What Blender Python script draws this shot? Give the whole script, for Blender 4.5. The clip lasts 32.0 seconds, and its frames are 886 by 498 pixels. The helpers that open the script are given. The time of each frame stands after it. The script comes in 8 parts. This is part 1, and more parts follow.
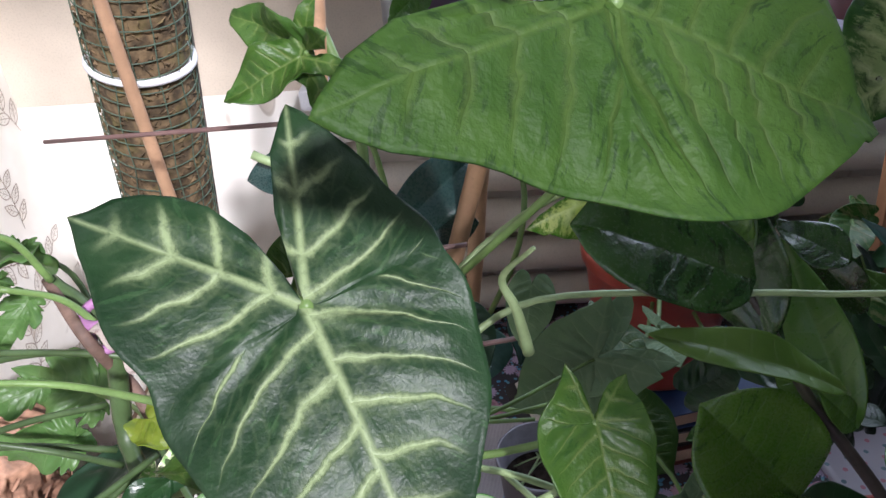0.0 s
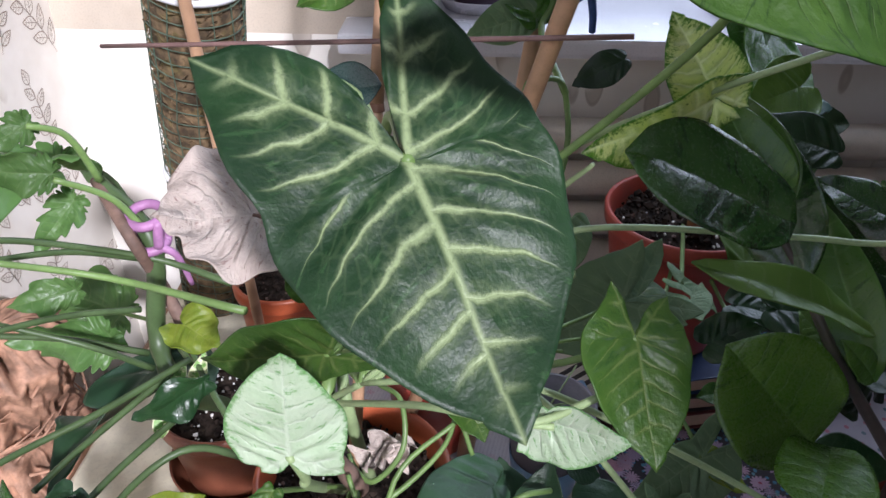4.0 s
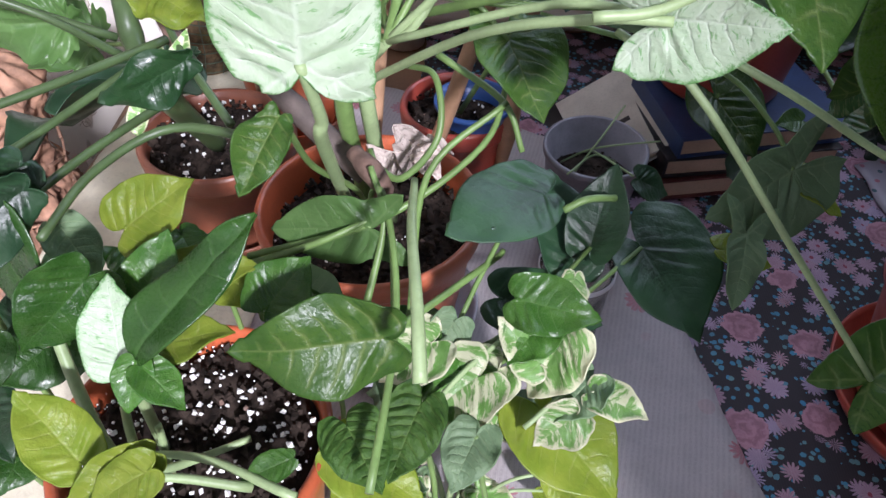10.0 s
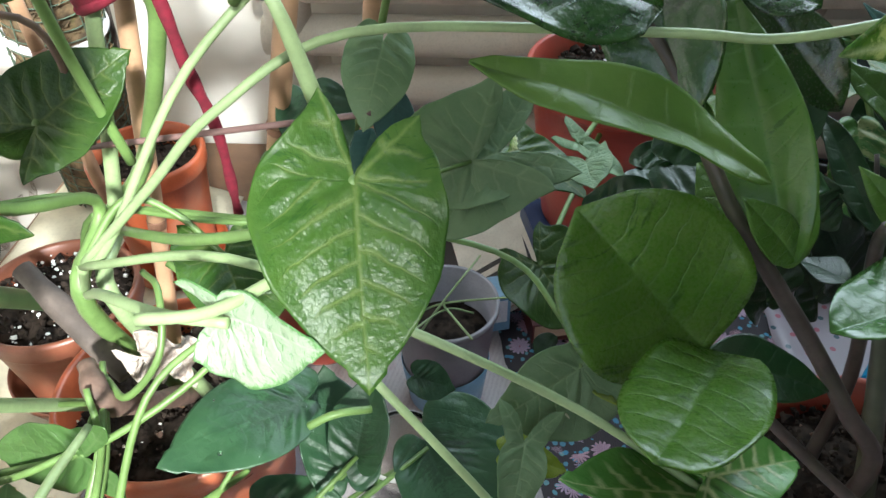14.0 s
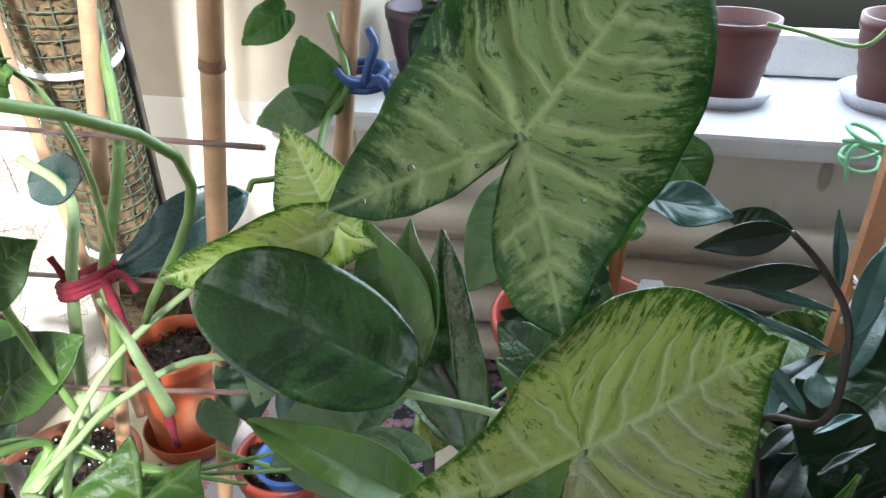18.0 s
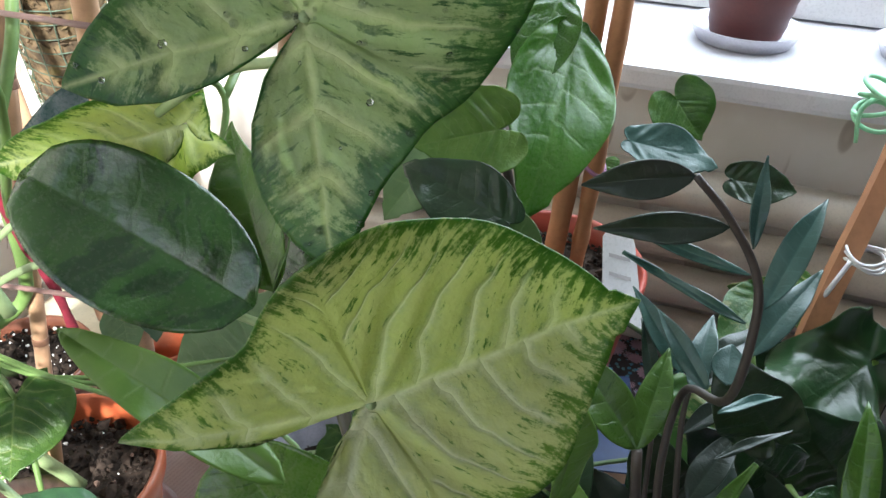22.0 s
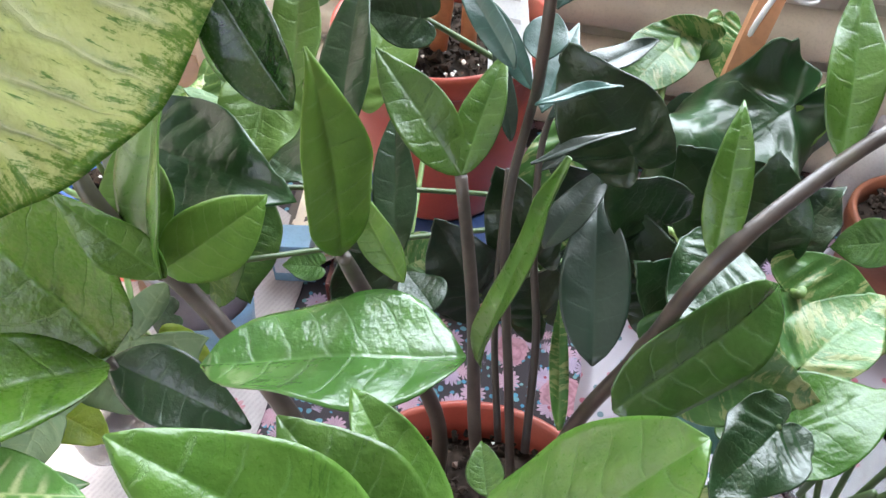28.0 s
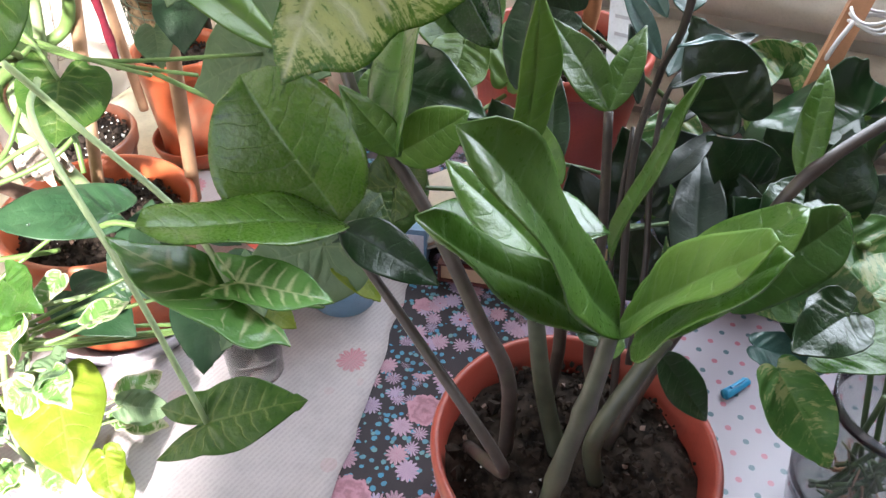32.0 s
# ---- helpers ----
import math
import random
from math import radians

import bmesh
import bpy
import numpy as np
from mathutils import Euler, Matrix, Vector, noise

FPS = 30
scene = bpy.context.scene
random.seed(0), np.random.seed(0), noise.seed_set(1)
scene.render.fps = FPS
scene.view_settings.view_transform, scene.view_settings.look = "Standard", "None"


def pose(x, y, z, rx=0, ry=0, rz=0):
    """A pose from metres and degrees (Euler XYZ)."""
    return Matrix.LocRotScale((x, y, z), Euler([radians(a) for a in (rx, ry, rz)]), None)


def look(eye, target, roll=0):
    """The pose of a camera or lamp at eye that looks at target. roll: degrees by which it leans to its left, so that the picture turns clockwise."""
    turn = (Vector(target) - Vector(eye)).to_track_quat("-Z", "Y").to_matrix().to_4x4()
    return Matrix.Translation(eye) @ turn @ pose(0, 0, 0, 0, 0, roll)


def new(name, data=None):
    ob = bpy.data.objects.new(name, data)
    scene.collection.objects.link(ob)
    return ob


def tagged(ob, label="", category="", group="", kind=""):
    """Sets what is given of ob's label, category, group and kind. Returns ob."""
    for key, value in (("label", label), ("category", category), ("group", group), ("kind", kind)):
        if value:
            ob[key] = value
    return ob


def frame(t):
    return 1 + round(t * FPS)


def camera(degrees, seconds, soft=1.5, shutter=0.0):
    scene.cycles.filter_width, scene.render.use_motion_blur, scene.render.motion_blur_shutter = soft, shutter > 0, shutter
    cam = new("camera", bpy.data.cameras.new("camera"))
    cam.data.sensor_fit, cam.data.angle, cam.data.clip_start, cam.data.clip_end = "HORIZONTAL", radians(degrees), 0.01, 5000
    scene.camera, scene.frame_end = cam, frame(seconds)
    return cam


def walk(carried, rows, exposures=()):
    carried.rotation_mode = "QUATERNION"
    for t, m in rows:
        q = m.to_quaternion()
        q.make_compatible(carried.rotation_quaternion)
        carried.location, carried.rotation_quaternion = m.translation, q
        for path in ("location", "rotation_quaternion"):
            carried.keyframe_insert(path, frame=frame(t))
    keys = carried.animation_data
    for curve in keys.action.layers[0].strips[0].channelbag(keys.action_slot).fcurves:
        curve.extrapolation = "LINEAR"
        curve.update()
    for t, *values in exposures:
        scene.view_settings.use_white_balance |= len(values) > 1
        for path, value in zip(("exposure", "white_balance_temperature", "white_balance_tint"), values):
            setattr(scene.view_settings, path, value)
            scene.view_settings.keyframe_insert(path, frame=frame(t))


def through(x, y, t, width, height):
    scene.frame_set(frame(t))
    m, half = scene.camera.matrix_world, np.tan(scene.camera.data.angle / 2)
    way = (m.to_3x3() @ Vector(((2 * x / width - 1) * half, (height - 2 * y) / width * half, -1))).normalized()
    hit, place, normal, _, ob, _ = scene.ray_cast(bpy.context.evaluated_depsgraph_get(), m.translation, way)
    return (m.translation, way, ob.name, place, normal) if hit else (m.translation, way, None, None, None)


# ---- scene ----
cam = camera(62.0, 32.0, 1.5)
PATH = [
    (0, (-0.1880, -0.6164, 0.6995), (-0.2503, 1.0790, -0.3595), -4.38),
    (0.5, (-0.1861, -0.6220, 0.6994), (-0.2943, 1.0631, -0.3724), -5.32),
    (1, (-0.1876, -0.6180, 0.6935), (-0.2952, 1.0380, -0.4228), -5.07),
    (1.5, (-0.1900, -0.6258, 0.6883), (-0.3442, 0.9791, -0.4951), -4.56),
    (2, (-0.1899, -0.6235, 0.6913), (-0.3417, 0.9942, -0.4749), -3.62),
    (2.5, (-0.1915, -0.6157, 0.6887), (-0.4149, 1.0080, -0.4574), -3.27),
    (4.5, (-0.2260, -0.6583, 0.6671), (-0.2570, 1.0124, -0.4318), 1.19),
    (5, (-0.2323, -0.6630, 0.6523), (-0.2743, 0.9835, -0.4822), 1.18),
    (5.5, (-0.2388, -0.6672, 0.6360), (-0.2792, 0.9704, -0.5114), 1.73),
    (6, (-0.2434, -0.6682, 0.6234), (-0.2890, 0.9407, -0.5639), 1.29),
    (6.5, (-0.2510, -0.6632, 0.5994), (-0.2941, 0.8933, -0.6558), 1.25),
    (7, (-0.2541, -0.6571, 0.5816), (-0.3232, 0.8450, -0.7370), 0.63),
    (7.5, (-0.2488, -0.6511, 0.5713), (-0.3096, 0.8275, -0.7740), 0.75),
    (8, (-0.2448, -0.6491, 0.5719), (-0.3147, 0.8126, -0.7913), -0.38),
    (8.5, (-0.2402, -0.6440, 0.5718), (-0.2932, 0.8184, -0.7914), -0.45),
    (9, (-0.2320, -0.6367, 0.5701), (-0.2539, 0.8293, -0.7901), 0.23),
    (9.5, (-0.2370, -0.6374, 0.5559), (-0.2754, 0.8240, -0.8090), 0.71),
    (10, (-0.2431, -0.6303, 0.5262), (-0.2837, 0.7704, -0.9008), 1.42),
    (10.5, (-0.2639, -0.6236, 0.5168), (-0.3396, 0.7693, -0.9165), 1.81),
    (11, (-0.2601, -0.6174, 0.5075), (-0.2857, 0.7865, -0.9167), 3.27),
    (11.5, (-0.2343, -0.5930, 0.5027), (-0.3182, 0.7771, -0.9518), 0.74),
    (12, (-0.1940, -0.5633, 0.4921), (-0.3359, 0.7950, -0.9690), 0.68),
    (12.5, (-0.1431, -0.5294, 0.4838), (-0.3675, 0.7944, -0.9985), 1.13),
    (13, (-0.1165, -0.5114, 0.5026), (-0.3591, 0.8580, -0.9347), 1.52),
    (13.5, (-0.1125, -0.5278, 0.5335), (-0.3016, 0.9456, -0.8056), -0.12),
    (14, (-0.0896, -0.5416, 0.5655), (-0.2035, 0.9717, -0.7371), -1.07),
    (14.5, (-0.0595, -0.5286, 0.5927), (-0.1854, 1.0418, -0.6393), 6.65),
    (15, (-0.0321, -0.5374, 0.5974), (-0.3013, 1.0680, -0.5645), 1.67),
    (15.5, (-0.0098, -0.5372, 0.6196), (-0.3411, 1.0789, -0.5111), 1.25),
    (17.5, (0.0598, -0.5448, 0.6897), (-0.4118, 1.1517, -0.2587), -0.92),
    (18, (0.0515, -0.5407, 0.6845), (-0.3712, 1.1447, -0.3058), -1.23),
    (18.5, (0.0338, -0.5409, 0.6838), (-0.3266, 1.1339, -0.3484), -0.41),
    (19, (0.0282, -0.5352, 0.6868), (-0.3075, 1.1423, -0.3492), -1.33),
    (19.5, (0.0234, -0.5294, 0.6899), (-0.2943, 1.1496, -0.3494), -1.25),
    (20, (0.0249, -0.5273, 0.6968), (-0.2917, 1.1446, -0.3541), -2.55),
    (20.5, (0.0249, -0.5165, 0.6846), (-0.2288, 1.1188, -0.4384), -2.52),
    (21, (0.0448, -0.4967, 0.6819), (-0.2499, 1.1282, -0.4462), -2.10),
    (21.5, (0.0905, -0.4848, 0.6753), (-0.3368, 1.1274, -0.4285), 0.73),
    (22, (0.1235, -0.4837, 0.6562), (-0.4014, 1.0781, -0.4775), 1.69),
    (22.5, (0.1414, -0.4796, 0.6341), (-0.3437, 1.0708, -0.5324), 1.87),
    (23, (0.1476, -0.4699, 0.6144), (-0.3175, 1.0083, -0.6499), 1.12),
    (23.5, (0.1596, -0.4670, 0.6017), (-0.3377, 0.9500, -0.7193), 0.50),
    (24, (0.1682, -0.4703, 0.5974), (-0.3452, 0.9259, -0.7395), 0.05),
    (24.5, (0.1715, -0.4717, 0.5942), (-0.3464, 0.9430, -0.7212), -1.88),
    (26.5, (0.1911, -0.4416, 0.5720), (-0.2700, 0.9009, -0.8369), 0.42),
    (27, (0.1970, -0.4373, 0.5697), (-0.2741, 0.8560, -0.8813), -0.13),
    (27.5, (0.2008, -0.4327, 0.5573), (-0.1901, 0.9141, -0.8686), 2.30),
    (28, (0.2053, -0.4328, 0.5572), (-0.2106, 0.8827, -0.8907), 0.29),
    (28.5, (0.2092, -0.4334, 0.5569), (-0.2132, 0.8500, -0.9177), -0.33),
    (29, (0.2154, -0.4284, 0.5536), (-0.2114, 0.8347, -0.9372), -0.47),
    (29.5, (0.2154, -0.4389, 0.5552), (-0.2513, 0.8411, -0.9090), 0.11),
    (30, (0.1932, -0.4863, 0.5529), (-0.3435, 0.8181, -0.8652), -1.30),
    (30.5, (0.1888, -0.5247, 0.5765), (-0.2761, 0.8957, -0.7526), -1.06),
    (31, (0.1902, -0.5768, 0.5710), (-0.3032, 0.8351, -0.7569), 0.00),
    (31.5, (0.2018, -0.5905, 0.5731), (-0.3667, 0.8479, -0.6949), -0.00),
    (32, (0.1989, -0.5844, 0.5651), (-0.3889, 0.8169, -0.7352), 1.19),
]
walk(cam, [(t, look(eye, target, roll)) for t, eye, target, roll in PATH],
     exposures=[(0.0, 0.02, 5700, 20), (2.0, 0.0, 5700, 20), (5.0, -0.12, 5600, 23), (9.0, 0.08, 5550, 25), (12.0, 0.20, 5600, 18), (13.0, 0.50, 5650, 12), (14.0, 1.00, 5850, 5), (15.0, 1.22, 5850, 5), (18.0, 1.08, 5800, 8), (19.0, 1.12, 5800, 8), (21.0, 1.25, 5850, 7), (22.0, 1.36, 6000, 10), (23.0, 1.75, 6250, 10), (24.0, 2.0, 6300, 10), (27.0, 2.28, 6300, 11), (28.0, 2.44, 6250, 14), (30.0, 2.78, 5950, 16), (31.0, 2.12, 6200, 15), (32.0, 1.80, 6200, 16)])

# ---- world, sun, window light ----
world = bpy.data.worlds.new("world")
scene.world = world
world.use_nodes = True
sky = world.node_tree.nodes.new("ShaderNodeTexSky")
sky.sky_type, sky.sun_disc = "NISHITA", False
SUN_WAY = Vector((-0.31, 0.75, -0.50)).normalized()
sky.sun_elevation = math.asin(-SUN_WAY.z)
sky.sun_rotation = math.atan2(-SUN_WAY.x, -SUN_WAY.y)
back = world.node_tree.nodes["Background"]
back.inputs["Strength"].default_value = 0.06
world.node_tree.links.new(sky.outputs["Color"], back.inputs["Color"])

sun = new("sun", bpy.data.lights.new("sun", "SUN"))
sun.data.energy, sun.data.angle, sun.data.color = 6.2, radians(4), (1.0, 0.95, 0.86)
sun.matrix_world = look((0, 0, 3), Vector((0, 0, 3)) + SUN_WAY)

window_sky = new("window_light", bpy.data.lights.new("window_light", "AREA"))
window_sky.data.shape, window_sky.data.size, window_sky.data.size_y = "RECTANGLE", 1.10, 1.05
window_sky.data.energy, window_sky.data.color = 13.0, (0.88, 0.96, 1.0)
window_sky.matrix_world = look((0.30, 0.52, 0.95), (0.10, -0.6, 0.35))
# Added fill at the unseen south opening, brightening leaves that face the camera.
south_fill = new("south_fill_light", bpy.data.lights.new("south_fill_light", "AREA"))
south_fill.data.shape, south_fill.data.size, south_fill.data.size_y = "RECTANGLE", 1.15, 1.35
south_fill.data.energy, south_fill.data.color = 1.9, (0.94, 0.97, 1.0)
south_fill.matrix_world = look((-0.32, -1.46, 1.08), (-0.32, 0.0, 1.08))

# ---- small helpers ----
def thing(name, label, category, group="", at=(0, 0, 0)):
    ob = new(name)
    ob.location = at
    return tagged(ob, label, category, group)


def link_mesh(name, bm, material, parent=None, label="", smooth=True):
    me = bpy.data.meshes.new(name)
    bm.to_mesh(me)
    bm.free()
    if smooth:
        for p in me.polygons:
            p.use_smooth = True
    me.materials.append(material)
    ob = new(name, me)
    if parent:
        ob.parent = parent
        ob.matrix_parent_inverse = Matrix.Translation(-parent.location) if not parent.parent else Matrix.Identity(4)
    if label:
        ob["label"] = label
    return ob


def part(name, bm, material, parent, label="", smooth=True):
    """One mesh in world coordinates under a thing, or under a part."""
    return link_mesh(name, bm, material, parent, label, smooth)


def grid_faces(bm, rows, closed=False):
    for a, b in zip(rows, rows[1:]):
        n = len(a)
        for i in range(n if closed else n - 1):
            j = (i + 1) % n
            quad = [a[i], a[j], b[j], b[i]]
            quad = [v for k, v in enumerate(quad) if v not in quad[:k]]
            if len(quad) > 2:
                try:
                    bm.faces.new(quad)
                except ValueError:
                    pass


def lathe(profile, segments=48, at=(0, 0, 0), squash=1.0):
    """A turned body from (radius, height) pairs."""
    bm = bmesh.new()
    rows = []
    for r, z in profile:
        if r < 1e-5:
            v = bm.verts.new((at[0], at[1], at[2] + z))
            rows.append([v] * segments)
        else:
            rows.append([bm.verts.new((at[0] + r * math.cos(a), at[1] + squash * r * math.sin(a), at[2] + z))
                         for a in (2 * math.pi * i / segments for i in range(segments))])
    grid_faces(bm, rows, True)
    bmesh.ops.recalc_face_normals(bm, faces=bm.faces)
    return bm


def smooth_line(points, per=6):
    """A soft curve through the given points."""
    pts = [Vector(p) for p in points]
    if len(pts) == 2:
        return [pts[0].lerp(pts[1], i / per) for i in range(per + 1)]
    ends = [2 * pts[0] - pts[1]] + pts + [2 * pts[-1] - pts[-2]]
    out = []
    for i in range(1, len(ends) - 2):
        a, b, c, d = ends[i - 1:i + 3]
        for k in range(per):
            t = k / per
            out.append(0.5 * (2 * b + (c - a) * t + (2 * a - 5 * b + 4 * c - d) * t * t + (3 * b - a - 3 * c + d) * t ** 3))
    out.append(pts[-1])
    return out


def tube(points, r0, r1=None, sides=10, per=6, bumps=0.0, knots=()):
    """A tapered stem through the given points, with rounded ends. knots: shares of its length with a swollen ring."""
    r1 = r0 if r1 is None else r1
    line = smooth_line(points, per)
    bm = bmesh.new()
    rows = []
    side = None
    n = len(line) - 1
    for i, p in enumerate(line):
        way = (line[min(i + 1, n)] - line[max(i - 1, 0)]).normalized()
        if side is None:
            side = way.orthogonal().normalized()
        side = (side - way * side.dot(way)).normalized()
        up = way.cross(side)
        t = i / n
        r = r0 + (r1 - r0) * t
        r *= 1 + bumps * noise.noise(p * 60) + sum(0.28 * math.exp(-((t - k) * n / 0.6) ** 2) for k in knots)
        rows.append([bm.verts.new(p + r * (math.cos(a) * side + math.sin(a) * up)) for a in (2 * math.pi * k / sides for k in range(sides))])
    grid_faces(bm, rows, True)
    for row, k in ((rows[0], 0), (rows[-1], n)):
        bm.faces.new(row)
    bmesh.ops.recalc_face_normals(bm, faces=bm.faces)
    return bm


def slab(size, at, bevel=0.003, turn=0.0, tilt=None):
    """A box with softened edges, its middle at the given place."""
    bm = bmesh.new()
    bmesh.ops.create_cube(bm, size=1.0)
    bmesh.ops.scale(bm, vec=size, verts=bm.verts)
    if bevel:
        bmesh.ops.bevel(bm, geom=bm.edges, offset=bevel, segments=2, affect="EDGES", profile=0.7)
    m = Matrix.Translation(at) @ Euler((0, 0, radians(turn))).to_matrix().to_4x4()
    if tilt:
        m = m @ Euler([radians(a) for a in tilt]).to_matrix().to_4x4()
    bmesh.ops.transform(bm, matrix=m, verts=bm.verts)
    return bm


def outline(kind, k, lobe, lobe_at, cut, side=1.0):
    """Radius by angle from the leaf's joint, 0 degrees towards its tip, for one half of the blade. side: how far the flank before the lobe swells."""
    if kind == "arrow":
        gap = min(lobe_at + cut, 176)
        c = [(0, 1.0), (5, 0.91), (12, 0.74 + 0.16 * k), (28, 0.46 + 0.50 * k), (55, 0.18 + 0.82 * k), (88, k)]
        mid = lobe_at * 0.5 + 46
        if mid > 94:
            c.append((mid, (0.62 * k + 0.32 * lobe) * side))
        g = gap - lobe_at
        c += [(lobe_at - 10, 0.85 * lobe), (lobe_at - 3, 0.97 * lobe), (lobe_at, lobe), (lobe_at + 0.12 * g, 0.95 * lobe), (lobe_at + 0.45 * g, 0.80 * lobe), (lobe_at + 0.8 * g, 0.52 * lobe), (gap, 0.10), (179, 0.03)]
    else:
        c = [(0, 1.0), (4, 0.93), (10, 0.80 + 0.10 * k), (22, 0.60 + 0.30 * k), (40, 0.36 + 0.62 * k), (62, 0.10 + 0.98 * k), (90, k),
             (120, 0.92 * k), (145, 0.80 * k), (163, 0.52 * k), (177, 0.04)]
    return np.array(c).T


def leaf_mesh(kind, length, k, fold, curl, wave, seed, lobe=0.62, lobe_at=138, tip=0.0, detail=1.0, blunt=0.0, cut=22, lobe2=None, lobe_at2=None, cut2=None, side=1.0, side2=1.0, widen=1.0, widen2=1.0, teeth=0.0):
    """A blade in its own plane: x from the joint to the tip, y across, z its upper face. The second lobe lies on the side of y."""
    rnd = random.Random(seed)
    bm = bmesh.new()
    uv_at, uv_rim, uv_lobe = {}, {}, {}
    skew = rnd.uniform(-0.06, 0.06)
    ph = rnd.uniform(0, 6.28)
    axes = {-1: radians(lobe_at), 1: radians(lobe_at2 or lobe_at)}

    def raise_(x, y, edge):
        z = fold * abs(y) - curl * x * abs(x) * 0.9 + 0.10 * fold * y * y
        z += wave * edge ** 2 * math.sin(9 * x + 4 * y + ph) * 0.10 + wave * edge ** 2 * math.sin(17 * y - 5 * x + 2 * ph) * 0.05
        z -= tip * max(0, x - 0.6) ** 2 * 2.2
        if kind == "zz":
            z -= 0.008 * math.exp(-(y / 0.022) ** 2)
        s = (x - 0.62 * abs(y)) * 9
        z += (0.019 if kind != "zz" else 0.006) * math.sin(2 * math.pi * s * 0.7) * min(1, 6 * abs(y)) * (1 - edge ** 4)
        z += 0.016 * noise.noise(Vector((x * 3.2, y * 3.2, seed * 1.7))) + 0.006 * noise.noise(Vector((x * 9, y * 9, seed * 2.3)))
        return z

    def vert(x, y, rho):
        v = bm.verts.new((x * length, (y + skew * x * x * 0.5) * length, raise_(x, y, rho) * length))
        side = 1 if y > 0 else -1
        axis, turn = axes[side], math.atan2(abs(y), x)
        r = math.hypot(x, y)
        behind = turn - (axis * 0.55 + 0.06) if kind == "arrow" and r > 0 else -1.0
        uv_at[v], uv_rim[v] = (x, y), (rho, 0.5 + behind / 4)
        uv_lobe[v] = (r * math.cos(turn - axis), r * math.sin(turn - axis))
        return v

    if kind == "zz":
        rows = []
        n = 18
        for i in range(n + 1):
            s = i / n
            h = k * (math.sin(math.pi * min(1, s ** 0.82)) ** 0.85 if 0 < s < 1 else 0.0) * (1 - 0.12 * s)
            h += blunt * (k * math.sqrt(max(0.0, 1 - (2 * s - 1) ** 2)) - h)
            h = max(h, 0.006)
            rows.append([vert(s, h * q, max(abs(q), abs(2 * s - 1) ** 3)) for q in (-1, -0.9, -0.72, -0.4, -0.16, -0.05, 0, 0.05, 0.16, 0.4, 0.72, 0.9, 1)])
        grid_faces(bm, rows)
    else:
        count = int((34 if not teeth else 80) * detail)
        sides = []
        for kk, lb, at, ct, sd in ((k * widen, lobe, lobe_at, cut, side), (k * widen2, lobe2 or lobe, lobe_at2 or lobe_at, cut2 or cut, side2)):
            angles, radii = outline(kind, kk, lb, at, ct, sd)
            fan = sorted({round(v, 3) for v in np.linspace(0, 179, count)} | {3.0, 6.0, float(at), min(at + ct, 176.0)})
            soft = np.interp(fan, angles, radii)
            if teeth:
                soft = [r * (1 - teeth * (0.6 + 0.4 * math.sin(a * 0.31 + ph)) * (abs(math.sin(math.radians(a * 3.1) + ph)) ** 1.6) * min(1, a / 14)) for a, r in zip(fan, soft)]
            soft = [r * (1 + 0.035 * wave * math.sin(a * 0.21 + ph) * min(1, a / 20)) for a, r in zip(fan, soft)]
            soft = [soft[i] if fan[i] < 4 or kind == "arrow" and abs(fan[i] - at) < 2 else (soft[max(i - 1, 0)] + 2 * soft[i] + soft[min(i + 1, len(fan) - 1)]) / 4 for i in range(len(fan))]
            sides.append(list(zip(fan, soft)))
        fan = [(-a, r) for a, r in sides[0][:0:-1]] + sides[1]
        rows = []
        center = vert(0, 0, 0)
        for rho in (0.07, 0.16, 0.28, 0.42, 0.56, 0.70, 0.82, 0.91, 0.97, 1.0):
            rows.append([vert(rho * r * math.cos(radians(a)), rho * r * math.sin(radians(a)), rho) for a, r in fan])
        for a, b in zip(rows[0], rows[0][1:]):
            bm.faces.new((center, a, b))
        grid_faces(bm, rows)
    bmesh.ops.recalc_face_normals(bm, faces=bm.faces)
    if sum(f.normal.z for f in bm.faces) < 0:
        bmesh.ops.reverse_faces(bm, faces=bm.faces)
    blade, rim, lobes = (bm.loops.layers.uv.new(s) for s in ("blade", "rim", "lobe"))
    for f in bm.faces:
        for lp in f.loops:
            lp[blade].uv = uv_at[lp.vert]
            lp[rim].uv = uv_rim[lp.vert]
            lp[lobes].uv = uv_lobe[lp.vert]
    return bm


LEAVES = [0]


def leaf(plant, kind, material, joint, tip, face, width, fold=0.15, curl=0.12, wave=0.25, name="leaf", label="", **shape):
    """A leaf from its joint to its tip. face: where its upper side looks. width: metres across the blade."""
    LEAVES[0] += 1
    joint, tip, face = Vector(joint), Vector(tip), Vector(face)
    x = tip - joint
    length = x.length
    x.normalize()
    z = (face - x * face.dot(x)).normalized()
    y = z.cross(x)
    bm = leaf_mesh(kind, length, width / length / 2, fold, curl, wave, LEAVES[0], **shape)
    # the tip stays where it was set although the blade bends
    drop = min(bm.verts, key=lambda v: (v.co - Vector((length, 0, v.co.z))).length).co.z
    lean = math.atan2(drop, length)
    m = Matrix(((x.x, y.x, z.x), (x.y, y.y, z.y), (x.z, y.z, z.z))).to_4x4() @ Matrix.Rotation(lean, 4, "Y")
    m.translation = joint
    bmesh.ops.transform(bm, matrix=m, verts=bm.verts)
    ob = part(name, bm, material, plant, label)
    thick = ob.modifiers.new("thickness", "SOLIDIFY")
    thick.thickness, thick.offset = 0.0007, -1
    return ob


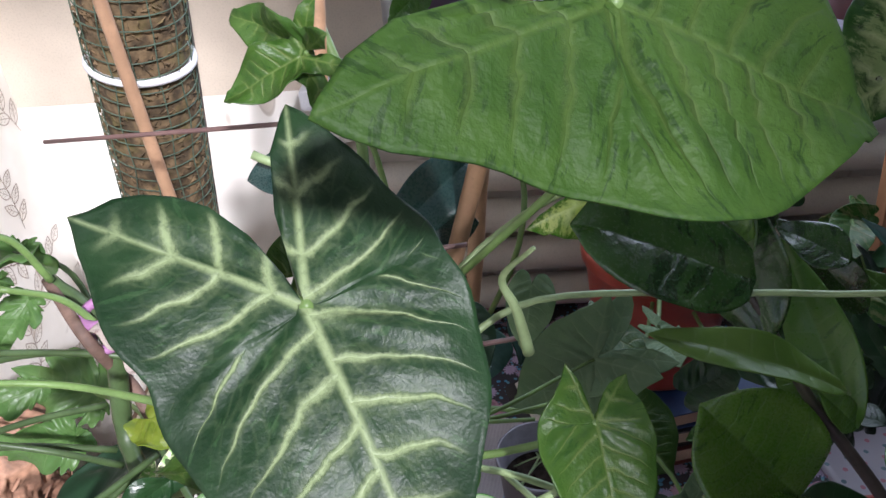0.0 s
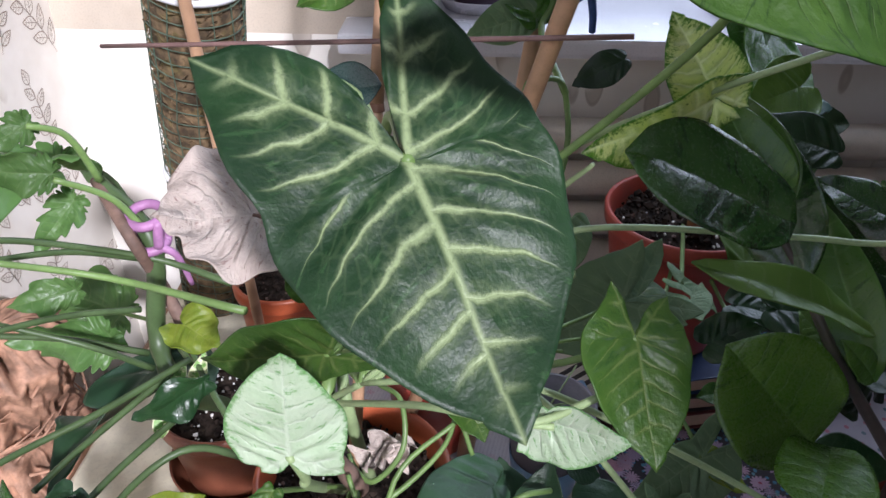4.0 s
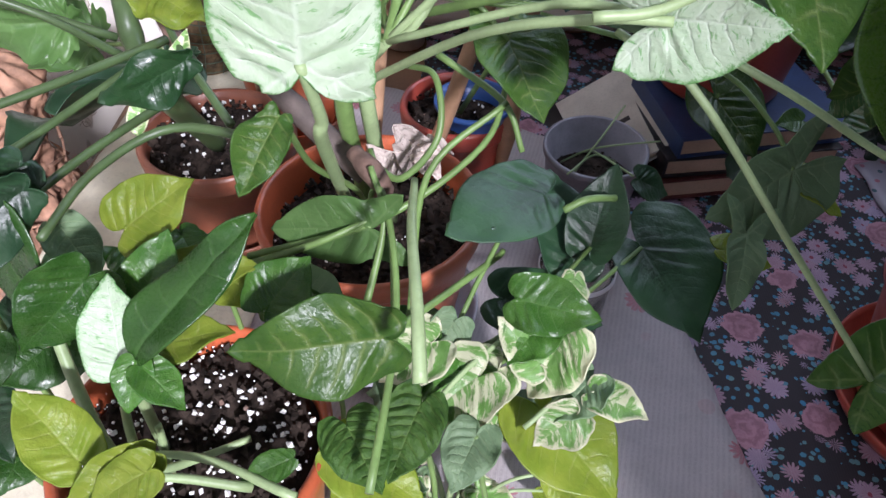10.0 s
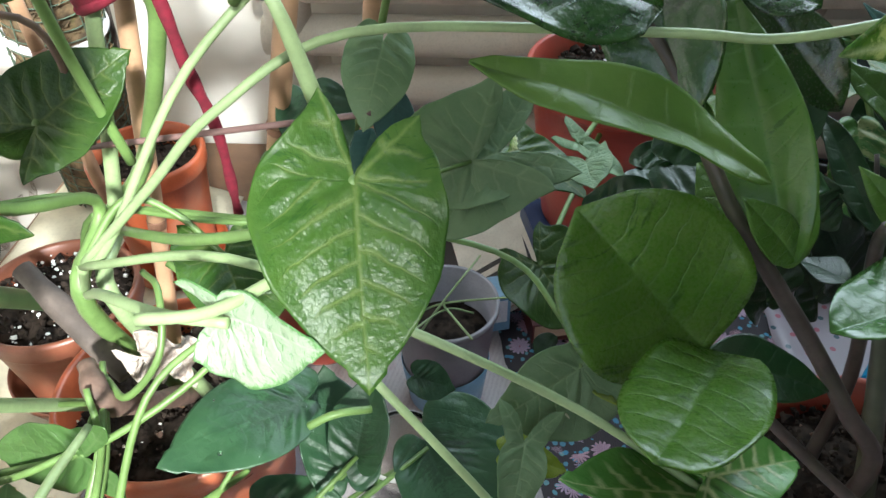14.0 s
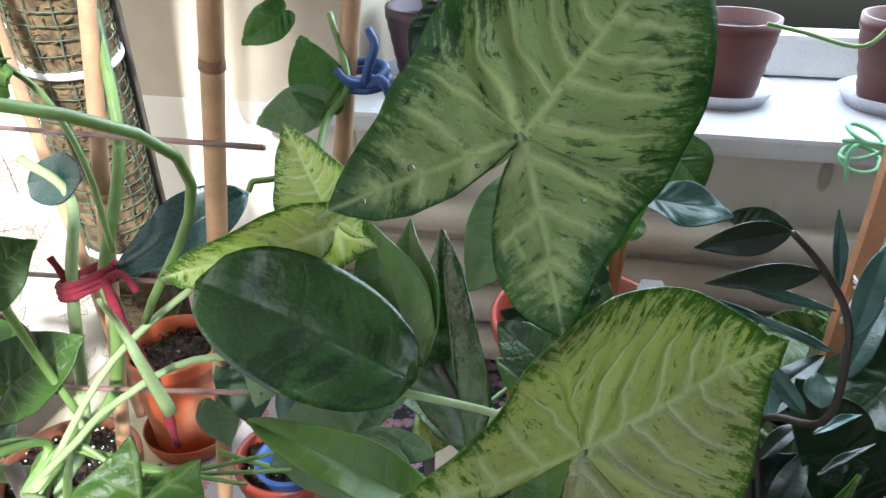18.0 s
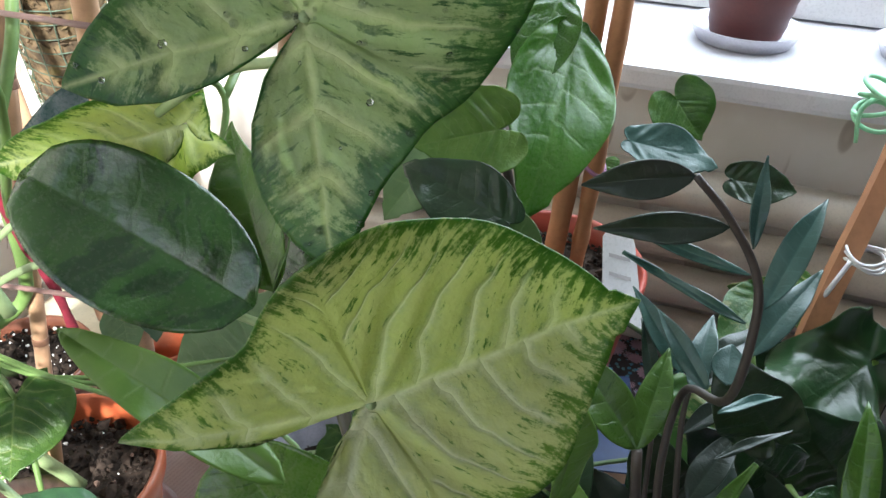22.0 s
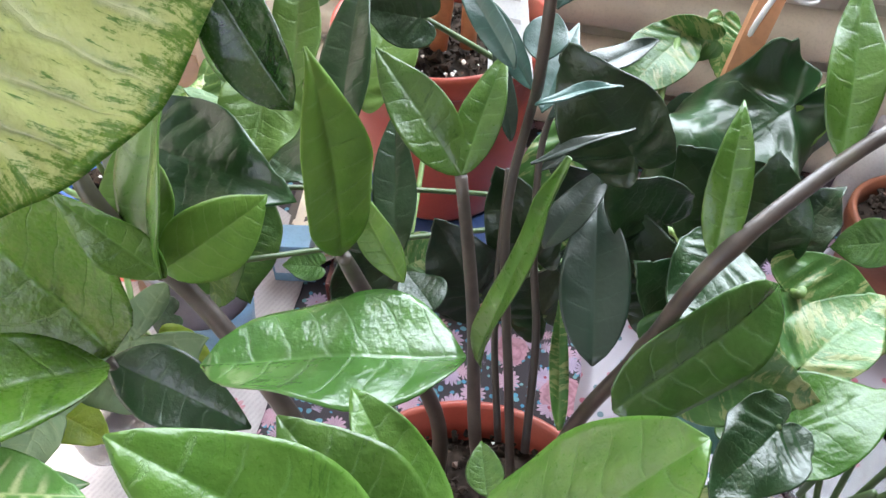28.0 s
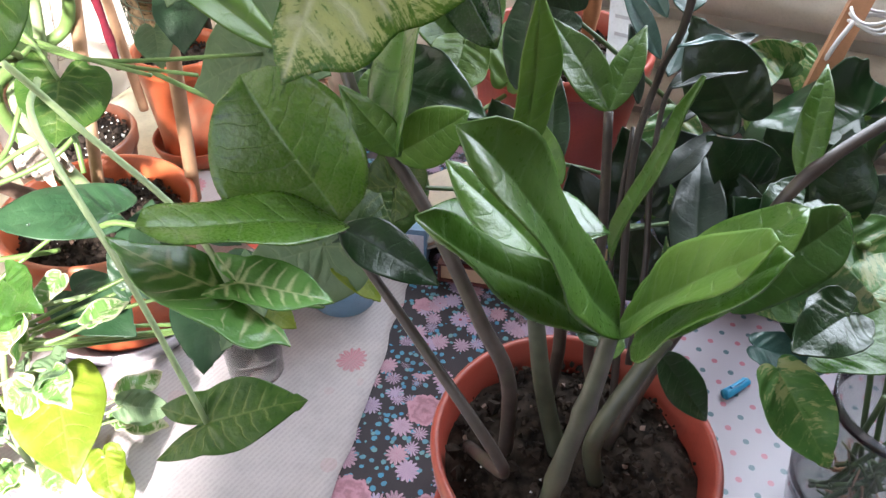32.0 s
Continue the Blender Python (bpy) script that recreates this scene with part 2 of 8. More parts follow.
def droplets(ob, count, size, seed, inner=1.0):
    """Water drops standing on a leaf's upper side."""
    rnd = random.Random(seed)
    bm = bmesh.new()
    faces = [f for f in ob.data.polygons]
    for _ in range(count):
        f = rnd.choice(faces)
        vs = [ob.data.vertices[i].co for i in f.vertices]
        w = [rnd.random() for _ in vs]
        c = sum((v * k for v, k in zip(vs, w)), Vector()) / sum(w)
        r = size * rnd.uniform(0.35, 1.0)
        up = f.normal
        got = bmesh.ops.create_icosphere(bm, subdivisions=1, radius=r)
        m = Matrix.Translation(c + up * r * 0.25) @ up.to_track_quat("Z", "Y").to_matrix().to_4x4() @ Matrix.Diagonal((1, 1, 0.55, 1))
        bmesh.ops.transform(bm, matrix=m, verts=got["verts"])
    drop = part("dew", bm, CLEAR_GLASS, ob)
    drop["kind"] = "stuff"
    drop.visible_shadow = False
    return drop


def stem(plant, material, points, r0, r1=None, name="petiole", label="", **more):
    return part(name, tube(points, r0, r1, **more), material, plant, label)


# ---- materials ----
class Nodes:
    """Short-hand for one material's nodes."""

    def __init__(self, name):
        self.mat = bpy.data.materials.new(name)
        self.mat.use_nodes = True
        self.tree = self.mat.node_tree
        self.bsdf = self.tree.nodes["Principled BSDF"]

    def put(self, socket, value):
        if isinstance(value, bpy.types.NodeSocket):
            self.tree.links.new(value, socket)
        elif isinstance(value, (tuple, list)) and len(value) == 3 and socket.type == "RGBA":
            socket.default_value = (*value, 1)
        else:
            socket.default_value = value

    def node(self, kind, out=0, settings=None, **inputs):
        n = self.tree.nodes.new("ShaderNode" + kind)
        for key, value in (settings or {}).items():
            if key == "operation":
                n.operation = value
            elif key == "interpolation_type":
                n.interpolation_type = value
            elif key == "uv_map":
                n.uv_map = value
        for key, value in inputs.items():
            self.put(n.inputs[int(key[1:]) if key[0] == "i" and key[1:].isdigit() else key.replace("_", " ")], value)
        return n.outputs[out]

    def math(self, op, a, b=0.0, c=0.0):
        return self.node("Math", settings={"operation": op}, i0=a, i1=b, i2=c)

    def mix(self, f, a, b, blend="MIX"):
        n = self.tree.nodes.new("ShaderNodeMix")
        n.data_type, n.blend_type = "RGBA", blend
        self.put(n.inputs[0], f)
        self.put(n.inputs[6], a)
        self.put(n.inputs[7], b)
        return n.outputs[2]

    def step(self, v, lo, hi):
        return self.node("MapRange", settings={"interpolation_type": "SMOOTHSTEP"}, i0=v, i1=lo, i2=hi)

    def noise(self, scale, detail=3.0, vector=None, rough=0.55, distort=0.0):
        n = self.tree.nodes.new("ShaderNodeTexNoise")
        n.inputs["Scale"].default_value, n.inputs["Detail"].default_value = scale, detail
        n.inputs["Roughness"].default_value, n.inputs["Distortion"].default_value = rough, distort
        if vector is not None:
            self.tree.links.new(vector, n.inputs["Vector"])
        return n.outputs["Fac"]

    def where(self):
        return self.node("TexCoord", out=3)

    def bump(self, height, strength=0.3, distance=0.001):
        self.put(self.bsdf.inputs["Normal"], self.node("Bump", Strength=strength, Distance=distance, Height=height))

    def finish(self, color, rough=0.5, metal=0.0, **more):
        self.put(self.bsdf.inputs["Base Color"], color)
        self.put(self.bsdf.inputs["Roughness"], rough)
        self.put(self.bsdf.inputs["Metallic"], metal)
        for key, value in more.items():
            self.put(self.bsdf.inputs[key.replace("_", " ")], value)
        return self.mat


def plain(name, color, rough=0.5, vary=0.25, scale=30.0, bump=0.15, metal=0.0, fine=400.0, dirt=None, **more):
    """A surface with broad and fine variation in its colour and relief."""
    n = Nodes(name)
    w = n.where()
    broad, grain = n.noise(scale, 4, w), n.noise(fine, 3, w)
    dark, light = tuple(c * (1 - vary) for c in color), tuple(min(1, c * (1 + vary)) for c in color)
    col = n.mix(n.step(broad, 0.3, 0.7), dark, light)
    col = n.mix(n.math("MULTIPLY", n.step(grain, 0.45, 0.75), 0.3), col, tuple(c * 0.6 for c in color))
    if dirt:
        col = n.mix(n.math("MULTIPLY", n.step(n.noise(scale * 0.5, 5, w, distort=0.6), 0.52, 0.72), 0.6), col, dirt)
    n.bump(grain, bump, 0.0006)
    return n.finish(col, n.math("MULTIPLY_ADD", broad, 0.2, rough - 0.1), metal, **more)


def leaf_material(name, base, second, vein, veins=0.6, wide=0.10, count=9.0, rough=0.35, patch=0.0, patch_color=None, patch_scale=7.0,
                  margin=None, margin_width=0.25, through=0.25, centre=None, quilt=0.5, coat=0.0, mid=1.0, reach=(0.35, 0.75), pillow=0.0, wax=0.2, halo=0.0, net=0.0):
    """A leaf: blade colours, veins that arch towards the tip and thin out, streaky patches along them, a differing margin, light through the blade."""
    n = Nodes(name)
    uv = n.node("UVMap", settings={"uv_map": "blade"})
    rims = n.node("SeparateXYZ", i0=n.node("UVMap", settings={"uv_map": "rim"})).node
    rim, behind = rims.outputs[0], rims.outputs[1]
    is_back = n.math("GREATER_THAN", behind, 0.5)
    lob = n.node("SeparateXYZ", i0=n.node("UVMap", settings={"uv_map": "lobe"})).node
    sep = n.tree.nodes.new("ShaderNodeSeparateXYZ")
    n.tree.links.new(uv, sep.inputs[0])
    x, y = sep.outputs[0], sep.outputs[1]
    a = n.math("ABSOLUTE", y)
    w = n.where()
    rand = n.node("ObjectInfo", out=5)
    # each leaf, and each half of it, has its own irregular pattern
    half = n.math("MULTIPLY", n.math("GREATER_THAN", y, 0.0), 3.7)
    own = n.node("CombineXYZ", i0=x, i1=y, i2=n.math("MULTIPLY_ADD", rand, 37.0, half))
    wob = n.math("MULTIPLY", n.math("SUBTRACT", n.noise(3.2, 2, own), 0.5), 0.15)
    # side veins leave the midrib at a wide angle, arch forwards, and fan out round the joint
    arch = n.math("MULTIPLY_ADD", n.math("MULTIPLY", a, a), 0.95, n.math("MULTIPLY", a, 0.26))
    shift = n.math("MULTIPLY_ADD", half, 0.12, rand)
    ahead = n.math("MULTIPLY_ADD", n.math("ADD", n.math("SUBTRACT", x, arch), wob), count, shift)
    off = n.math("ABSOLUTE", lob.outputs[1])
    arch_b = n.math("MULTIPLY_ADD", n.math("MULTIPLY", off, off), 0.8, n.math("MULTIPLY", off, 0.55))
    turn = n.math("MULTIPLY_ADD", n.math("ADD", n.math("SUBTRACT", lob.outputs[0], arch_b), wob), count * 0.85, shift)
    phase = n.node("Mix", i0=is_back, i2=ahead, i3=turn)
    saw = n.math("ABSOLUTE", n.math("SUBTRACT", n.math("FRACT", phase), 0.5))
    feather = n.math("MULTIPLY", n.math("SUBTRACT", n.noise(60.0, 5, own, 0.8), 0.5), 0.20)
    # widest at the rib, hair-thin towards the margin
    from_rib = n.node("Mix", i0=is_back, i2=a, i3=off)
    taper = n.math("MAXIMUM", n.math("SUBTRACT", 1.25, n.math("MULTIPLY", from_rib, 2.6)), 0.22)
    spread = n.math("DIVIDE", n.math("ADD", saw, n.math("MULTIPLY", feather, taper)), taper)
    side = n.math("SUBTRACT", 1.0, n.step(spread, wide * 0.10, wide * 1.7))
    glow_side = n.math("SUBTRACT", 1.0, n.step(spread, wide * 0.4, wide * 5.0))
    rib = n.math("SUBTRACT", 1.0, n.step(n.math("ADD", a, n.math("MULTIPLY", x, 0.012 * mid)), 0.004 * mid, 0.026 * mid))
    rib = n.math("MULTIPLY", rib, n.math("GREATER_THAN", x, -0.02))
    rib_b = n.math("MULTIPLY", n.math("SUBTRACT", 1.0, n.step(n.math("ADD", off, n.math("MULTIPLY", lob.outputs[0], 0.014 * mid)), 0.003 * mid, 0.024 * mid)), n.math("MULTIPLY", is_back, n.math("GREATER_THAN", lob.outputs[0], 0.0)))
    rib = n.math("MAXIMUM", rib, rib_b)
    seam = n.step(n.math("ABSOLUTE", n.math("SUBTRACT", behind, 0.5)), 0.0, 0.02)
    fade = n.math("MULTIPLY", n.math("SUBTRACT", 1.0, n.step(rim, 0.70, 0.97)), seam)
    lines = n.math("MAXIMUM", n.math("MULTIPLY", side, fade), rib)
    # finer cross veins between them
    web = n.tree.nodes.new("ShaderNodeTexVoronoi")
    web.feature = "DISTANCE_TO_EDGE"
    web.inputs["Scale"].default_value = 1.0
    n.tree.links.new(n.node("CombineXYZ", i0=n.math("MULTIPLY", phase, 2.4), i1=n.math("MULTIPLY", from_rib, 16.0), i2=n.math("MULTIPLY", rand, 9.0)), web.inputs["Vector"])
    fine = n.math("SUBTRACT", 1.0, n.step(web.outputs["Distance"], 0.02, 0.13))
    ragged = n.step(n.noise(42.0, 4, own, 0.7), 0.28, 0.52)
    streak_at = n.node("CombineXYZ", i0=n.math("MULTIPLY", phase, 0.9), i1=n.math("MULTIPLY", from_rib, 1.7), i2=n.math("MULTIPLY_ADD", rand, 40.0, half))
    streak = n.noise(patch_scale * 0.8, 6, streak_at, 0.72)
    body = n.mix(n.step(n.noise(3.5, 4, own, 0.6), 0.35, 0.65), base, second)
    if centre is not None:
        body = n.mix(n.math("SUBTRACT", 1.0, n.step(n.math("ADD", rim, n.math("MULTIPLY", n.math("SUBTRACT", n.mix(0.4, streak, n.noise(30.0, 5, own, 0.8)), 0.5), 2.4)), *reach)), body, centre)
    if patch:
        body = n.mix(n.step(streak, 0.62 - 0.3 * patch, 0.68 - 0.3 * patch), body, patch_color)
    if halo:
        body = n.mix(n.math("MULTIPLY", n.math("MULTIPLY", glow_side, fade), n.math("MULTIPLY", n.step(n.noise(24.0, 5, own, 0.75), 0.30, 0.68), halo)), body, n.mix(0.45, vein, base))
    if net:
        body = n.mix(n.math("MULTIPLY", fine, n.math("MULTIPLY", fade, net)), body, vein)
    col = n.mix(n.math("MULTIPLY", n.math("MULTIPLY", lines, veins), n.math("MULTIPLY_ADD", ragged, 0.45, 0.55)), body, vein)
    if margin is not None:
        edge = n.math("ADD", rim, n.math("MULTIPLY", n.math("SUBTRACT", n.noise(24.0, 5, own, 0.75), 0.5), 0.9 * margin_width + 0.25))
        col = n.mix(n.step(edge, 1.0 - margin_width, 1.08 - margin_width * 0.75), col, margin)
    tint = n.math("MULTIPLY_ADD", rand, 0.5, 0.75)
    col = n.mix(1.0, col, n.node("CombineXYZ", i0=tint, i1=tint, i2=tint), "MULTIPLY")
    pores = n.noise(900.0, 2, w)
    height = n.math("ADD", n.math("MULTIPLY", lines, -0.40 * min(1.0, veins + 0.1)), n.math("ADD", n.math("MULTIPLY", pores, 0.03), n.math("MULTIPLY", n.noise(22.0, 3, own), 0.8)))
    if net:
        height = n.math("SUBTRACT", height, n.math("MULTIPLY", fine, net * 0.5))
    if pillow:
        height = n.math("ADD", height, n.math("MULTIPLY", n.math("SQRT", saw), n.math("MULTIPLY", fade, pillow)))
    n.bump(height, quilt, 0.0014)
    n.finish(col, n.math("MULTIPLY_ADD", n.noise(60.0, 3, own), 0.18, rough - 0.09), Coat_Weight=coat, Coat_Roughness=wax)
    thin = n.node("BsdfTranslucent", Color=n.mix(0.5, col, (0.70, 0.85, 0.30), "MULTIPLY"))
    thin_bright = n.tree.nodes.new("ShaderNodeMixShader")
    thin_bright.inputs[0].default_value = through
    n.tree.links.new(n.bsdf.outputs[0], thin_bright.inputs[1])
    n.tree.links.new(thin, thin_bright.inputs[2])
    n.tree.links.new(thin_bright.outputs[0], n.tree.nodes["Material Output"].inputs[0])
    return n.mat

WHITE_WALL = plain("cream_plaster", (0.52, 0.45, 0.36), 0.8, 0.12, 6, 0.2, dirt=(0.42, 0.34, 0.25))
# For the unseen south and east walls; kept dark to hold back bounced light.
BACK_WALL = plain("unseen_wall_brown", (0.26, 0.19, 0.13), 0.8, 0.2, 8, 0.2)
CEILING = plain("white_distemper", (0.58, 0.56, 0.53), 0.85, 0.05, 5, 0.2)
SILL = plain("white_gloss_sill", (0.66, 0.66, 0.69), 0.25, 0.06, 9, 0.08)
TUBE_PAINT = plain("cream_radiator_paint", (0.58, 0.53, 0.45), 0.35, 0.1, 12, 0.1)
TERRA = plain("terracotta_plastic", (0.42, 0.095, 0.035), 0.38, 0.16, 14, 0.12, dirt=(0.36, 0.20, 0.13))
TERRA_RED = plain("brick_red_plastic", (0.36, 0.064, 0.042), 0.36, 0.14, 14, 0.12, dirt=(0.22, 0.10, 0.07))
BROWN_POT = plain("brown_plastic", (0.19, 0.065, 0.035), 0.4, 0.18, 14, 0.12)
SAUCER = plain("clear_grey_plastic", (0.55, 0.54, 0.60), 0.25, 0.1, 20, 0.1)
SOIL = plain("peat_soil", (0.030, 0.022, 0.017), 0.98, 0.75, 90, 1.0, fine=260, Specular_IOR_Level=0.15)
PERLITE = plain("perlite", (0.80, 0.79, 0.76), 0.9, 0.12, 200, 0.4)
CANE = plain("bamboo_cane", (0.40, 0.24, 0.14), 0.45, 0.2, 25, 0.25, dirt=(0.20, 0.11, 0.07))
OLD_CANE = plain("old_grey_cane", (0.10, 0.078, 0.066), 0.7, 0.3, 40, 0.5)
ROD = plain("thin_brown_rod", (0.17, 0.10, 0.09), 0.5, 0.15, 40, 0.2)
MOSS = plain("coir_moss", (0.13, 0.088, 0.045), 0.95, 0.65, 70, 1.0, fine=300, dirt=(0.11, 0.10, 0.022))
NET_GREEN = plain("dull_green_net", (0.075, 0.11, 0.075), 0.6, 0.3, 60, 0.2)
BARK = plain("brown_husk", (0.31, 0.175, 0.110), 0.7, 0.6, 34, 0.9, fine=220, dirt=(0.07, 0.028, 0.016))
PETIOLE = plain("green_petiole", (0.14, 0.23, 0.065), 0.45, 0.2, 40, 0.1)
PETIOLE_PALE = plain("pale_petiole", (0.27, 0.36, 0.17), 0.45, 0.15, 40, 0.1)
PETIOLE_DARK = plain("dark_petiole", (0.06, 0.10, 0.035), 0.45, 0.2, 40, 0.15)
ZZ_STEM = plain("grey_brown_stem", (0.062, 0.049, 0.042), 0.42, 0.3, 60, 0.2, dirt=(0.07, 0.075, 0.04))
ZZ_STEM_GREEN = plain("grey_green_stem", (0.066, 0.075, 0.048), 0.42, 0.3, 50, 0.15)
TWIG = plain("dark_twig", (0.045, 0.035, 0.030), 0.5, 0.2, 60, 0.3)
WOODY = plain("brown_stem", (0.16, 0.10, 0.075), 0.7, 0.3, 60, 0.5)
RED_YARN = plain("dark_red_yarn", (0.16, 0.008, 0.022), 0.9, 0.25, 200, 0.8)
BLUE_TIE = plain("blue_tie", (0.03, 0.07, 0.22), 0.6, 0.2, 80, 0.3)
PINK_TIE = plain("mauve_clip", (0.36, 0.17, 0.33), 0.5, 0.15, 80, 0.2)
GREEN_TIE = plain("mint_green_tie", (0.25, 0.55, 0.32), 0.5, 0.15, 80, 0.2)
WHITE_TIE = plain("white_plastic_tie", (0.72, 0.72, 0.74), 0.4, 0.05, 40, 0.1)
# Grey plastic, with the shade among the plants put into its colour.
CUP = plain("grey_plastic_cup_shaded", (0.20, 0.19, 0.22), 0.35, 0.2, 30, 0.1)
BLUE_TUB = plain("blue_plastic_tub", (0.03, 0.085, 0.28), 0.35, 0.1, 20, 0.1)
BLUE_TUB_PALE = plain("pale_blue_tub", (0.22, 0.40, 0.58), 0.35, 0.1, 20, 0.1)
TAG = plain("white_label", (0.80, 0.82, 0.88), 0.35, 0.06, 20, 0.05)
PAGES = plain("book_pages", (0.52, 0.36, 0.24), 0.8, 0.12, 20, 0.3)
COVER_DARK = plain("dark_book_cover", (0.022, 0.02, 0.022), 0.4, 0.2, 20, 0.1)
COVER_RED = plain("maroon_book_cover", (0.10, 0.022, 0.02), 0.5, 0.2, 20, 0.1)
COVER_BLUE = plain("blue_book_cover", (0.03, 0.06, 0.16), 0.4, 0.2, 20, 0.1)
COVER_WHITE = plain("cream_book_cover", (0.60, 0.56, 0.48), 0.5, 0.12, 20, 0.1)
WOOD = plain("brown_table_wood", (0.20, 0.11, 0.06), 0.5, 0.3, 8, 0.3)
FRAME_PAINT = plain("white_frame_paint", (0.78, 0.78, 0.77), 0.35, 0.05, 10, 0.1)
SILL_RED = plain("dark_red_pot", (0.085, 0.016, 0.013), 0.5, 0.2, 18, 0.15, dirt=(0.10, 0.05, 0.04))
PURPLE_POT = plain("dark_purple_pot", (0.05, 0.025, 0.045), 0.4, 0.2, 20, 0.1)
BLACK_POT = plain("black_plastic_pot", (0.012, 0.012, 0.014), 0.4, 0.2, 20, 0.1)


def glass(name, tint=(0.93, 0.95, 0.94), rough=0.05):
    n = Nodes(name)
    return n.finish(n.mix(n.noise(30, 2, n.where()), tint, tuple(c * 0.9 for c in tint)), rough, Transmission_Weight=1.0, IOR=1.45)


JAR_GLASS = glass("jar_glass", (0.85, 0.84, 0.80), 0.08)
CLEAR_GLASS = glass("clear_glass", (0.62, 0.65, 0.63))


def wallpaper():
    """Cream paper with embossed sprays of grey-brown leaves."""
    n = Nodes("leafy_wallpaper")
    w = n.where()
    base = n.mix(n.step(n.noise(9, 4, w), 0.35, 0.65), (0.78, 0.74, 0.67), (0.85, 0.82, 0.76))
    vor = n.tree.nodes.new("ShaderNodeTexVoronoi")
    vor.feature = "F1"
    mapped = n.tree.nodes.new("ShaderNodeMapping")
    mapped.inputs["Scale"].default_value = (24, 24, 9)
    mapped.inputs["Rotation"].default_value = (0.5, 0.4, 0.0)
    n.tree.links.new(w, mapped.inputs["Vector"])
    n.tree.links.new(mapped.outputs[0], vor.inputs["Vector"])
    vor.inputs["Scale"].default_value = 1.0
    blade = n.math("SUBTRACT", 1.0, n.step(vor.outputs["Distance"], 0.24, 0.34))
    region = n.step(n.noise(6.5, 2, w), 0.50, 0.58)
    mask = n.math("MULTIPLY", blade, region)
    ring = n.math("MULTIPLY", n.math("SUBTRACT", 1.0, n.step(n.math("ABSOLUTE", n.math("SUBTRACT", vor.outputs["Distance"], 0.30)), 0.01, 0.05)), region)
    col = n.mix(n.math("MULTIPLY", mask, 0.6), base, (0.40, 0.33, 0.26))
    col = n.mix(n.math("MULTIPLY", ring, 0.6), col, (0.36, 0.30, 0.24))
    n.bump(n.math("ADD", mask, n.math("MULTIPLY", n.noise(300, 3, w), 0.4)), 0.3, 0.001)
    return n.finish(col, 0.7)


WALLPAPER = wallpaper()


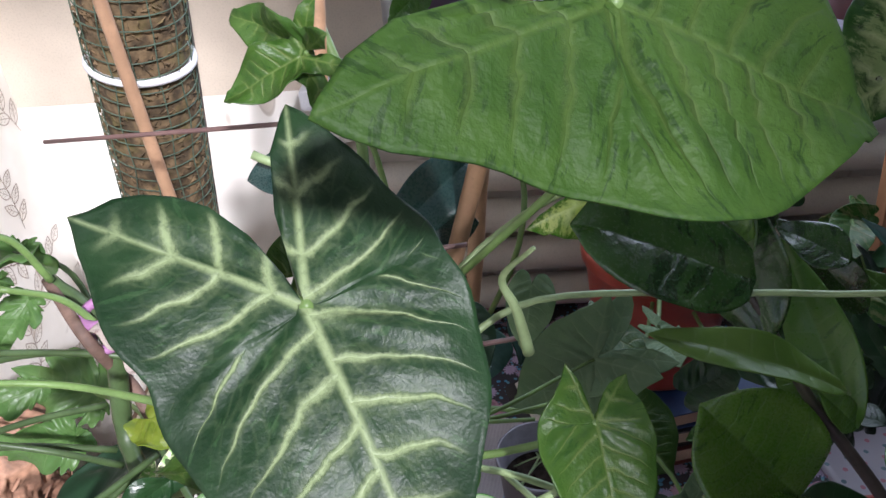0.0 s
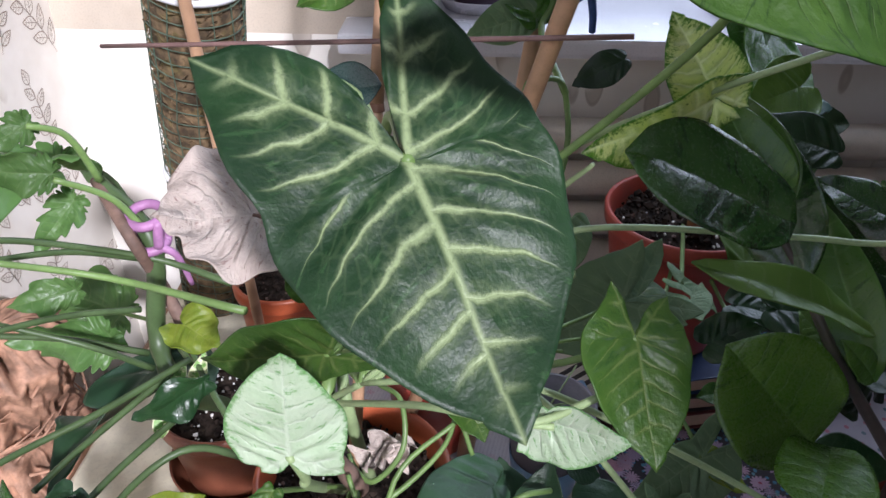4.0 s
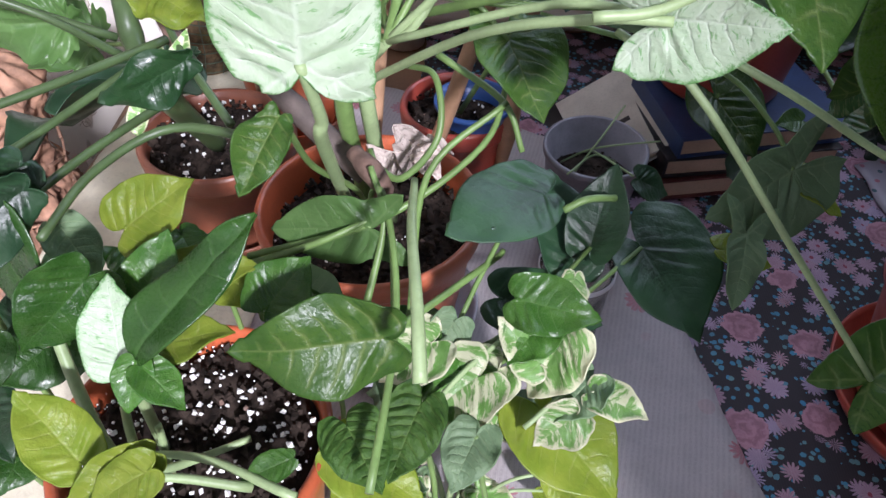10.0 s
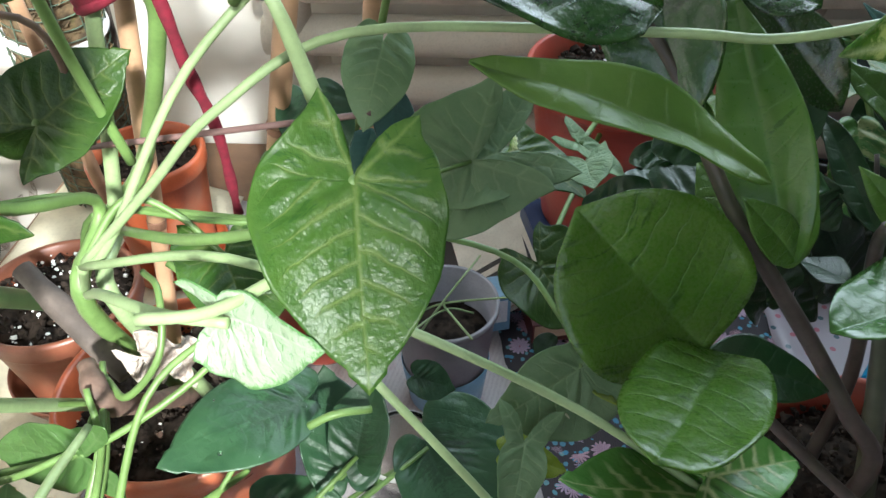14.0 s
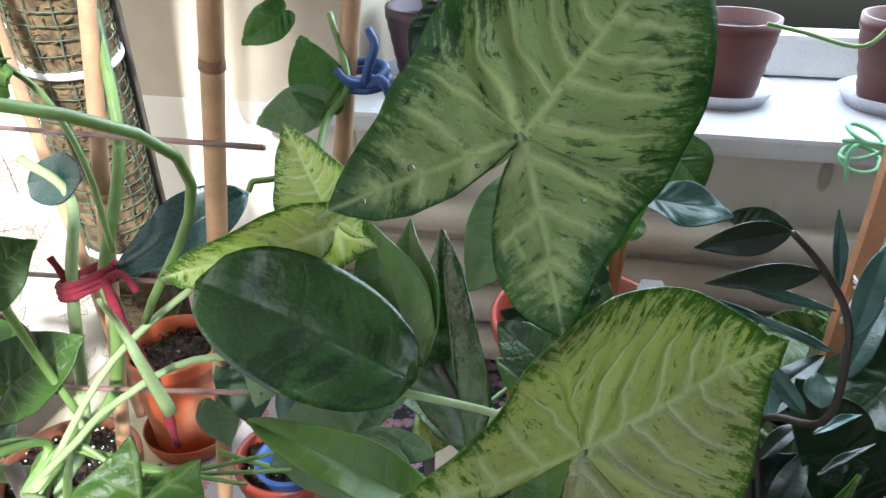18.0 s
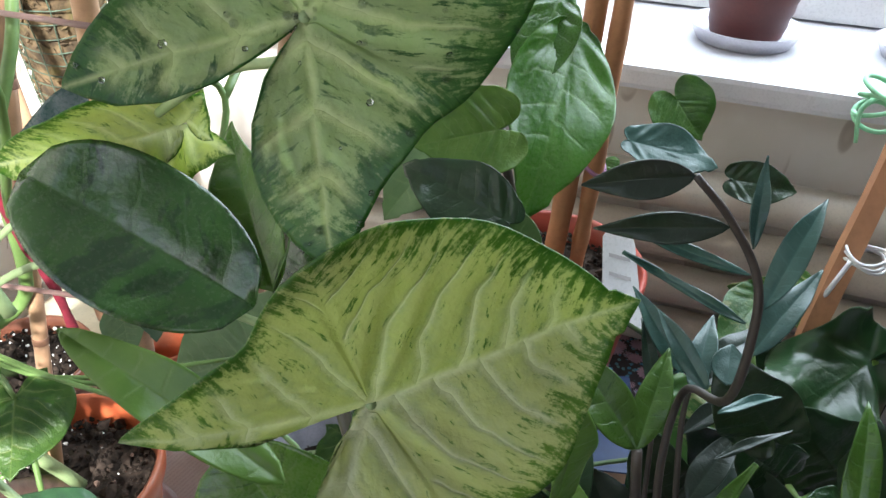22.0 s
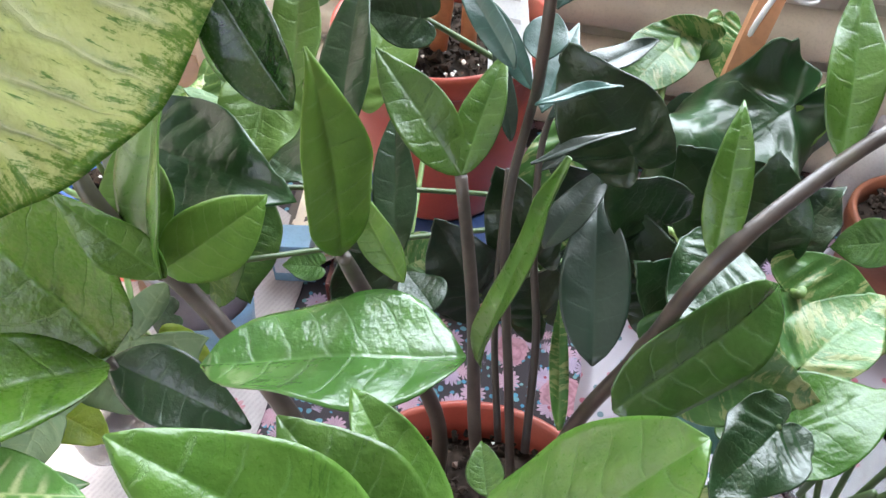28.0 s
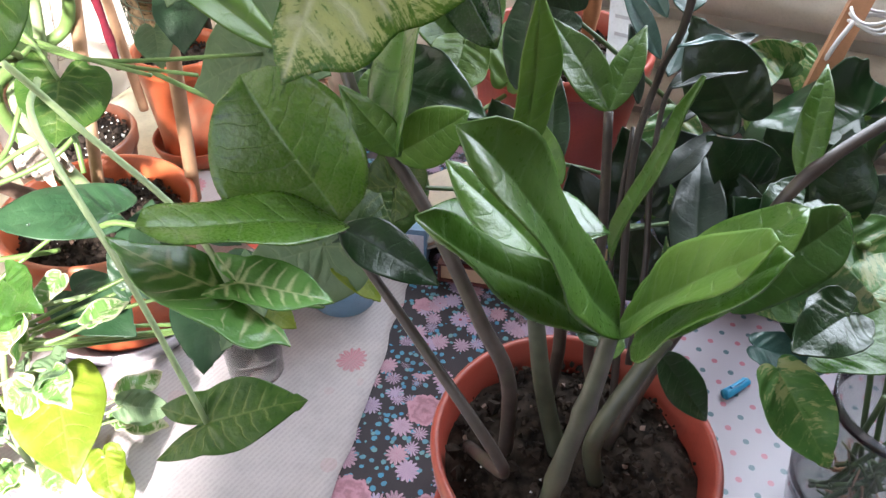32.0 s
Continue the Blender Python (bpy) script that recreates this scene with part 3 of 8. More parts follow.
def printed_cloth(name, ground, blooms, leafs, scale, bloom_size, weave=900.0, show=0.75, leaf_show=0.6, rough=0.75, peony=None, ribs=0.0, spike=0.17):
    """A woven cloth printed with flowers: petals about random middles, and small leaves between."""
    n = Nodes(name)
    w = n.where()
    flat = n.tree.nodes.new("ShaderNodeMapping")
    flat.inputs["Scale"].default_value = (1, 1, 0)
    n.tree.links.new(w, flat.inputs["Vector"])
    p = flat.outputs[0]
    wob = n.tree.nodes.new("ShaderNodeTexNoise")
    wob.inputs["Scale"].default_value = scale * 1.4
    n.tree.links.new(p, wob.inputs["Vector"])
    p = n.node("VectorMath", settings={"operation": "MULTIPLY_ADD"}, i0=wob.outputs["Color"], i1=(0.25 / scale,) * 3, i2=p)
    vor = n.tree.nodes.new("ShaderNodeTexVoronoi")
    vor.inputs["Scale"].default_value = scale
    n.tree.links.new(p, vor.inputs["Vector"])
    off = n.node("SeparateXYZ", i0=n.node("VectorMath", settings={"operation": "SUBTRACT"}, i0=p, i1=vor.outputs["Position"]))
    sep = off.node
    ang = n.math("ARCTAN2", sep.outputs[1], sep.outputs[0])
    petals = n.math("MULTIPLY_ADD", n.math("ABSOLUTE", n.math("SINE", n.math("MULTIPLY", ang, 6.5))), spike, bloom_size)
    dist = vor.outputs["Distance"]
    pick = n.node("SeparateXYZ", i0=vor.outputs["Color"])
    here = n.math("LESS_THAN", pick, show)
    flower = n.math("MULTIPLY", n.math("LESS_THAN", dist, petals), here)
    rays = n.math("MULTIPLY_ADD", n.math("SINE", n.math("MULTIPLY", ang, 22.0)), 0.5, 0.5)
    tone = n.mix(pick.node.outputs[1], blooms[0], blooms[1])
    tone = n.mix(n.math("MULTIPLY", rays, 0.45), tone, blooms[2])
    tone = n.mix(n.math("LESS_THAN", dist, bloom_size * 0.28), tone, (0.30, 0.06, 0.10))
    small = n.tree.nodes.new("ShaderNodeTexVoronoi")
    small.inputs["Scale"].default_value = scale * 3.1
    n.tree.links.new(p, small.inputs["Vector"])
    pick2 = n.node("SeparateXYZ", i0=small.outputs["Color"])
    leafy = n.math("MULTIPLY", n.math("LESS_THAN", small.outputs["Distance"], 0.36), n.math("LESS_THAN", pick2, leaf_show))
    col = n.mix(leafy, ground, n.mix(pick2.node.outputs[1], leafs[0], leafs[1]))
    col = n.mix(flower, col, tone)
    if peony:
        large = n.tree.nodes.new("ShaderNodeTexVoronoi")
        large.inputs["Scale"].default_value = scale * 0.36
        n.tree.links.new(p, large.inputs["Vector"])
        pick3 = n.node("SeparateXYZ", i0=large.outputs["Color"])
        frill = n.math("MULTIPLY_ADD", n.noise(scale * 3.0, 3, p), 0.22, large.outputs["Distance"])
        folds = n.math("MULTIPLY_ADD", n.math("SINE", n.math("MULTIPLY", frill, 60.0)), 0.5, 0.5)
        bloom = n.math("MULTIPLY", n.math("LESS_THAN", frill, 0.42), n.math("LESS_THAN", pick3, 0.55))
        col = n.mix(bloom, col, n.mix(n.math("MULTIPLY", folds, 0.7), peony[0], peony[1]))
    if ribs:
        turned = n.tree.nodes.new("ShaderNodeMapping")
        turned.inputs["Rotation"].default_value = (0, 0, 0.22)
        n.tree.links.new(w, turned.inputs["Vector"])
        rib = n.node("TexWave", out=1, i0=turned.outputs[0], Scale=72.0, Distortion=1.2)
        col = n.mix(n.math("MULTIPLY", n.math("MULTIPLY", rib, n.step(n.noise(500, 2, w), 0.3, 0.6)), ribs), col, tuple(c * 0.45 for c in ground))
    col = n.mix(n.math("MULTIPLY", n.step(n.noise(40, 4, w), 0.4, 0.7), 0.25), col, tuple(c * 0.6 for c in ground))
    threads = n.node("TexWave", out=1, i0=w, Scale=weave / 6)
    n.bump(n.math("ADD", threads, n.noise(weave, 2, w)), 0.25, 0.0006)
    return n.finish(col, rough)


FLORAL = printed_cloth("floral_print_cloth", (0.030, 0.024, 0.030), ((0.40, 0.18, 0.24), (0.34, 0.25, 0.42), (0.58, 0.52, 0.53)),
                       ((0.05, 0.24, 0.42), (0.14, 0.29, 0.30)), 44.0, 0.34, show=0.92, leaf_show=0.80, peony=((0.48, 0.25, 0.31), (0.27, 0.12, 0.16)))
PINK_CLOTH = printed_cloth("white_ribbed_cloth", (0.46, 0.42, 0.42), ((0.46, 0.12, 0.16), (0.45, 0.22, 0.25), (0.48, 0.37, 0.37)),
                           ((0.46, 0.36, 0.36), (0.46, 0.42, 0.42)), 15.0, 0.20, show=0.45, leaf_show=0.06, weave=1400, ribs=0.30, spike=0.06)
WAFFLE = plain("cream_waffle_cloth", (0.62, 0.58, 0.44), 0.85, 0.1, 30, 0.8, fine=240)


def dotted():
    n = Nodes("dotted_white_oilcloth")
    w = n.where()
    flat = n.tree.nodes.new("ShaderNodeMapping")
    flat.inputs["Scale"].default_value = (52, 52, 0)
    flat.inputs["Rotation"].default_value = (0, 0, 0.5)
    n.tree.links.new(w, flat.inputs["Vector"])
    s = n.node("SeparateXYZ", i0=flat.outputs[0]).node
    fx = n.math("SUBTRACT", n.math("FRACT", s.outputs[0]), 0.5)
    fy = n.math("SUBTRACT", n.math("FRACT", s.outputs[1]), 0.5)
    d = n.math("SQRT", n.math("ADD", n.math("MULTIPLY", fx, fx), n.math("MULTIPLY", fy, fy)))
    odd = n.math("MODULO", n.math("ADD", n.math("FLOOR", s.outputs[0]), n.math("FLOOR", s.outputs[1])), 2.0)
    col = n.mix(n.math("LESS_THAN", d, 0.15), (0.30, 0.27, 0.31), n.mix(n.math("ABSOLUTE", odd), (0.035, 0.085, 0.11), (0.32, 0.09, 0.13)))
    n.bump(n.noise(300, 3, w), 0.1, 0.0005)
    return n.finish(col, 0.35)


DOTTED = dotted()

# Dark green leaf, its blade lowered further for a cast shadow that isn't modelled.
SYN_DARK_SHADED = leaf_material("arrowhead_dark_veined_shaded", (0.006, 0.025, 0.007), (0.011, 0.037, 0.010), (0.26, 0.33, 0.16), 0.85, 0.085, 6.4, 0.50, patch=0.16, patch_color=(0.020, 0.056, 0.017), patch_scale=7, through=0.12, quilt=0.55, mid=1.15, pillow=0.8, coat=0.0, halo=0.48, net=0.05)
SYN_MID = leaf_material("arrowhead_green_veined", (0.046, 0.118, 0.016), (0.076, 0.158, 0.025), (0.22, 0.30, 0.085), 0.52, 0.085, 6.5, 0.36, patch=0.20, patch_color=(0.038, 0.105, 0.016), patch_scale=6, through=0.40, quilt=0.6, pillow=0.6, coat=0.06, halo=0.35)
SYN_TOP = leaf_material("arrowhead_bright_green", (0.047, 0.122, 0.014), (0.075, 0.165, 0.022), (0.15, 0.25, 0.055), 0.55, 0.10, 7, 0.62, margin=(0.0378, 0.106, 0.0189), margin_width=0.03, patch=0.24, patch_color=(0.028, 0.080, 0.010), patch_scale=5, through=0.45, quilt=0.8, pillow=1.6, halo=0.25)
SYN_WHITE = leaf_material("arrowhead_whitish", (0.47, 0.60, 0.40), (0.56, 0.67, 0.49), (0.68, 0.76, 0.62), 0.6, 0.07, 6, 0.36, margin=(0.16, 0.35, 0.11), margin_width=0.09, patch=0.20, patch_color=(0.22, 0.42, 0.17), patch_scale=5, through=0.3, quilt=0.6, pillow=0.6, net=0.05)
SYN_CREAM = leaf_material("arrowhead_cream_speckled", (0.055, 0.175, 0.032), (0.105, 0.245, 0.055), (0.72, 0.78, 0.46), 0.90, 0.13, 7.0, 0.34, margin=(0.036, 0.150, 0.026), margin_width=0.05, centre=(0.45, 0.56, 0.26), reach=(0.66, 0.92), patch=0.24, patch_color=(0.045, 0.135, 0.030), patch_scale=7, through=0.5, quilt=0.8, pillow=1.0, halo=0.95, net=0.06)
SYN_YELLOW = leaf_material("arrowhead_yellow_speckled", (0.11, 0.25, 0.028), (0.19, 0.34, 0.045), (0.88, 0.89, 0.66), 0.92, 0.12, 6.0, 0.36, margin=(0.070, 0.215, 0.024), margin_width=0.06, centre=(0.70, 0.74, 0.34), reach=(0.80, 1.02), patch=0.13, patch_color=(0.12, 0.26, 0.036), patch_scale=8, through=0.52, quilt=0.9, pillow=1.2, mid=1.6, halo=0.8, net=0.05)
SYN_PALE = leaf_material("arrowhead_pale_underside", (0.205, 0.325, 0.165), (0.255, 0.375, 0.20), (0.36, 0.48, 0.27), 0.55, 0.07, 6.5, 0.5, through=0.42, quilt=0.6, pillow=0.8, net=0.08)
SCIND = leaf_material("matt_blue_green", (0.022, 0.062, 0.026), (0.032, 0.080, 0.034), (0.050, 0.105, 0.050), 0.15, 0.06, 7, 0.40, centre=(0.013, 0.038, 0.014), reach=(0.25, 0.5), through=0.15, quilt=0.4, pillow=0.3)
ZZ_LEAF = leaf_material("glossy_green", (0.058, 0.140, 0.018), (0.088, 0.185, 0.030), (0.135, 0.27, 0.075), 0.30, 0.04, 7, 0.30, through=0.26, quilt=0.55, coat=0.25, wax=0.16, patch=0.10, patch_color=(0.045, 0.112, 0.014), patch_scale=2.5, pillow=0.45)
# Lit copy of ZZ_LEAF: sunshine that misses these leaflets is painted into the green.
ZZ_SUNLIT = leaf_material("glossy_sunlit_green", (0.095, 0.215, 0.024), (0.135, 0.27, 0.040), (0.20, 0.36, 0.10), 0.35, 0.045, 7, 0.28, through=0.3, quilt=0.7, coat=0.3, wax=0.16, patch=0.16, patch_color=(0.055, 0.140, 0.016), patch_scale=2.5, pillow=0.6)
# Dark green, lowered further to stand for shade on the leaves near the sill.
ZZ_DARK_SHADED = leaf_material("glossy_dark_shaded_green", (0.0105, 0.036, 0.011), (0.017, 0.050, 0.015), (0.032, 0.080, 0.028), 0.25, 0.05, 7, 0.32, through=0.16, quilt=0.5, coat=0.2, wax=0.14, pillow=0.4)
ZZ_WAX = leaf_material("waxy_mottled_green", (0.022, 0.068, 0.013), (0.034, 0.092, 0.019), (0.055, 0.125, 0.032), 0.20, 0.05, 5, 0.26, patch=0.34, patch_color=(0.011, 0.040, 0.009), patch_scale=2.0, through=0.2, quilt=0.75, coat=0.7, wax=0.10, pillow=0.5)
# Blackish leaf green, likewise deepened for the shaded leaves behind.
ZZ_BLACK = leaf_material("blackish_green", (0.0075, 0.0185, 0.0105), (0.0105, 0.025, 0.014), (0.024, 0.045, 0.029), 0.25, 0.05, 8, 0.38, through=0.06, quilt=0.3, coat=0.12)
ZZ_BLUE = leaf_material("bluish_green", (0.030, 0.080, 0.066), (0.045, 0.105, 0.088), (0.084, 0.188, 0.163), 0.18, 0.05, 9, 0.38, through=0.12, quilt=0.3, coat=0.12)
OLIVE = leaf_material("olive_underside", (0.11, 0.22, 0.034), (0.15, 0.27, 0.048), (0.190, 0.30, 0.085), 0.4, 0.05, 8, 0.38, through=0.34, quilt=0.5, pillow=0.4)
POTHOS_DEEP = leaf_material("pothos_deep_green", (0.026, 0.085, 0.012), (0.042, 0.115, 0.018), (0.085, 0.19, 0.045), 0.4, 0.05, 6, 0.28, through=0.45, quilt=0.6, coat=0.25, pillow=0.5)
# Paler copy of POTHOS; the sun's wash on the wall-side leaves is in its colour.
POTHOS_PALE_SUNWASHED = leaf_material("pothos_pale_sunwashed_green", (0.135, 0.27, 0.075), (0.18, 0.33, 0.10), (0.27, 0.42, 0.16), 0.4, 0.05, 6, 0.34, through=0.55, quilt=0.6, coat=0.1, pillow=0.5)
POTHOS = leaf_material("pothos_green", (0.055, 0.165, 0.020), (0.090, 0.22, 0.034), (0.16, 0.31, 0.08), 0.4, 0.05, 6, 0.28, through=0.42, quilt=0.6, coat=0.3, pillow=0.5)
MARBLE = leaf_material("pothos_marbled", (0.046, 0.135, 0.027), (0.075, 0.175, 0.036), (0.19, 0.28, 0.09), 0.3, 0.06, 6, 0.36, patch=0.36, patch_color=(0.24, 0.28, 0.11), patch_scale=2.2, through=0.3, quilt=0.5, coat=0.05)
NJOY = leaf_material("pothos_white_edged", (0.16, 0.34, 0.07), (0.22, 0.42, 0.11), (0.4, 0.5, 0.25), 0.3, 0.06, 6, 0.36, patch=0.40, patch_color=(0.68, 0.7, 0.46), patch_scale=1.3, margin=(0.7, 0.7, 0.48), margin_width=0.16, through=0.35, quilt=0.4)
NEON = leaf_material("pothos_yellow_green", (0.24, 0.34, 0.030), (0.32, 0.40, 0.045), (0.42, 0.48, 0.11), 0.4, 0.06, 6, 0.36, through=0.5, quilt=0.5, pillow=0.5)
DRY = leaf_material("dried_pinkish", (0.60, 0.50, 0.44), (0.74, 0.64, 0.57), (0.80, 0.72, 0.64), 0.45, 0.09, 5, 0.80, patch=0.16, patch_color=(0.36, 0.25, 0.22), patch_scale=8, through=0.25, quilt=1.0, pillow=1.6, net=0.3)
FICUS = leaf_material("slate_green", (0.021, 0.055, 0.05), (0.0294, 0.07, 0.062), (0.042, 0.09, 0.08), 0.4, 0.03, 10, 0.28, through=0.075, quilt=0.25, coat=0.3)
SYN_STREAK = leaf_material("arrowhead_glossy_streaked", (0.114, 0.279, 0.0583), (0.16, 0.348, 0.0845), (0.687, 0.733, 0.402), 0.7, 0.14, 6, 0.22, through=0.4, quilt=0.7, coat=0.5)
ZZ_GLOSS = leaf_material("very_glossy_green", (0.040, 0.112, 0.020), (0.060, 0.150, 0.030), (0.125, 0.26, 0.08), 0.30, 0.05, 7, 0.16, through=0.22, quilt=0.8, coat=0.6, pillow=0.5)

# ---- the setting ----
def structure(name, bm, material, smooth=False):
    return tagged(link_mesh(name, bm, material, None, "", smooth), kind="structure")


structure("floor", slab((3.5, 2.20, 0.1), (0.85, -0.49, -0.80), 0), WOOD)
structure("ceiling", slab((3.5, 2.20, 0.1), (0.85, -0.49, 1.98), 0), CEILING)
structure("wall_west", slab((0.1, 2.13, 2.70), (-0.85, -0.485, 0.6), 0), WALLPAPER)
# the unseen wall behind; its second window is sized to bound the sunlit part
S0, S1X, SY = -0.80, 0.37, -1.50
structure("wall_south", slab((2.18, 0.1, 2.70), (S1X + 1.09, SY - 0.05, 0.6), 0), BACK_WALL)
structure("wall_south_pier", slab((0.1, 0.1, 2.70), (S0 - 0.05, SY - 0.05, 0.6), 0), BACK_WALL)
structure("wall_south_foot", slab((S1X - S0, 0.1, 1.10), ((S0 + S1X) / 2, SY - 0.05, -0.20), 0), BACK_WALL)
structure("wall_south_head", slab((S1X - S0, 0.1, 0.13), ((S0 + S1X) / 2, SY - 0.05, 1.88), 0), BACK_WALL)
structure("wall_east", slab((0.1, 2.13, 2.70), (2.45, -0.485, 0.6), 0), BACK_WALL)
# the window wall, open above the sill
W0, W1, WY, SZ = -0.28, 0.88, 0.36, 0.385
structure("wall_north", slab((3.4, 0.22, 1.10), (0.85, WY + 0.11, SZ - 0.575), 0), WALLPAPER)
structure("wall_north_pier", slab((0.58, 0.22, 1.60), (W0 - 0.29, WY + 0.11, SZ + 0.775), 0), WHITE_WALL)
structure("wall_north_end", slab((1.70, 0.22, 1.60), (W1 + 0.85, WY + 0.11, SZ + 0.775), 0), WHITE_WALL)
structure("wall_north_head", slab((W1 - W0, 0.22, 0.35), ((W0 + W1) / 2, WY + 0.11, 1.775), 0), WHITE_WALL)
structure("window_sill", slab((1.9, 0.34, 0.026), (0.56, WY + 0.09, SZ - 0.013), 0.006), SILL)
window = thing("window", "white painted wooden window above the sill", "window", at=(0.30, 0.52, SZ))
window["kind"] = "structure"
for x in (W0 + 0.03, W1 - 0.03):
    part("window_frame", slab((0.055, 0.05, 1.2), (x, 0.535, SZ + 0.61), 0.006), FRAME_PAINT, window, smooth=False)
for z in (SZ + 0.03, 1.575):
    part("window_frame", slab((W1 - W0, 0.048, 0.055), ((W0 + W1) / 2, 0.535, z), 0.006), FRAME_PAINT, window, smooth=False)

# the table and its cloths
table = thing("table", "brown wooden table under the cloths", "table", at=(0.05, -0.35, -0.75))
part("tabletop", slab((1.58, 1.22, 0.03), (0.13, -0.27, -0.019), 0.004), WOOD, table, smooth=False)
for x in (-0.60, 0.86):
    for y in (-0.80, 0.26):
        part("leg", slab((0.06, 0.06, 0.72), (x, y, -0.39), 0.004), WOOD, table, smooth=False)


def cloth(name, label, material, corners, z, ripple, category="tablecloth"):
    """A cloth spread between four corners, with slight folds."""
    bm = bmesh.new()
    a, b, c, d = (Vector((*p, 0)) for p in corners)
    n = 46
    rows = []
    for i in range(n + 1):
        u = i / n
        row = []
        for j in range(n + 1):
            v = j / n
            p = (a.lerp(b, u)).lerp(d.lerp(c, u), v)
            edge = min(u, v, 1 - u, 1 - v)
            wob = 0.004 * noise.noise(Vector((p.x * 30, p.y * 30, z * 900))) * (1 if edge < 0.01 else 0)
            up = z + ripple * (0.5 + 0.5 * noise.noise(Vector((p.x * 9, p.y * 5, z * 500)))) * min(1, edge * 12)
            row.append(bm.verts.new((p.x + wob, p.y + wob, up)))
        rows.append(row)
    grid_faces(bm, rows)
    bmesh.ops.recalc_face_normals(bm, faces=bm.faces)
    if sum(f.normal.z for f in bm.faces) < 0:
        bmesh.ops.reverse_faces(bm, faces=bm.faces)
    ob = tagged(link_mesh(name, bm, material), label, category)
    thick = ob.modifiers.new("thickness", "SOLIDIFY")
    thick.thickness, thick.offset = 0.0008, 1
    return ob


cloth("floral_tablecloth", "dark cotton tablecloth printed with pink and blue flowers", FLORAL, ((-0.30, -0.80), (0.60, -0.80), (0.60, 0.33), (-0.30, 0.33)), -0.003, 0.001)
cloth("ribbed_runner", "white ribbed cloth with faded pink flowers lying over the floral one", PINK_CLOTH, ((-0.62, -0.78), (0.035, -0.55), (-0.085, 0.05), (-0.62, 0.30)), 0.0002, 0.0035)
cloth("waffle_cloth", "cream waffle cloth under the pots", WAFFLE, ((-0.652, -0.55), (-0.44, -0.45), (-0.40, 0.20), (-0.645, 0.30)), 0.0044, 0.001)
cloth("dotted_oilcloth", "white oilcloth with small blue and red dots", DOTTED, ((0.245, -0.62), (0.85, -0.62), (0.85, 0.30), (0.205, 0.05)), 0.0004, 0.0015)

# radiator under the sill
radiator = thing("radiator", "cream painted radiator of horizontal tubes under the sill", "radiator", at=(0.4, 0.29, 0.0))
for z in (0.252, 0.187, 0.122, 0.057):
    part("tube", tube([(-0.36, 0.285, z), (0.3, 0.285, z), (1.4, 0.285, z)], 0.0245, sides=20), TUBE_PAINT, radiator)
for x in (-0.33, 1.37):
    part("header", tube([(x, 0.285, 0.0), (x, 0.285, 0.30)], 0.028, sides=16), TUBE_PAINT, radiator)
part("bracket", slab((0.03, 0.08, 0.25), (0.9, 0.32, 0.15), 0.003), TUBE_PAINT, radiator)


# ---- pots ----
def pot(name, label, at, r, h, body, soil_z=None, saucer=None, rim_h=0.022, foot=0.74, perlite=0, seed=1, category="flower pot"):
    """A tapered pot with a rolled rim; with earth, and a saucer under it."""
    th = thing(name, label, category, at=at)
    lift = 0.008 if saucer else 0.001
    rb = r * foot
    prof = [(0, lift + 0.002), (rb - 0.006, lift + 0.002), (rb, lift), (rb + 0.002, lift + 0.004)]
    prof += [(rb + (r * 0.93 - rb) * t, lift + (h - rim_h - lift) * t) for t in (0.25, 0.5, 0.75, 1.0)]
    prof += [(r * 0.965, h - rim_h + 0.001), (r * 0.985, h - rim_h + 0.004), (r, h - 0.004), (r - 0.0015, h - 0.0005), (r - 0.004, h), (r - 0.0065, h - 0.002),
             (r - 0.008, h - rim_h), (r * 0.90, h - rim_h - 0.004), (r * 0.80, h * 0.45), (rb - 0.006, lift + 0.008), (0, lift + 0.008)]
    part("pot_body", lathe(prof, 56, at), body, th)
    if soil_z:
        bm = bmesh.new()
        rows = []
        rr = r * 0.905
        for i in range(15):
            q = i / 14
            rows.append([bm.verts.new((at[0] + rr * q * math.cos(a), at[1] + rr * q * math.sin(a),
                                       at[2] + soil_z + 0.006 * noise.noise(Vector((q * 6 * math.cos(a), q * 6 * math.sin(a), seed))) + 0.003 * noise.noise(Vector((q * 28 * math.cos(a), q * 28 * math.sin(a), seed)))
                                       - 0.01 * q ** 8)) for a in (2 * math.pi * k / 44 for k in range(44))])
        grid_faces(bm, rows, True)
        bmesh.ops.recalc_face_normals(bm, faces=bm.faces)
        part("soil", bm, SOIL, th)
        crumbs(th, at, rr * 0.95, soil_z - 0.002, int(90000 * rr * rr), 0.0034, SOIL, "earth_litter", seed)
        crumbs(th, at, rr * 0.93, soil_z - 0.003, int(9000 * rr * rr), 0.0072, SOIL, "coarse_earth", seed + 40)
        crumbs(th, at, rr * 0.93, soil_z, int(4000 * rr * rr), 0.0030, WOODY, "bark_bits", seed + 70)
        if perlite:
            crumbs(th, at, rr * 0.95, soil_z, perlite, 0.0022, PERLITE, "perlite", seed + 9)
    if saucer:
        rs = r * 0.98
        part("saucer", lathe([(0, 0.001), (rs * 0.9, 0.001), (rs, 0.016), (rs * 1.02, 0.024), (rs * 1.0, 0.0255), (rs * 0.97, 0.018), (rs * 0.87, 0.005), (0, 0.005)], 56, at), saucer, th)
    th["group"] = "pots on the table"
    return th


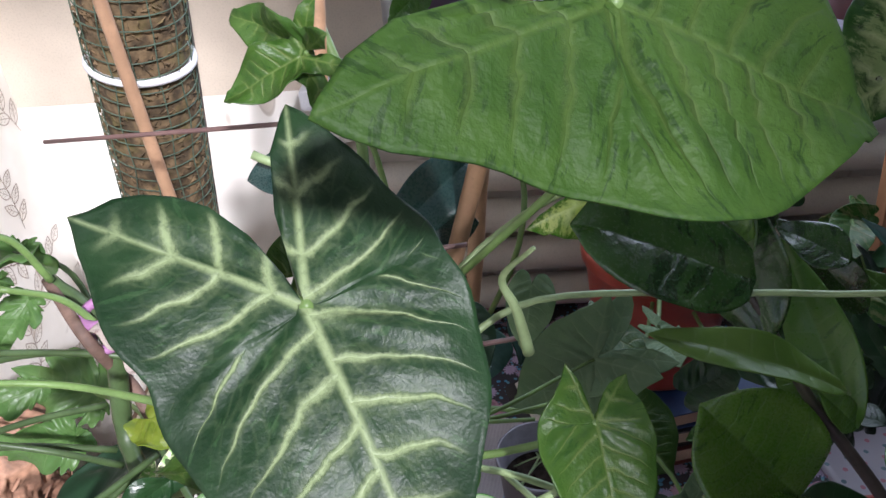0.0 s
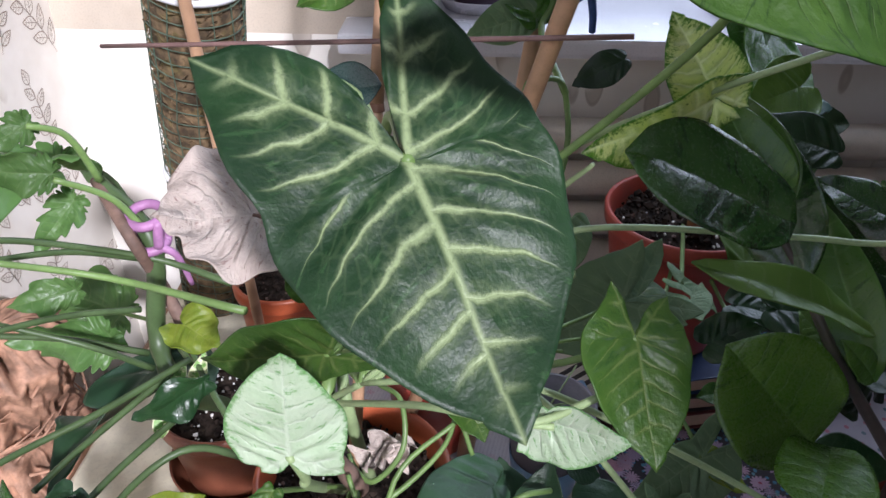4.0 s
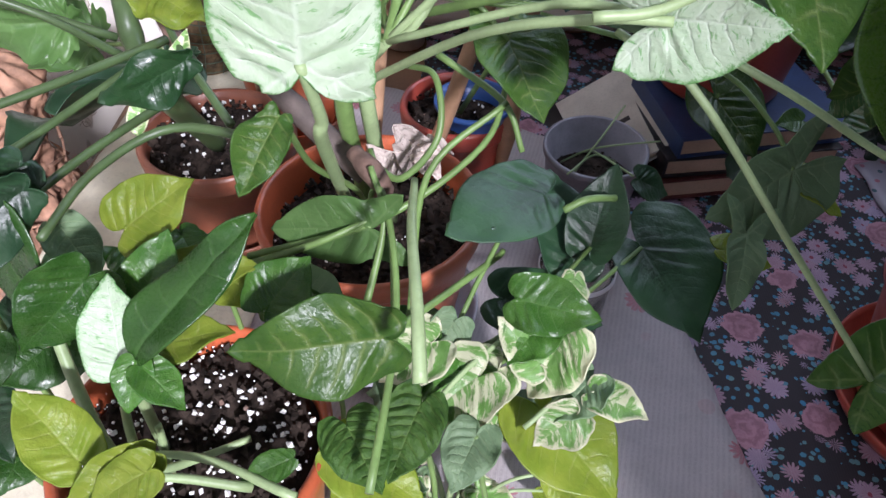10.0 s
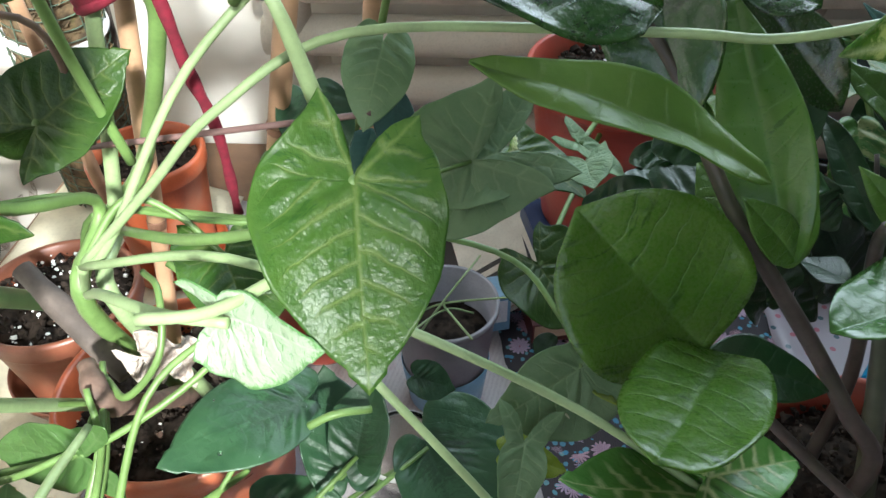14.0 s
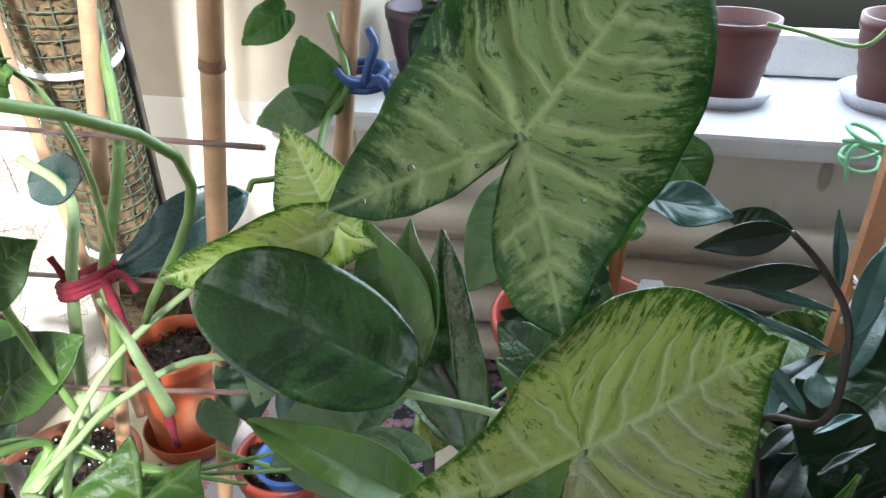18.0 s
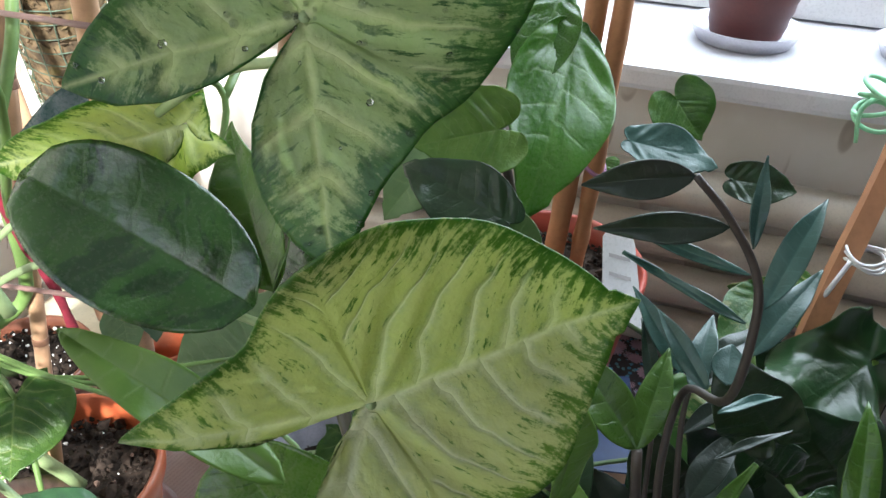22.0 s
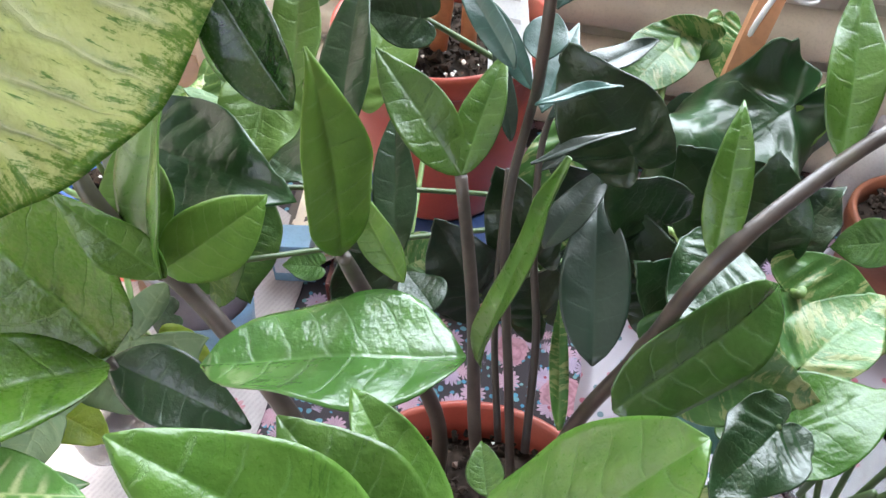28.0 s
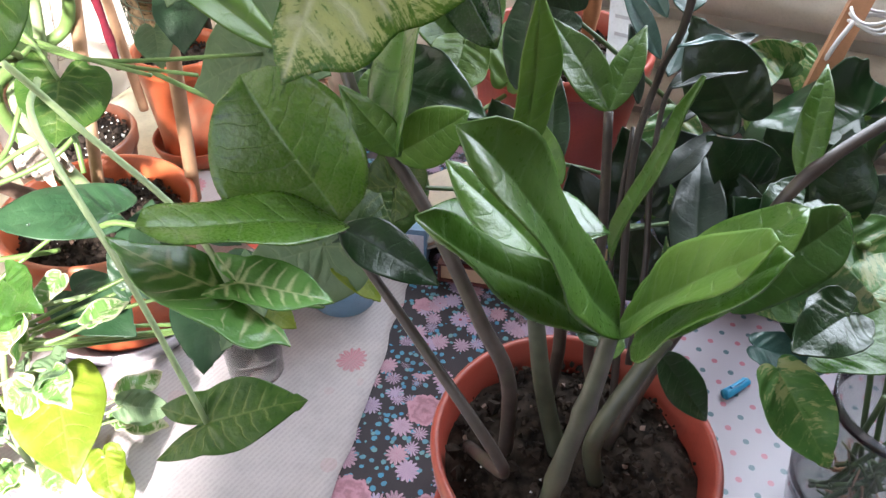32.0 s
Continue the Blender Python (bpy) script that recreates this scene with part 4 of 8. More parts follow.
def crumbs(parent, at, r, z, count, size, material, name, seed):
    """Loose grains on a round of earth."""
    rnd = random.Random(seed)
    verts, faces = [], []
    for _ in range(count):
        q, a = math.sqrt(rnd.random()) * r, rnd.uniform(0, 6.283)
        s = size * (0.30 + 0.85 * rnd.random() ** 1.8)
        c = Vector((at[0] + q * math.cos(a), at[1] + q * math.sin(a), at[2] + z + s * 0.3 + 0.004))
        turn = Euler((rnd.uniform(0, 3), rnd.uniform(0, 3), rnd.uniform(0, 3))).to_matrix()
        base = len(verts)
        for v in ((1, 0, 0), (-1, 0, 0), (0, 1, 0), (0, -1, 0), (0, 0, 1), (0, 0, -1), (0.6, 0.6, 0.6), (-0.6, 0.6, -0.6)):
            verts.append(c + turn @ (Vector(v) * s * rnd.uniform(0.65, 1.2)))
        for f in ((0, 2, 6), (2, 4, 6), (4, 0, 6), (2, 1, 4), (1, 3, 4), (3, 0, 4), (2, 0, 5), (0, 3, 5), (3, 1, 5), (1, 7, 5), (7, 2, 5), (1, 2, 7)):
            faces.append([base + k for k in f])
    me = bpy.data.meshes.new(name)
    me.from_pydata(verts, [], faces)
    me.materials.append(material)
    ob = new(name, me)
    ob.parent = parent
    ob.matrix_parent_inverse = Matrix.Translation(-parent.location)
    return tagged(ob, kind="stuff")


pot("large_pot", "terracotta-coloured plastic pot of the arrowhead vine on a saucer", (-0.313, -0.205, 0.003), 0.090, 0.138, TERRA, 0.112, SAUCER, perlite=30, seed=3)
pot("round_pot", "brick-red plastic pot with dark earth on the floral cloth", (0.169, -0.273, 0.001), 0.099, 0.140, TERRA_RED, 0.118, TERRA_RED, perlite=14, seed=4)
pot("perlite_pot", "terracotta pot with sunlit earth full of white perlite", (-0.388, -0.420, 0.006), 0.079, 0.150, TERRA, 0.136, None, perlite=300, seed=5)
pot("brown_pot", "brown plastic pot with gritty earth", (-0.468, -0.092, 0.006), 0.072, 0.112, BROWN_POT, 0.100, BROWN_POT, perlite=90, seed=6)
pot("orange_pot", "orange plastic pot in the sun by the wall", (-0.44, 0.075, 0.006), 0.060, 0.150, TERRA, 0.13, TERRA, seed=7)
pot("red_pot", "brick-red pot with a white label standing on the books", (0.036, 0.098, 0.0775), 0.093, 0.172, TERRA_RED, 0.150, None, perlite=50, seed=8, foot=0.70)
pot("small_red_pot", "red plastic pot behind the trellis", (-0.25, -0.03, 0.003), 0.056, 0.115, TERRA_RED, 0.10, None, perlite=20, seed=9)
pot("brown_red_pot", "brownish red pot on a clear saucer", (0.465, 0.13, 0.001), 0.062, 0.115, BROWN_POT, 0.10, SAUCER, seed=10)

# ---- plants ----

vine = thing("arrowhead_vine", "green arrowhead vine with large variegated leaves tied to canes", "houseplant", at=(-0.313, -0.205, 0.112))
leaf(vine, "arrow", SYN_DARK_SHADED, (-0.236, -0.441, 0.572), (-0.197, -0.505, 0.518), (0.168, -0.584, 0.794), 0.092, fold=0.03, curl=0.05, wave=0.3, lobe=0.83, lobe_at=138, cut=35, side=1.09, lobe2=0.76, lobe_at2=161, cut2=16, side2=0.95, widen=1.03, widen2=0.97, label="large dark green leaf with pale veins")
stem(vine, PETIOLE, [(-0.284, -0.288, 0.329), (-0.279, -0.266, 0.353), (-0.275, -0.346, 0.416), (-0.251, -0.375, 0.552), (-0.236, -0.441, 0.572)], 0.0032, 0.0022)
leaf(vine, "arrow", SYN_MID, (-0.130, -0.359, 0.435), (-0.124, -0.407, 0.392), (0.273, -0.654, 0.705), 0.057, fold=0.07, curl=0.13, lobe=0.48, lobe_at=160, cut=14, side=0.84, lobe2=0.47, lobe_at2=135, cut2=22, side2=1.03, widen=1.08, widen2=0.92)
stem(vine, PETIOLE, [(-0.284, -0.288, 0.329), (-0.307, -0.229, 0.303), (-0.210, -0.323, 0.378), (-0.162, -0.342, 0.402), (-0.130, -0.359, 0.435)], 0.003, 0.0018)
leaf(vine, "arrow", SYN_WHITE, (-0.304, -0.396, 0.380), (-0.300, -0.402, 0.455), (0.062, -0.994, -0.085), 0.056, fold=-0.10, curl=-0.04, lobe=0.42, lobe_at=118, cut=36, side=1.12, lobe2=0.28, lobe_at2=132, cut2=27, side2=1.07, widen=0.95, widen2=1.05, label="whitish pale green leaf")
stem(vine, PETIOLE_PALE, [(-0.323, -0.205, 0.112), (-0.307, -0.359, 0.312), (-0.302, -0.381, 0.346), (-0.304, -0.396, 0.380)], 0.004, 0.0022)
leaf(vine, "arrow", SYN_MID, (-0.293, -0.340, 0.400), (-0.366, -0.338, 0.391), (-0.006, -0.984, -0.175), 0.050, fold=0.10, curl=0.08, lobe=0.40, lobe_at=118, cut=16, lobe2=0.47, lobe_at2=156, cut2=20, side2=0.85, widen=1.33, widen2=0.67)
stem(vine, PETIOLE, [(-0.279, -0.266, 0.353), (-0.288, -0.282, 0.366), (-0.293, -0.340, 0.400)], 0.0025, 0.0016)
leaf(vine, "arrow", SYN_MID, (-0.316, -0.229, 0.375), (-0.335, -0.248, 0.399), (0.465, -0.833, -0.299), 0.054, lobe=0.5)
leaf(vine, "arrow", SYN_MID, (-0.221, -0.268, 0.321), (-0.201, -0.304, 0.293), (0.439, -0.391, 0.809), 0.060, fold=0.13, curl=0.09, lobe=0.56, lobe_at=138, cut=23, side=1.09, lobe2=0.48, lobe_at2=137, cut2=24, side2=0.94, widen=0.84, widen2=1.16)
stem(vine, PETIOLE, [(-0.284, -0.288, 0.329), (-0.265, -0.266, 0.353), (-0.243, -0.262, 0.342), (-0.221, -0.268, 0.321)], 0.0022, 0.0015)
leaf(vine, "arrow", SYN_WHITE, (-0.172, -0.381, 0.396), (-0.135, -0.402, 0.405), (-0.520, -0.834, 0.183), 0.029, fold=0.18, curl=-0.03, lobe=0.60, lobe_at=132, cut=24, side=1.15, lobe2=0.54, lobe_at2=160, cut2=16, widen=1.46, widen2=0.54, label="whitish folded leaf")
stem(vine, PETIOLE_PALE, [(-0.284, -0.288, 0.329), (-0.313, -0.256, 0.278), (-0.243, -0.339, 0.362), (-0.197, -0.378, 0.393), (-0.170, -0.385, 0.397)], 0.0026, 0.002)
stem(vine, PETIOLE_PALE, [(-0.199, -0.386, 0.398), (-0.175, -0.384, 0.401), (-0.148, -0.382, 0.417)], 0.0022, 0.002)
leaf(vine, "arrow", DRY, (-0.342, -0.283, 0.455), (-0.393, -0.304, 0.464), (0.177, -0.343, 0.922), 0.100, fold=0.05, curl=0.12, wave=1.0, lobe=0.87, lobe_at=133, cut=24, side=0.88, lobe2=1.07, lobe_at2=113, cut2=28, widen=1.12, widen2=0.88, teeth=0.03, label="dried pinkish beige leaf")
stem(vine, WOODY, [(-0.289, -0.236, 0.366), (-0.286, -0.250, 0.434), (-0.319, -0.277, 0.448), (-0.342, -0.283, 0.455)], 0.002, 0.0012)
leaf(vine, "arrow", SYN_PALE, (-0.031, -0.253, 0.228), (-0.086, -0.279, 0.206), (0.232, -0.863, 0.449), 0.059, fold=0.05, curl=0.08, lobe=0.67, lobe_at=146, cut=21, side=0.96, lobe2=0.66, lobe_at2=160, cut2=16, widen=0.62, widen2=1.38)
stem(vine, PETIOLE, [(-0.199, -0.208, 0.305), (-0.083, -0.197, 0.268), (-0.045, -0.227, 0.247), (-0.031, -0.253, 0.228)], 0.002, 0.0016)
leaf(vine, "arrow", SYN_MID, (-0.025, -0.399, 0.208), (0.025, -0.368, 0.219), (-0.050, -0.270, 0.962), 0.041, fold=0.15, curl=0.1, lobe=0.55, lobe_at=150)
stem(vine, PETIOLE_PALE, [(-0.174, -0.317, 0.355), (-0.144, -0.350, 0.348), (-0.085, -0.372, 0.279), (-0.025, -0.399, 0.208)], 0.0021, 0.0018)
leaf(vine, "arrow", SYN_PALE, (-0.099, -0.200, 0.336), (-0.160, -0.208, 0.300), (-0.223, -0.808, 0.545), 0.074, lobe=0.7, lobe_at=135)
leaf(vine, "arrow", SYN_PALE, (-0.027, -0.146, 0.300), (-0.025, -0.175, 0.302), (-0.267, 0.018, 0.964), 0.033, lobe=0.8)
leaf(vine, "arrow", SYN_PALE, (-0.085, -0.191, 0.336), (-0.141, -0.206, 0.315), (-0.152, -0.557, 0.816), 0.056, lobe=0.8)
stem(vine, PETIOLE, [(-0.284, -0.288, 0.329), (-0.282, -0.258, 0.340), (-0.197, -0.257, 0.336), (-0.099, -0.200, 0.336)], 0.0019, 0.0014)
stem(vine, PETIOLE, [(-0.284, -0.288, 0.329), (-0.282, -0.258, 0.340), (-0.197, -0.257, 0.336), (-0.129, -0.234, 0.329)], 0.0019, 0.0014)
stem(vine, PETIOLE, [(-0.284, -0.288, 0.329), (-0.282, -0.258, 0.340), (-0.197, -0.257, 0.336), (-0.148, -0.256, 0.335)], 0.0019, 0.0014)
leaf(vine, "heart", SYN_MID, (-0.313, -0.404, 0.362), (-0.325, -0.427, 0.342), (0.055, -0.663, 0.747), 0.012, fold=0.5, curl=0.2, wave=0.8)
stem(vine, PETIOLE, [(-0.313, -0.205, 0.112), (-0.305, -0.292, 0.227), (-0.317, -0.344, 0.289), (-0.314, -0.388, 0.343), (-0.313, -0.404, 0.362)], 0.002, 0.0014)
leaf(vine, "arrow", POTHOS_PALE_SUNWASHED, (-0.293, -0.336, 0.240), (-0.353, -0.324, 0.227), (-0.264, -0.889, 0.375), 0.033, lobe=0.5)
stem(vine, PETIOLE, [(-0.287, -0.299, 0.247), (-0.294, -0.314, 0.247), (-0.293, -0.336, 0.240)], 0.0018, 0.0014)
leaf(vine, "heart", SYN_MID, (-0.277, -0.422, 0.253), (-0.347, -0.431, 0.248), (0.080, -0.883, 0.462), 0.040, fold=0.2, curl=0.15, wave=0.6)
leaf(vine, "heart", SYN_PALE, (-0.321, -0.387, 0.219), (-0.337, -0.342, 0.222), (-0.018, -0.065, 0.998), 0.039)
stem(vine, PETIOLE_PALE, [(-0.266, -0.352, 0.290), (-0.264, -0.396, 0.301), (-0.258, -0.446, 0.306), (-0.255, -0.472, 0.292)], 0.0019, 0.0030, name="rolled_leaf", label="young rolled leaf")
stem(vine, PETIOLE_PALE, [(-0.156, -0.320, 0.512), (-0.170, -0.297, 0.480), (-0.163, -0.298, 0.460), (-0.156, -0.295, 0.427)], 0.0012, 0.0036, name="rolled_leaf")
stem(vine, PETIOLE, [(-0.267, -0.383, 0.220), (-0.262, -0.313, 0.261), (-0.219, -0.281, 0.290)], 0.0022, 0.0018)
stem(vine, PETIOLE, [(-0.293, -0.368, 0.209), (-0.285, -0.332, 0.243), (-0.294, -0.311, 0.264)], 0.0022, 0.0018)
stem(vine, PETIOLE, [(-0.274, -0.390, 0.228), (-0.281, -0.336, 0.239), (-0.297, -0.288, 0.258)], 0.0022, 0.0018)
stem(vine, PETIOLE, [(-0.278, -0.478, 0.212), (-0.273, -0.404, 0.228), (-0.279, -0.347, 0.242), (-0.295, -0.293, 0.254)], 0.0022, 0.0018)
stem(vine, PETIOLE, [(-0.365, -0.337, 0.214), (-0.288, -0.332, 0.243), (-0.232, -0.291, 0.266), (-0.218, -0.254, 0.287)], 0.0022, 0.0018)
stem(vine, PETIOLE, [(-0.276, -0.402, 0.230), (-0.223, -0.331, 0.213), (-0.216, -0.319, 0.210)], 0.0022, 0.0018)
stem(vine, PETIOLE, [(-0.294, -0.295, 0.252), (-0.277, -0.307, 0.253), (-0.257, -0.297, 0.276), (-0.260, -0.273, 0.299), (-0.278, -0.252, 0.293)], 0.0022, 0.0018)
stem(vine, PETIOLE, [(-0.260, -0.255, 0.303), (-0.221, -0.272, 0.284), (-0.208, -0.284, 0.258)], 0.0022, 0.0018)
stem(vine, PETIOLE, [(-0.370, -0.342, 0.210), (-0.323, -0.344, 0.234), (-0.288, -0.330, 0.245)], 0.0022, 0.0018)
stem(vine, PETIOLE, [(-0.313, -0.195, 0.112), (-0.317, -0.255, 0.266), (-0.313, -0.221, 0.297), (-0.297, -0.184, 0.317), (-0.253, -0.206, 0.415), (-0.253, -0.206, 0.445), (-0.254, -0.162, 0.514), (-0.281, -0.121, 0.588)], 0.006, 0.0035, name="vine_stem")
stem(vine, PETIOLE_PALE, [(-0.298, -0.195, 0.112), (-0.304, -0.249, 0.270), (-0.310, -0.208, 0.296), (-0.284, -0.203, 0.428), (-0.289, -0.177, 0.481), (-0.325, -0.171, 0.503)], 0.0055, 0.003, name="vine_stem")
stem(vine, OLD_CANE, [(-0.305, -0.262, 0.216), (-0.376, -0.220, 0.262)], 0.0085, 0.0072, bumps=0.3, name="cut_stem", label="cut dry grey stem")
stem(vine, WOODY, [(-0.313, -0.185, 0.102), (-0.289, -0.303, 0.240), (-0.307, -0.288, 0.256)], 0.007, 0.006, bumps=0.4, name="cut_stem")
e_leaf = leaf(vine, "arrow", SYN_CREAM, (0.021, -0.304, 0.593), (0.073, -0.241, 0.661), (0.250, -0.799, 0.547), 0.092, fold=0.05, curl=0.09, lobe=0.66, lobe_at=132, cut=38, side=0.98, lobe2=0.67, lobe_at2=148, cut2=24, side2=0.97, label="large pale green leaf speckled with dark green")
leaf(vine, "arrow", SYN_YELLOW, (0.052, -0.337, 0.485), (0.124, -0.289, 0.510), (0.447, -0.832, 0.329), 0.104, fold=0.37, curl=-0.19, lobe=0.74, lobe_at=131, cut=22, side=1.19, lobe2=0.81, lobe_at2=164, cut2=12, side2=0.75, widen=0.89, widen2=1.11, label="large cream yellow leaf with green speckles")
stem(vine, PETIOLE_PALE, [(-0.284, -0.288, 0.329), (-0.238, -0.284, 0.376), (-0.204, -0.278, 0.410), (-0.147, -0.261, 0.438), (-0.029, -0.279, 0.448), (0.016, -0.287, 0.450), (0.052, -0.337, 0.485)], 0.0024, 0.0018)
stem(vine, PETIOLE_PALE, [(-0.284, -0.288, 0.329), (-0.266, -0.287, 0.344), (-0.222, -0.252, 0.417), (-0.152, -0.223, 0.475), (-0.039, -0.273, 0.554), (0.004, -0.288, 0.573), (0.021, -0.304, 0.593)], 0.0024, 0.0018)
leaf(vine, "arrow", SYN_YELLOW, (-0.079, -0.242, 0.520), (-0.105, -0.227, 0.562), (-0.078, -0.950, 0.303), 0.041, lobe=0.4, fold=0.3)
leaf(vine, "arrow", SYN_YELLOW, (-0.080, -0.245, 0.516), (-0.155, -0.280, 0.497), (0.445, -0.876, -0.185), 0.042, lobe=0.3, fold=0.4)
leaf(vine, "arrow", SYN_TOP, (-0.155, -0.461, 0.660), (-0.089, -0.455, 0.622), (0.437, -0.603, 0.667), 0.095, fold=0.06, curl=0.11, lobe=0.96, lobe_at=134, cut=22, lobe2=0.90, lobe_at2=140, cut2=24, widen=0.95, widen2=1.05, label="bright green leaf close above")
stem(vine, PETIOLE, [(-0.198, -0.246, 0.444), (-0.107, -0.315, 0.580), (-0.155, -0.461, 0.660)], 0.0025, 0.002)
leaf(vine, "arrow", SYN_MID, (-0.269, -0.220, 0.584), (-0.314, -0.188, 0.600), (-0.560, -0.824, 0.088), 0.025, fold=0.5, wave=0.9)
leaf(vine, "arrow", SYN_MID, (-0.272, -0.222, 0.581), (-0.318, -0.225, 0.560), (-0.163, -0.862, 0.479), 0.020, fold=0.5, wave=0.9)
stem(vine, PETIOLE, [(-0.269, -0.220, 0.584), (-0.255, -0.210, 0.560), (-0.240, -0.211, 0.521), (-0.231, -0.219, 0.470)], 0.0018, 0.002)
leaf(vine, "arrow", SYN_MID, (-0.298, -0.259, 0.390), (-0.256, -0.233, 0.416), (0.098, -0.780, 0.618), 0.047, lobe=0.5)
stem(vine, PETIOLE, [(-0.298, -0.259, 0.390), (-0.302, -0.243, 0.395), (-0.335, -0.231, 0.402)], 0.002)
leaf(vine, "arrow", SYN_MID, (-0.284, -0.271, 0.473), (-0.257, -0.243, 0.488), (0.485, -0.727, 0.487), 0.043, lobe=0.5)
stem(vine, PETIOLE, [(-0.270, -0.267, 0.458), (-0.269, -0.259, 0.418), (-0.265, -0.248, 0.363)], 0.0026)

for joint, tip, face, wide in (((-0.270, -0.258, 0.236), (-0.284, -0.270, 0.262), (0.3, -0.9, 0.2), 0.030), ((-0.268, -0.262, 0.238), (-0.256, -0.276, 0.226), (0.1, -0.7, 0.7), 0.018), ((-0.285, -0.262, 0.228), (-0.300, -0.270, 0.246), (0.5, -0.8, 0.2), 0.020)):
    leaf(vine, "heart", DRY, joint, tip, face, wide, fold=0.6, curl=0.4, wave=1.5, name="dry_sheath", label="whitish dry sheath")

zz = thing("zz_plant", "upright plant with glossy oval leaflets on thick grey stems", "houseplant", at=(0.169, -0.273, 0.118))
stem(zz, ZZ_STEM, [(0.124, -0.283, 0.098), (0.125, -0.299, 0.207), (0.102, -0.293, 0.246), (0.079, -0.285, 0.281), (0.055, -0.278, 0.314), (0.037, -0.277, 0.339), (0.015, -0.276, 0.371), (-0.012, -0.253, 0.418), (-0.028, -0.241, 0.438)], 0.0054, 0.003, name="zz_stem", label="thick grey-brown stem")
leaf(zz, "zz", ZZ_WAX, (-0.029, -0.279, 0.457), (-0.132, -0.283, 0.502), (0.350, -0.562, 0.750), 0.066, fold=0.10, curl=0.10, blunt=1.0, name="leaflet")
leaf(zz, "zz", ZZ_LEAF, (-0.029, -0.262, 0.453), (-0.070, -0.223, 0.509), (-0.210, -0.871, 0.444), 0.043, name="leaflet")
leaf(zz, "zz", ZZ_LEAF, (-0.029, -0.262, 0.453), (-0.050, -0.210, 0.505), (-0.517, -0.700, 0.493), 0.041, name="leaflet")
leaf(zz, "zz", ZZ_WAX, (-0.008, -0.267, 0.400), (-0.034, -0.200, 0.496), (-0.445, -0.788, 0.426), 0.054, name="leaflet")
leaf(zz, "zz", OLIVE, (0.009, -0.328, 0.417), (-0.093, -0.319, 0.454), (0.291, -0.352, 0.890), 0.026, fold=0.25, curl=0.30, blunt=0.57, name="leaflet")
leaf(zz, "zz", ZZ_LEAF, (0.045, -0.293, 0.349), (0.021, -0.200, 0.432), (-0.531, -0.635, 0.561), 0.042, name="leaflet")
leaf(zz, "zz", ZZ_WAX, (0.077, -0.224, 0.386), (0.019, -0.193, 0.442), (0.042, -0.856, 0.515), 0.034, name="leaflet")
leaf(zz, "zz", ZZ_WAX, (0.039, -0.252, 0.447), (0.002, -0.228, 0.460), (-0.077, -0.549, 0.832), 0.032, name="leaflet")
leaf(zz, "zz", ZZ_LEAF, (0.049, -0.288, 0.346), (0.016, -0.290, 0.382), (0.403, -0.856, 0.322), 0.022, name="leaflet")
leaf(zz, "zz", OLIVE, (0.042, -0.282, 0.341), (0.069, -0.242, 0.355), (0.723, -0.611, 0.321), 0.037, name="leaflet")
leaf(zz, "zz", OLIVE, (0.036, -0.277, 0.347), (0.009, -0.246, 0.369), (-0.040, -0.605, 0.796), 0.037, name="leaflet")
stem(zz, ZZ_STEM, [(0.099, -0.293, 0.118), (0.138, -0.339, 0.180), (0.073, -0.320, 0.245), (0.015, -0.303, 0.298)], 0.0045, 0.0026, name="zz_stem")
# two leaflets coloured as if the sun reached them
leaf(zz, "zz", ZZ_SUNLIT, (0.016, -0.299, 0.299), (-0.051, -0.286, 0.370), (0.253, -0.881, 0.400), 0.088, fold=0.26, curl=0.08, blunt=1.0, name="leaflet")
leaf(zz, "zz", ZZ_SUNLIT, (0.024, -0.309, 0.308), (-0.032, -0.398, 0.352), (0.145, 0.360, 0.922), 0.055, fold=0.07, curl=0.09, blunt=1.0, name="leaflet")
leaf(zz, "zz", ZZ_DARK_SHADED, (0.015, -0.303, 0.298), (0.079, -0.302, 0.278), (0.288, -0.380, 0.879), 0.034, name="leaflet")
stem(zz, ZZ_STEM, [(0.179, -0.223, 0.118), (0.162, -0.230, 0.173), (0.151, -0.212, 0.276), (0.140, -0.201, 0.350)], 0.0045, 0.0028, name="zz_stem")
leaf(zz, "zz", ZZ_LEAF, (0.140, -0.201, 0.350), (0.093, -0.175, 0.388), (0.305, -0.571, 0.762), 0.028, name="leaflet")
leaf(zz, "zz", ZZ_LEAF, (0.140, -0.201, 0.350), (0.145, -0.155, 0.385), (0.107, -0.604, 0.790), 0.020, name="leaflet")
stem(zz, ZZ_STEM, [(0.139, -0.233, 0.118), (0.138, -0.232, 0.206), (0.109, -0.245, 0.314), (0.105, -0.250, 0.338)], 0.005, 0.003, name="zz_stem")
leaf(zz, "zz", OLIVE, (0.105, -0.250, 0.338), (0.109, -0.259, 0.440), (0.879, -0.472, -0.072), 0.033, name="leaflet")
leaf(zz, "zz", OLIVE, (0.128, -0.244, 0.323), (0.097, -0.221, 0.352), (-0.072, -0.827, 0.558), 0.018, name="leaflet")
leaf(zz, "zz", ZZ_DARK_SHADED, (0.118, -0.227, 0.313), (0.097, -0.163, 0.350), (-0.128, -0.524, 0.842), 0.022, name="leaflet")
leaf(zz, "zz", ZZ_DARK_SHADED, (0.082, -0.198, 0.350), (0.070, -0.131, 0.401), (-0.168, -0.614, 0.771), 0.027, name="leaflet")
leaf(zz, "zz", OLIVE, (0.053, -0.182, 0.360), (0.039, -0.126, 0.400), (0.052, -0.581, 0.812), 0.025, name="leaflet")
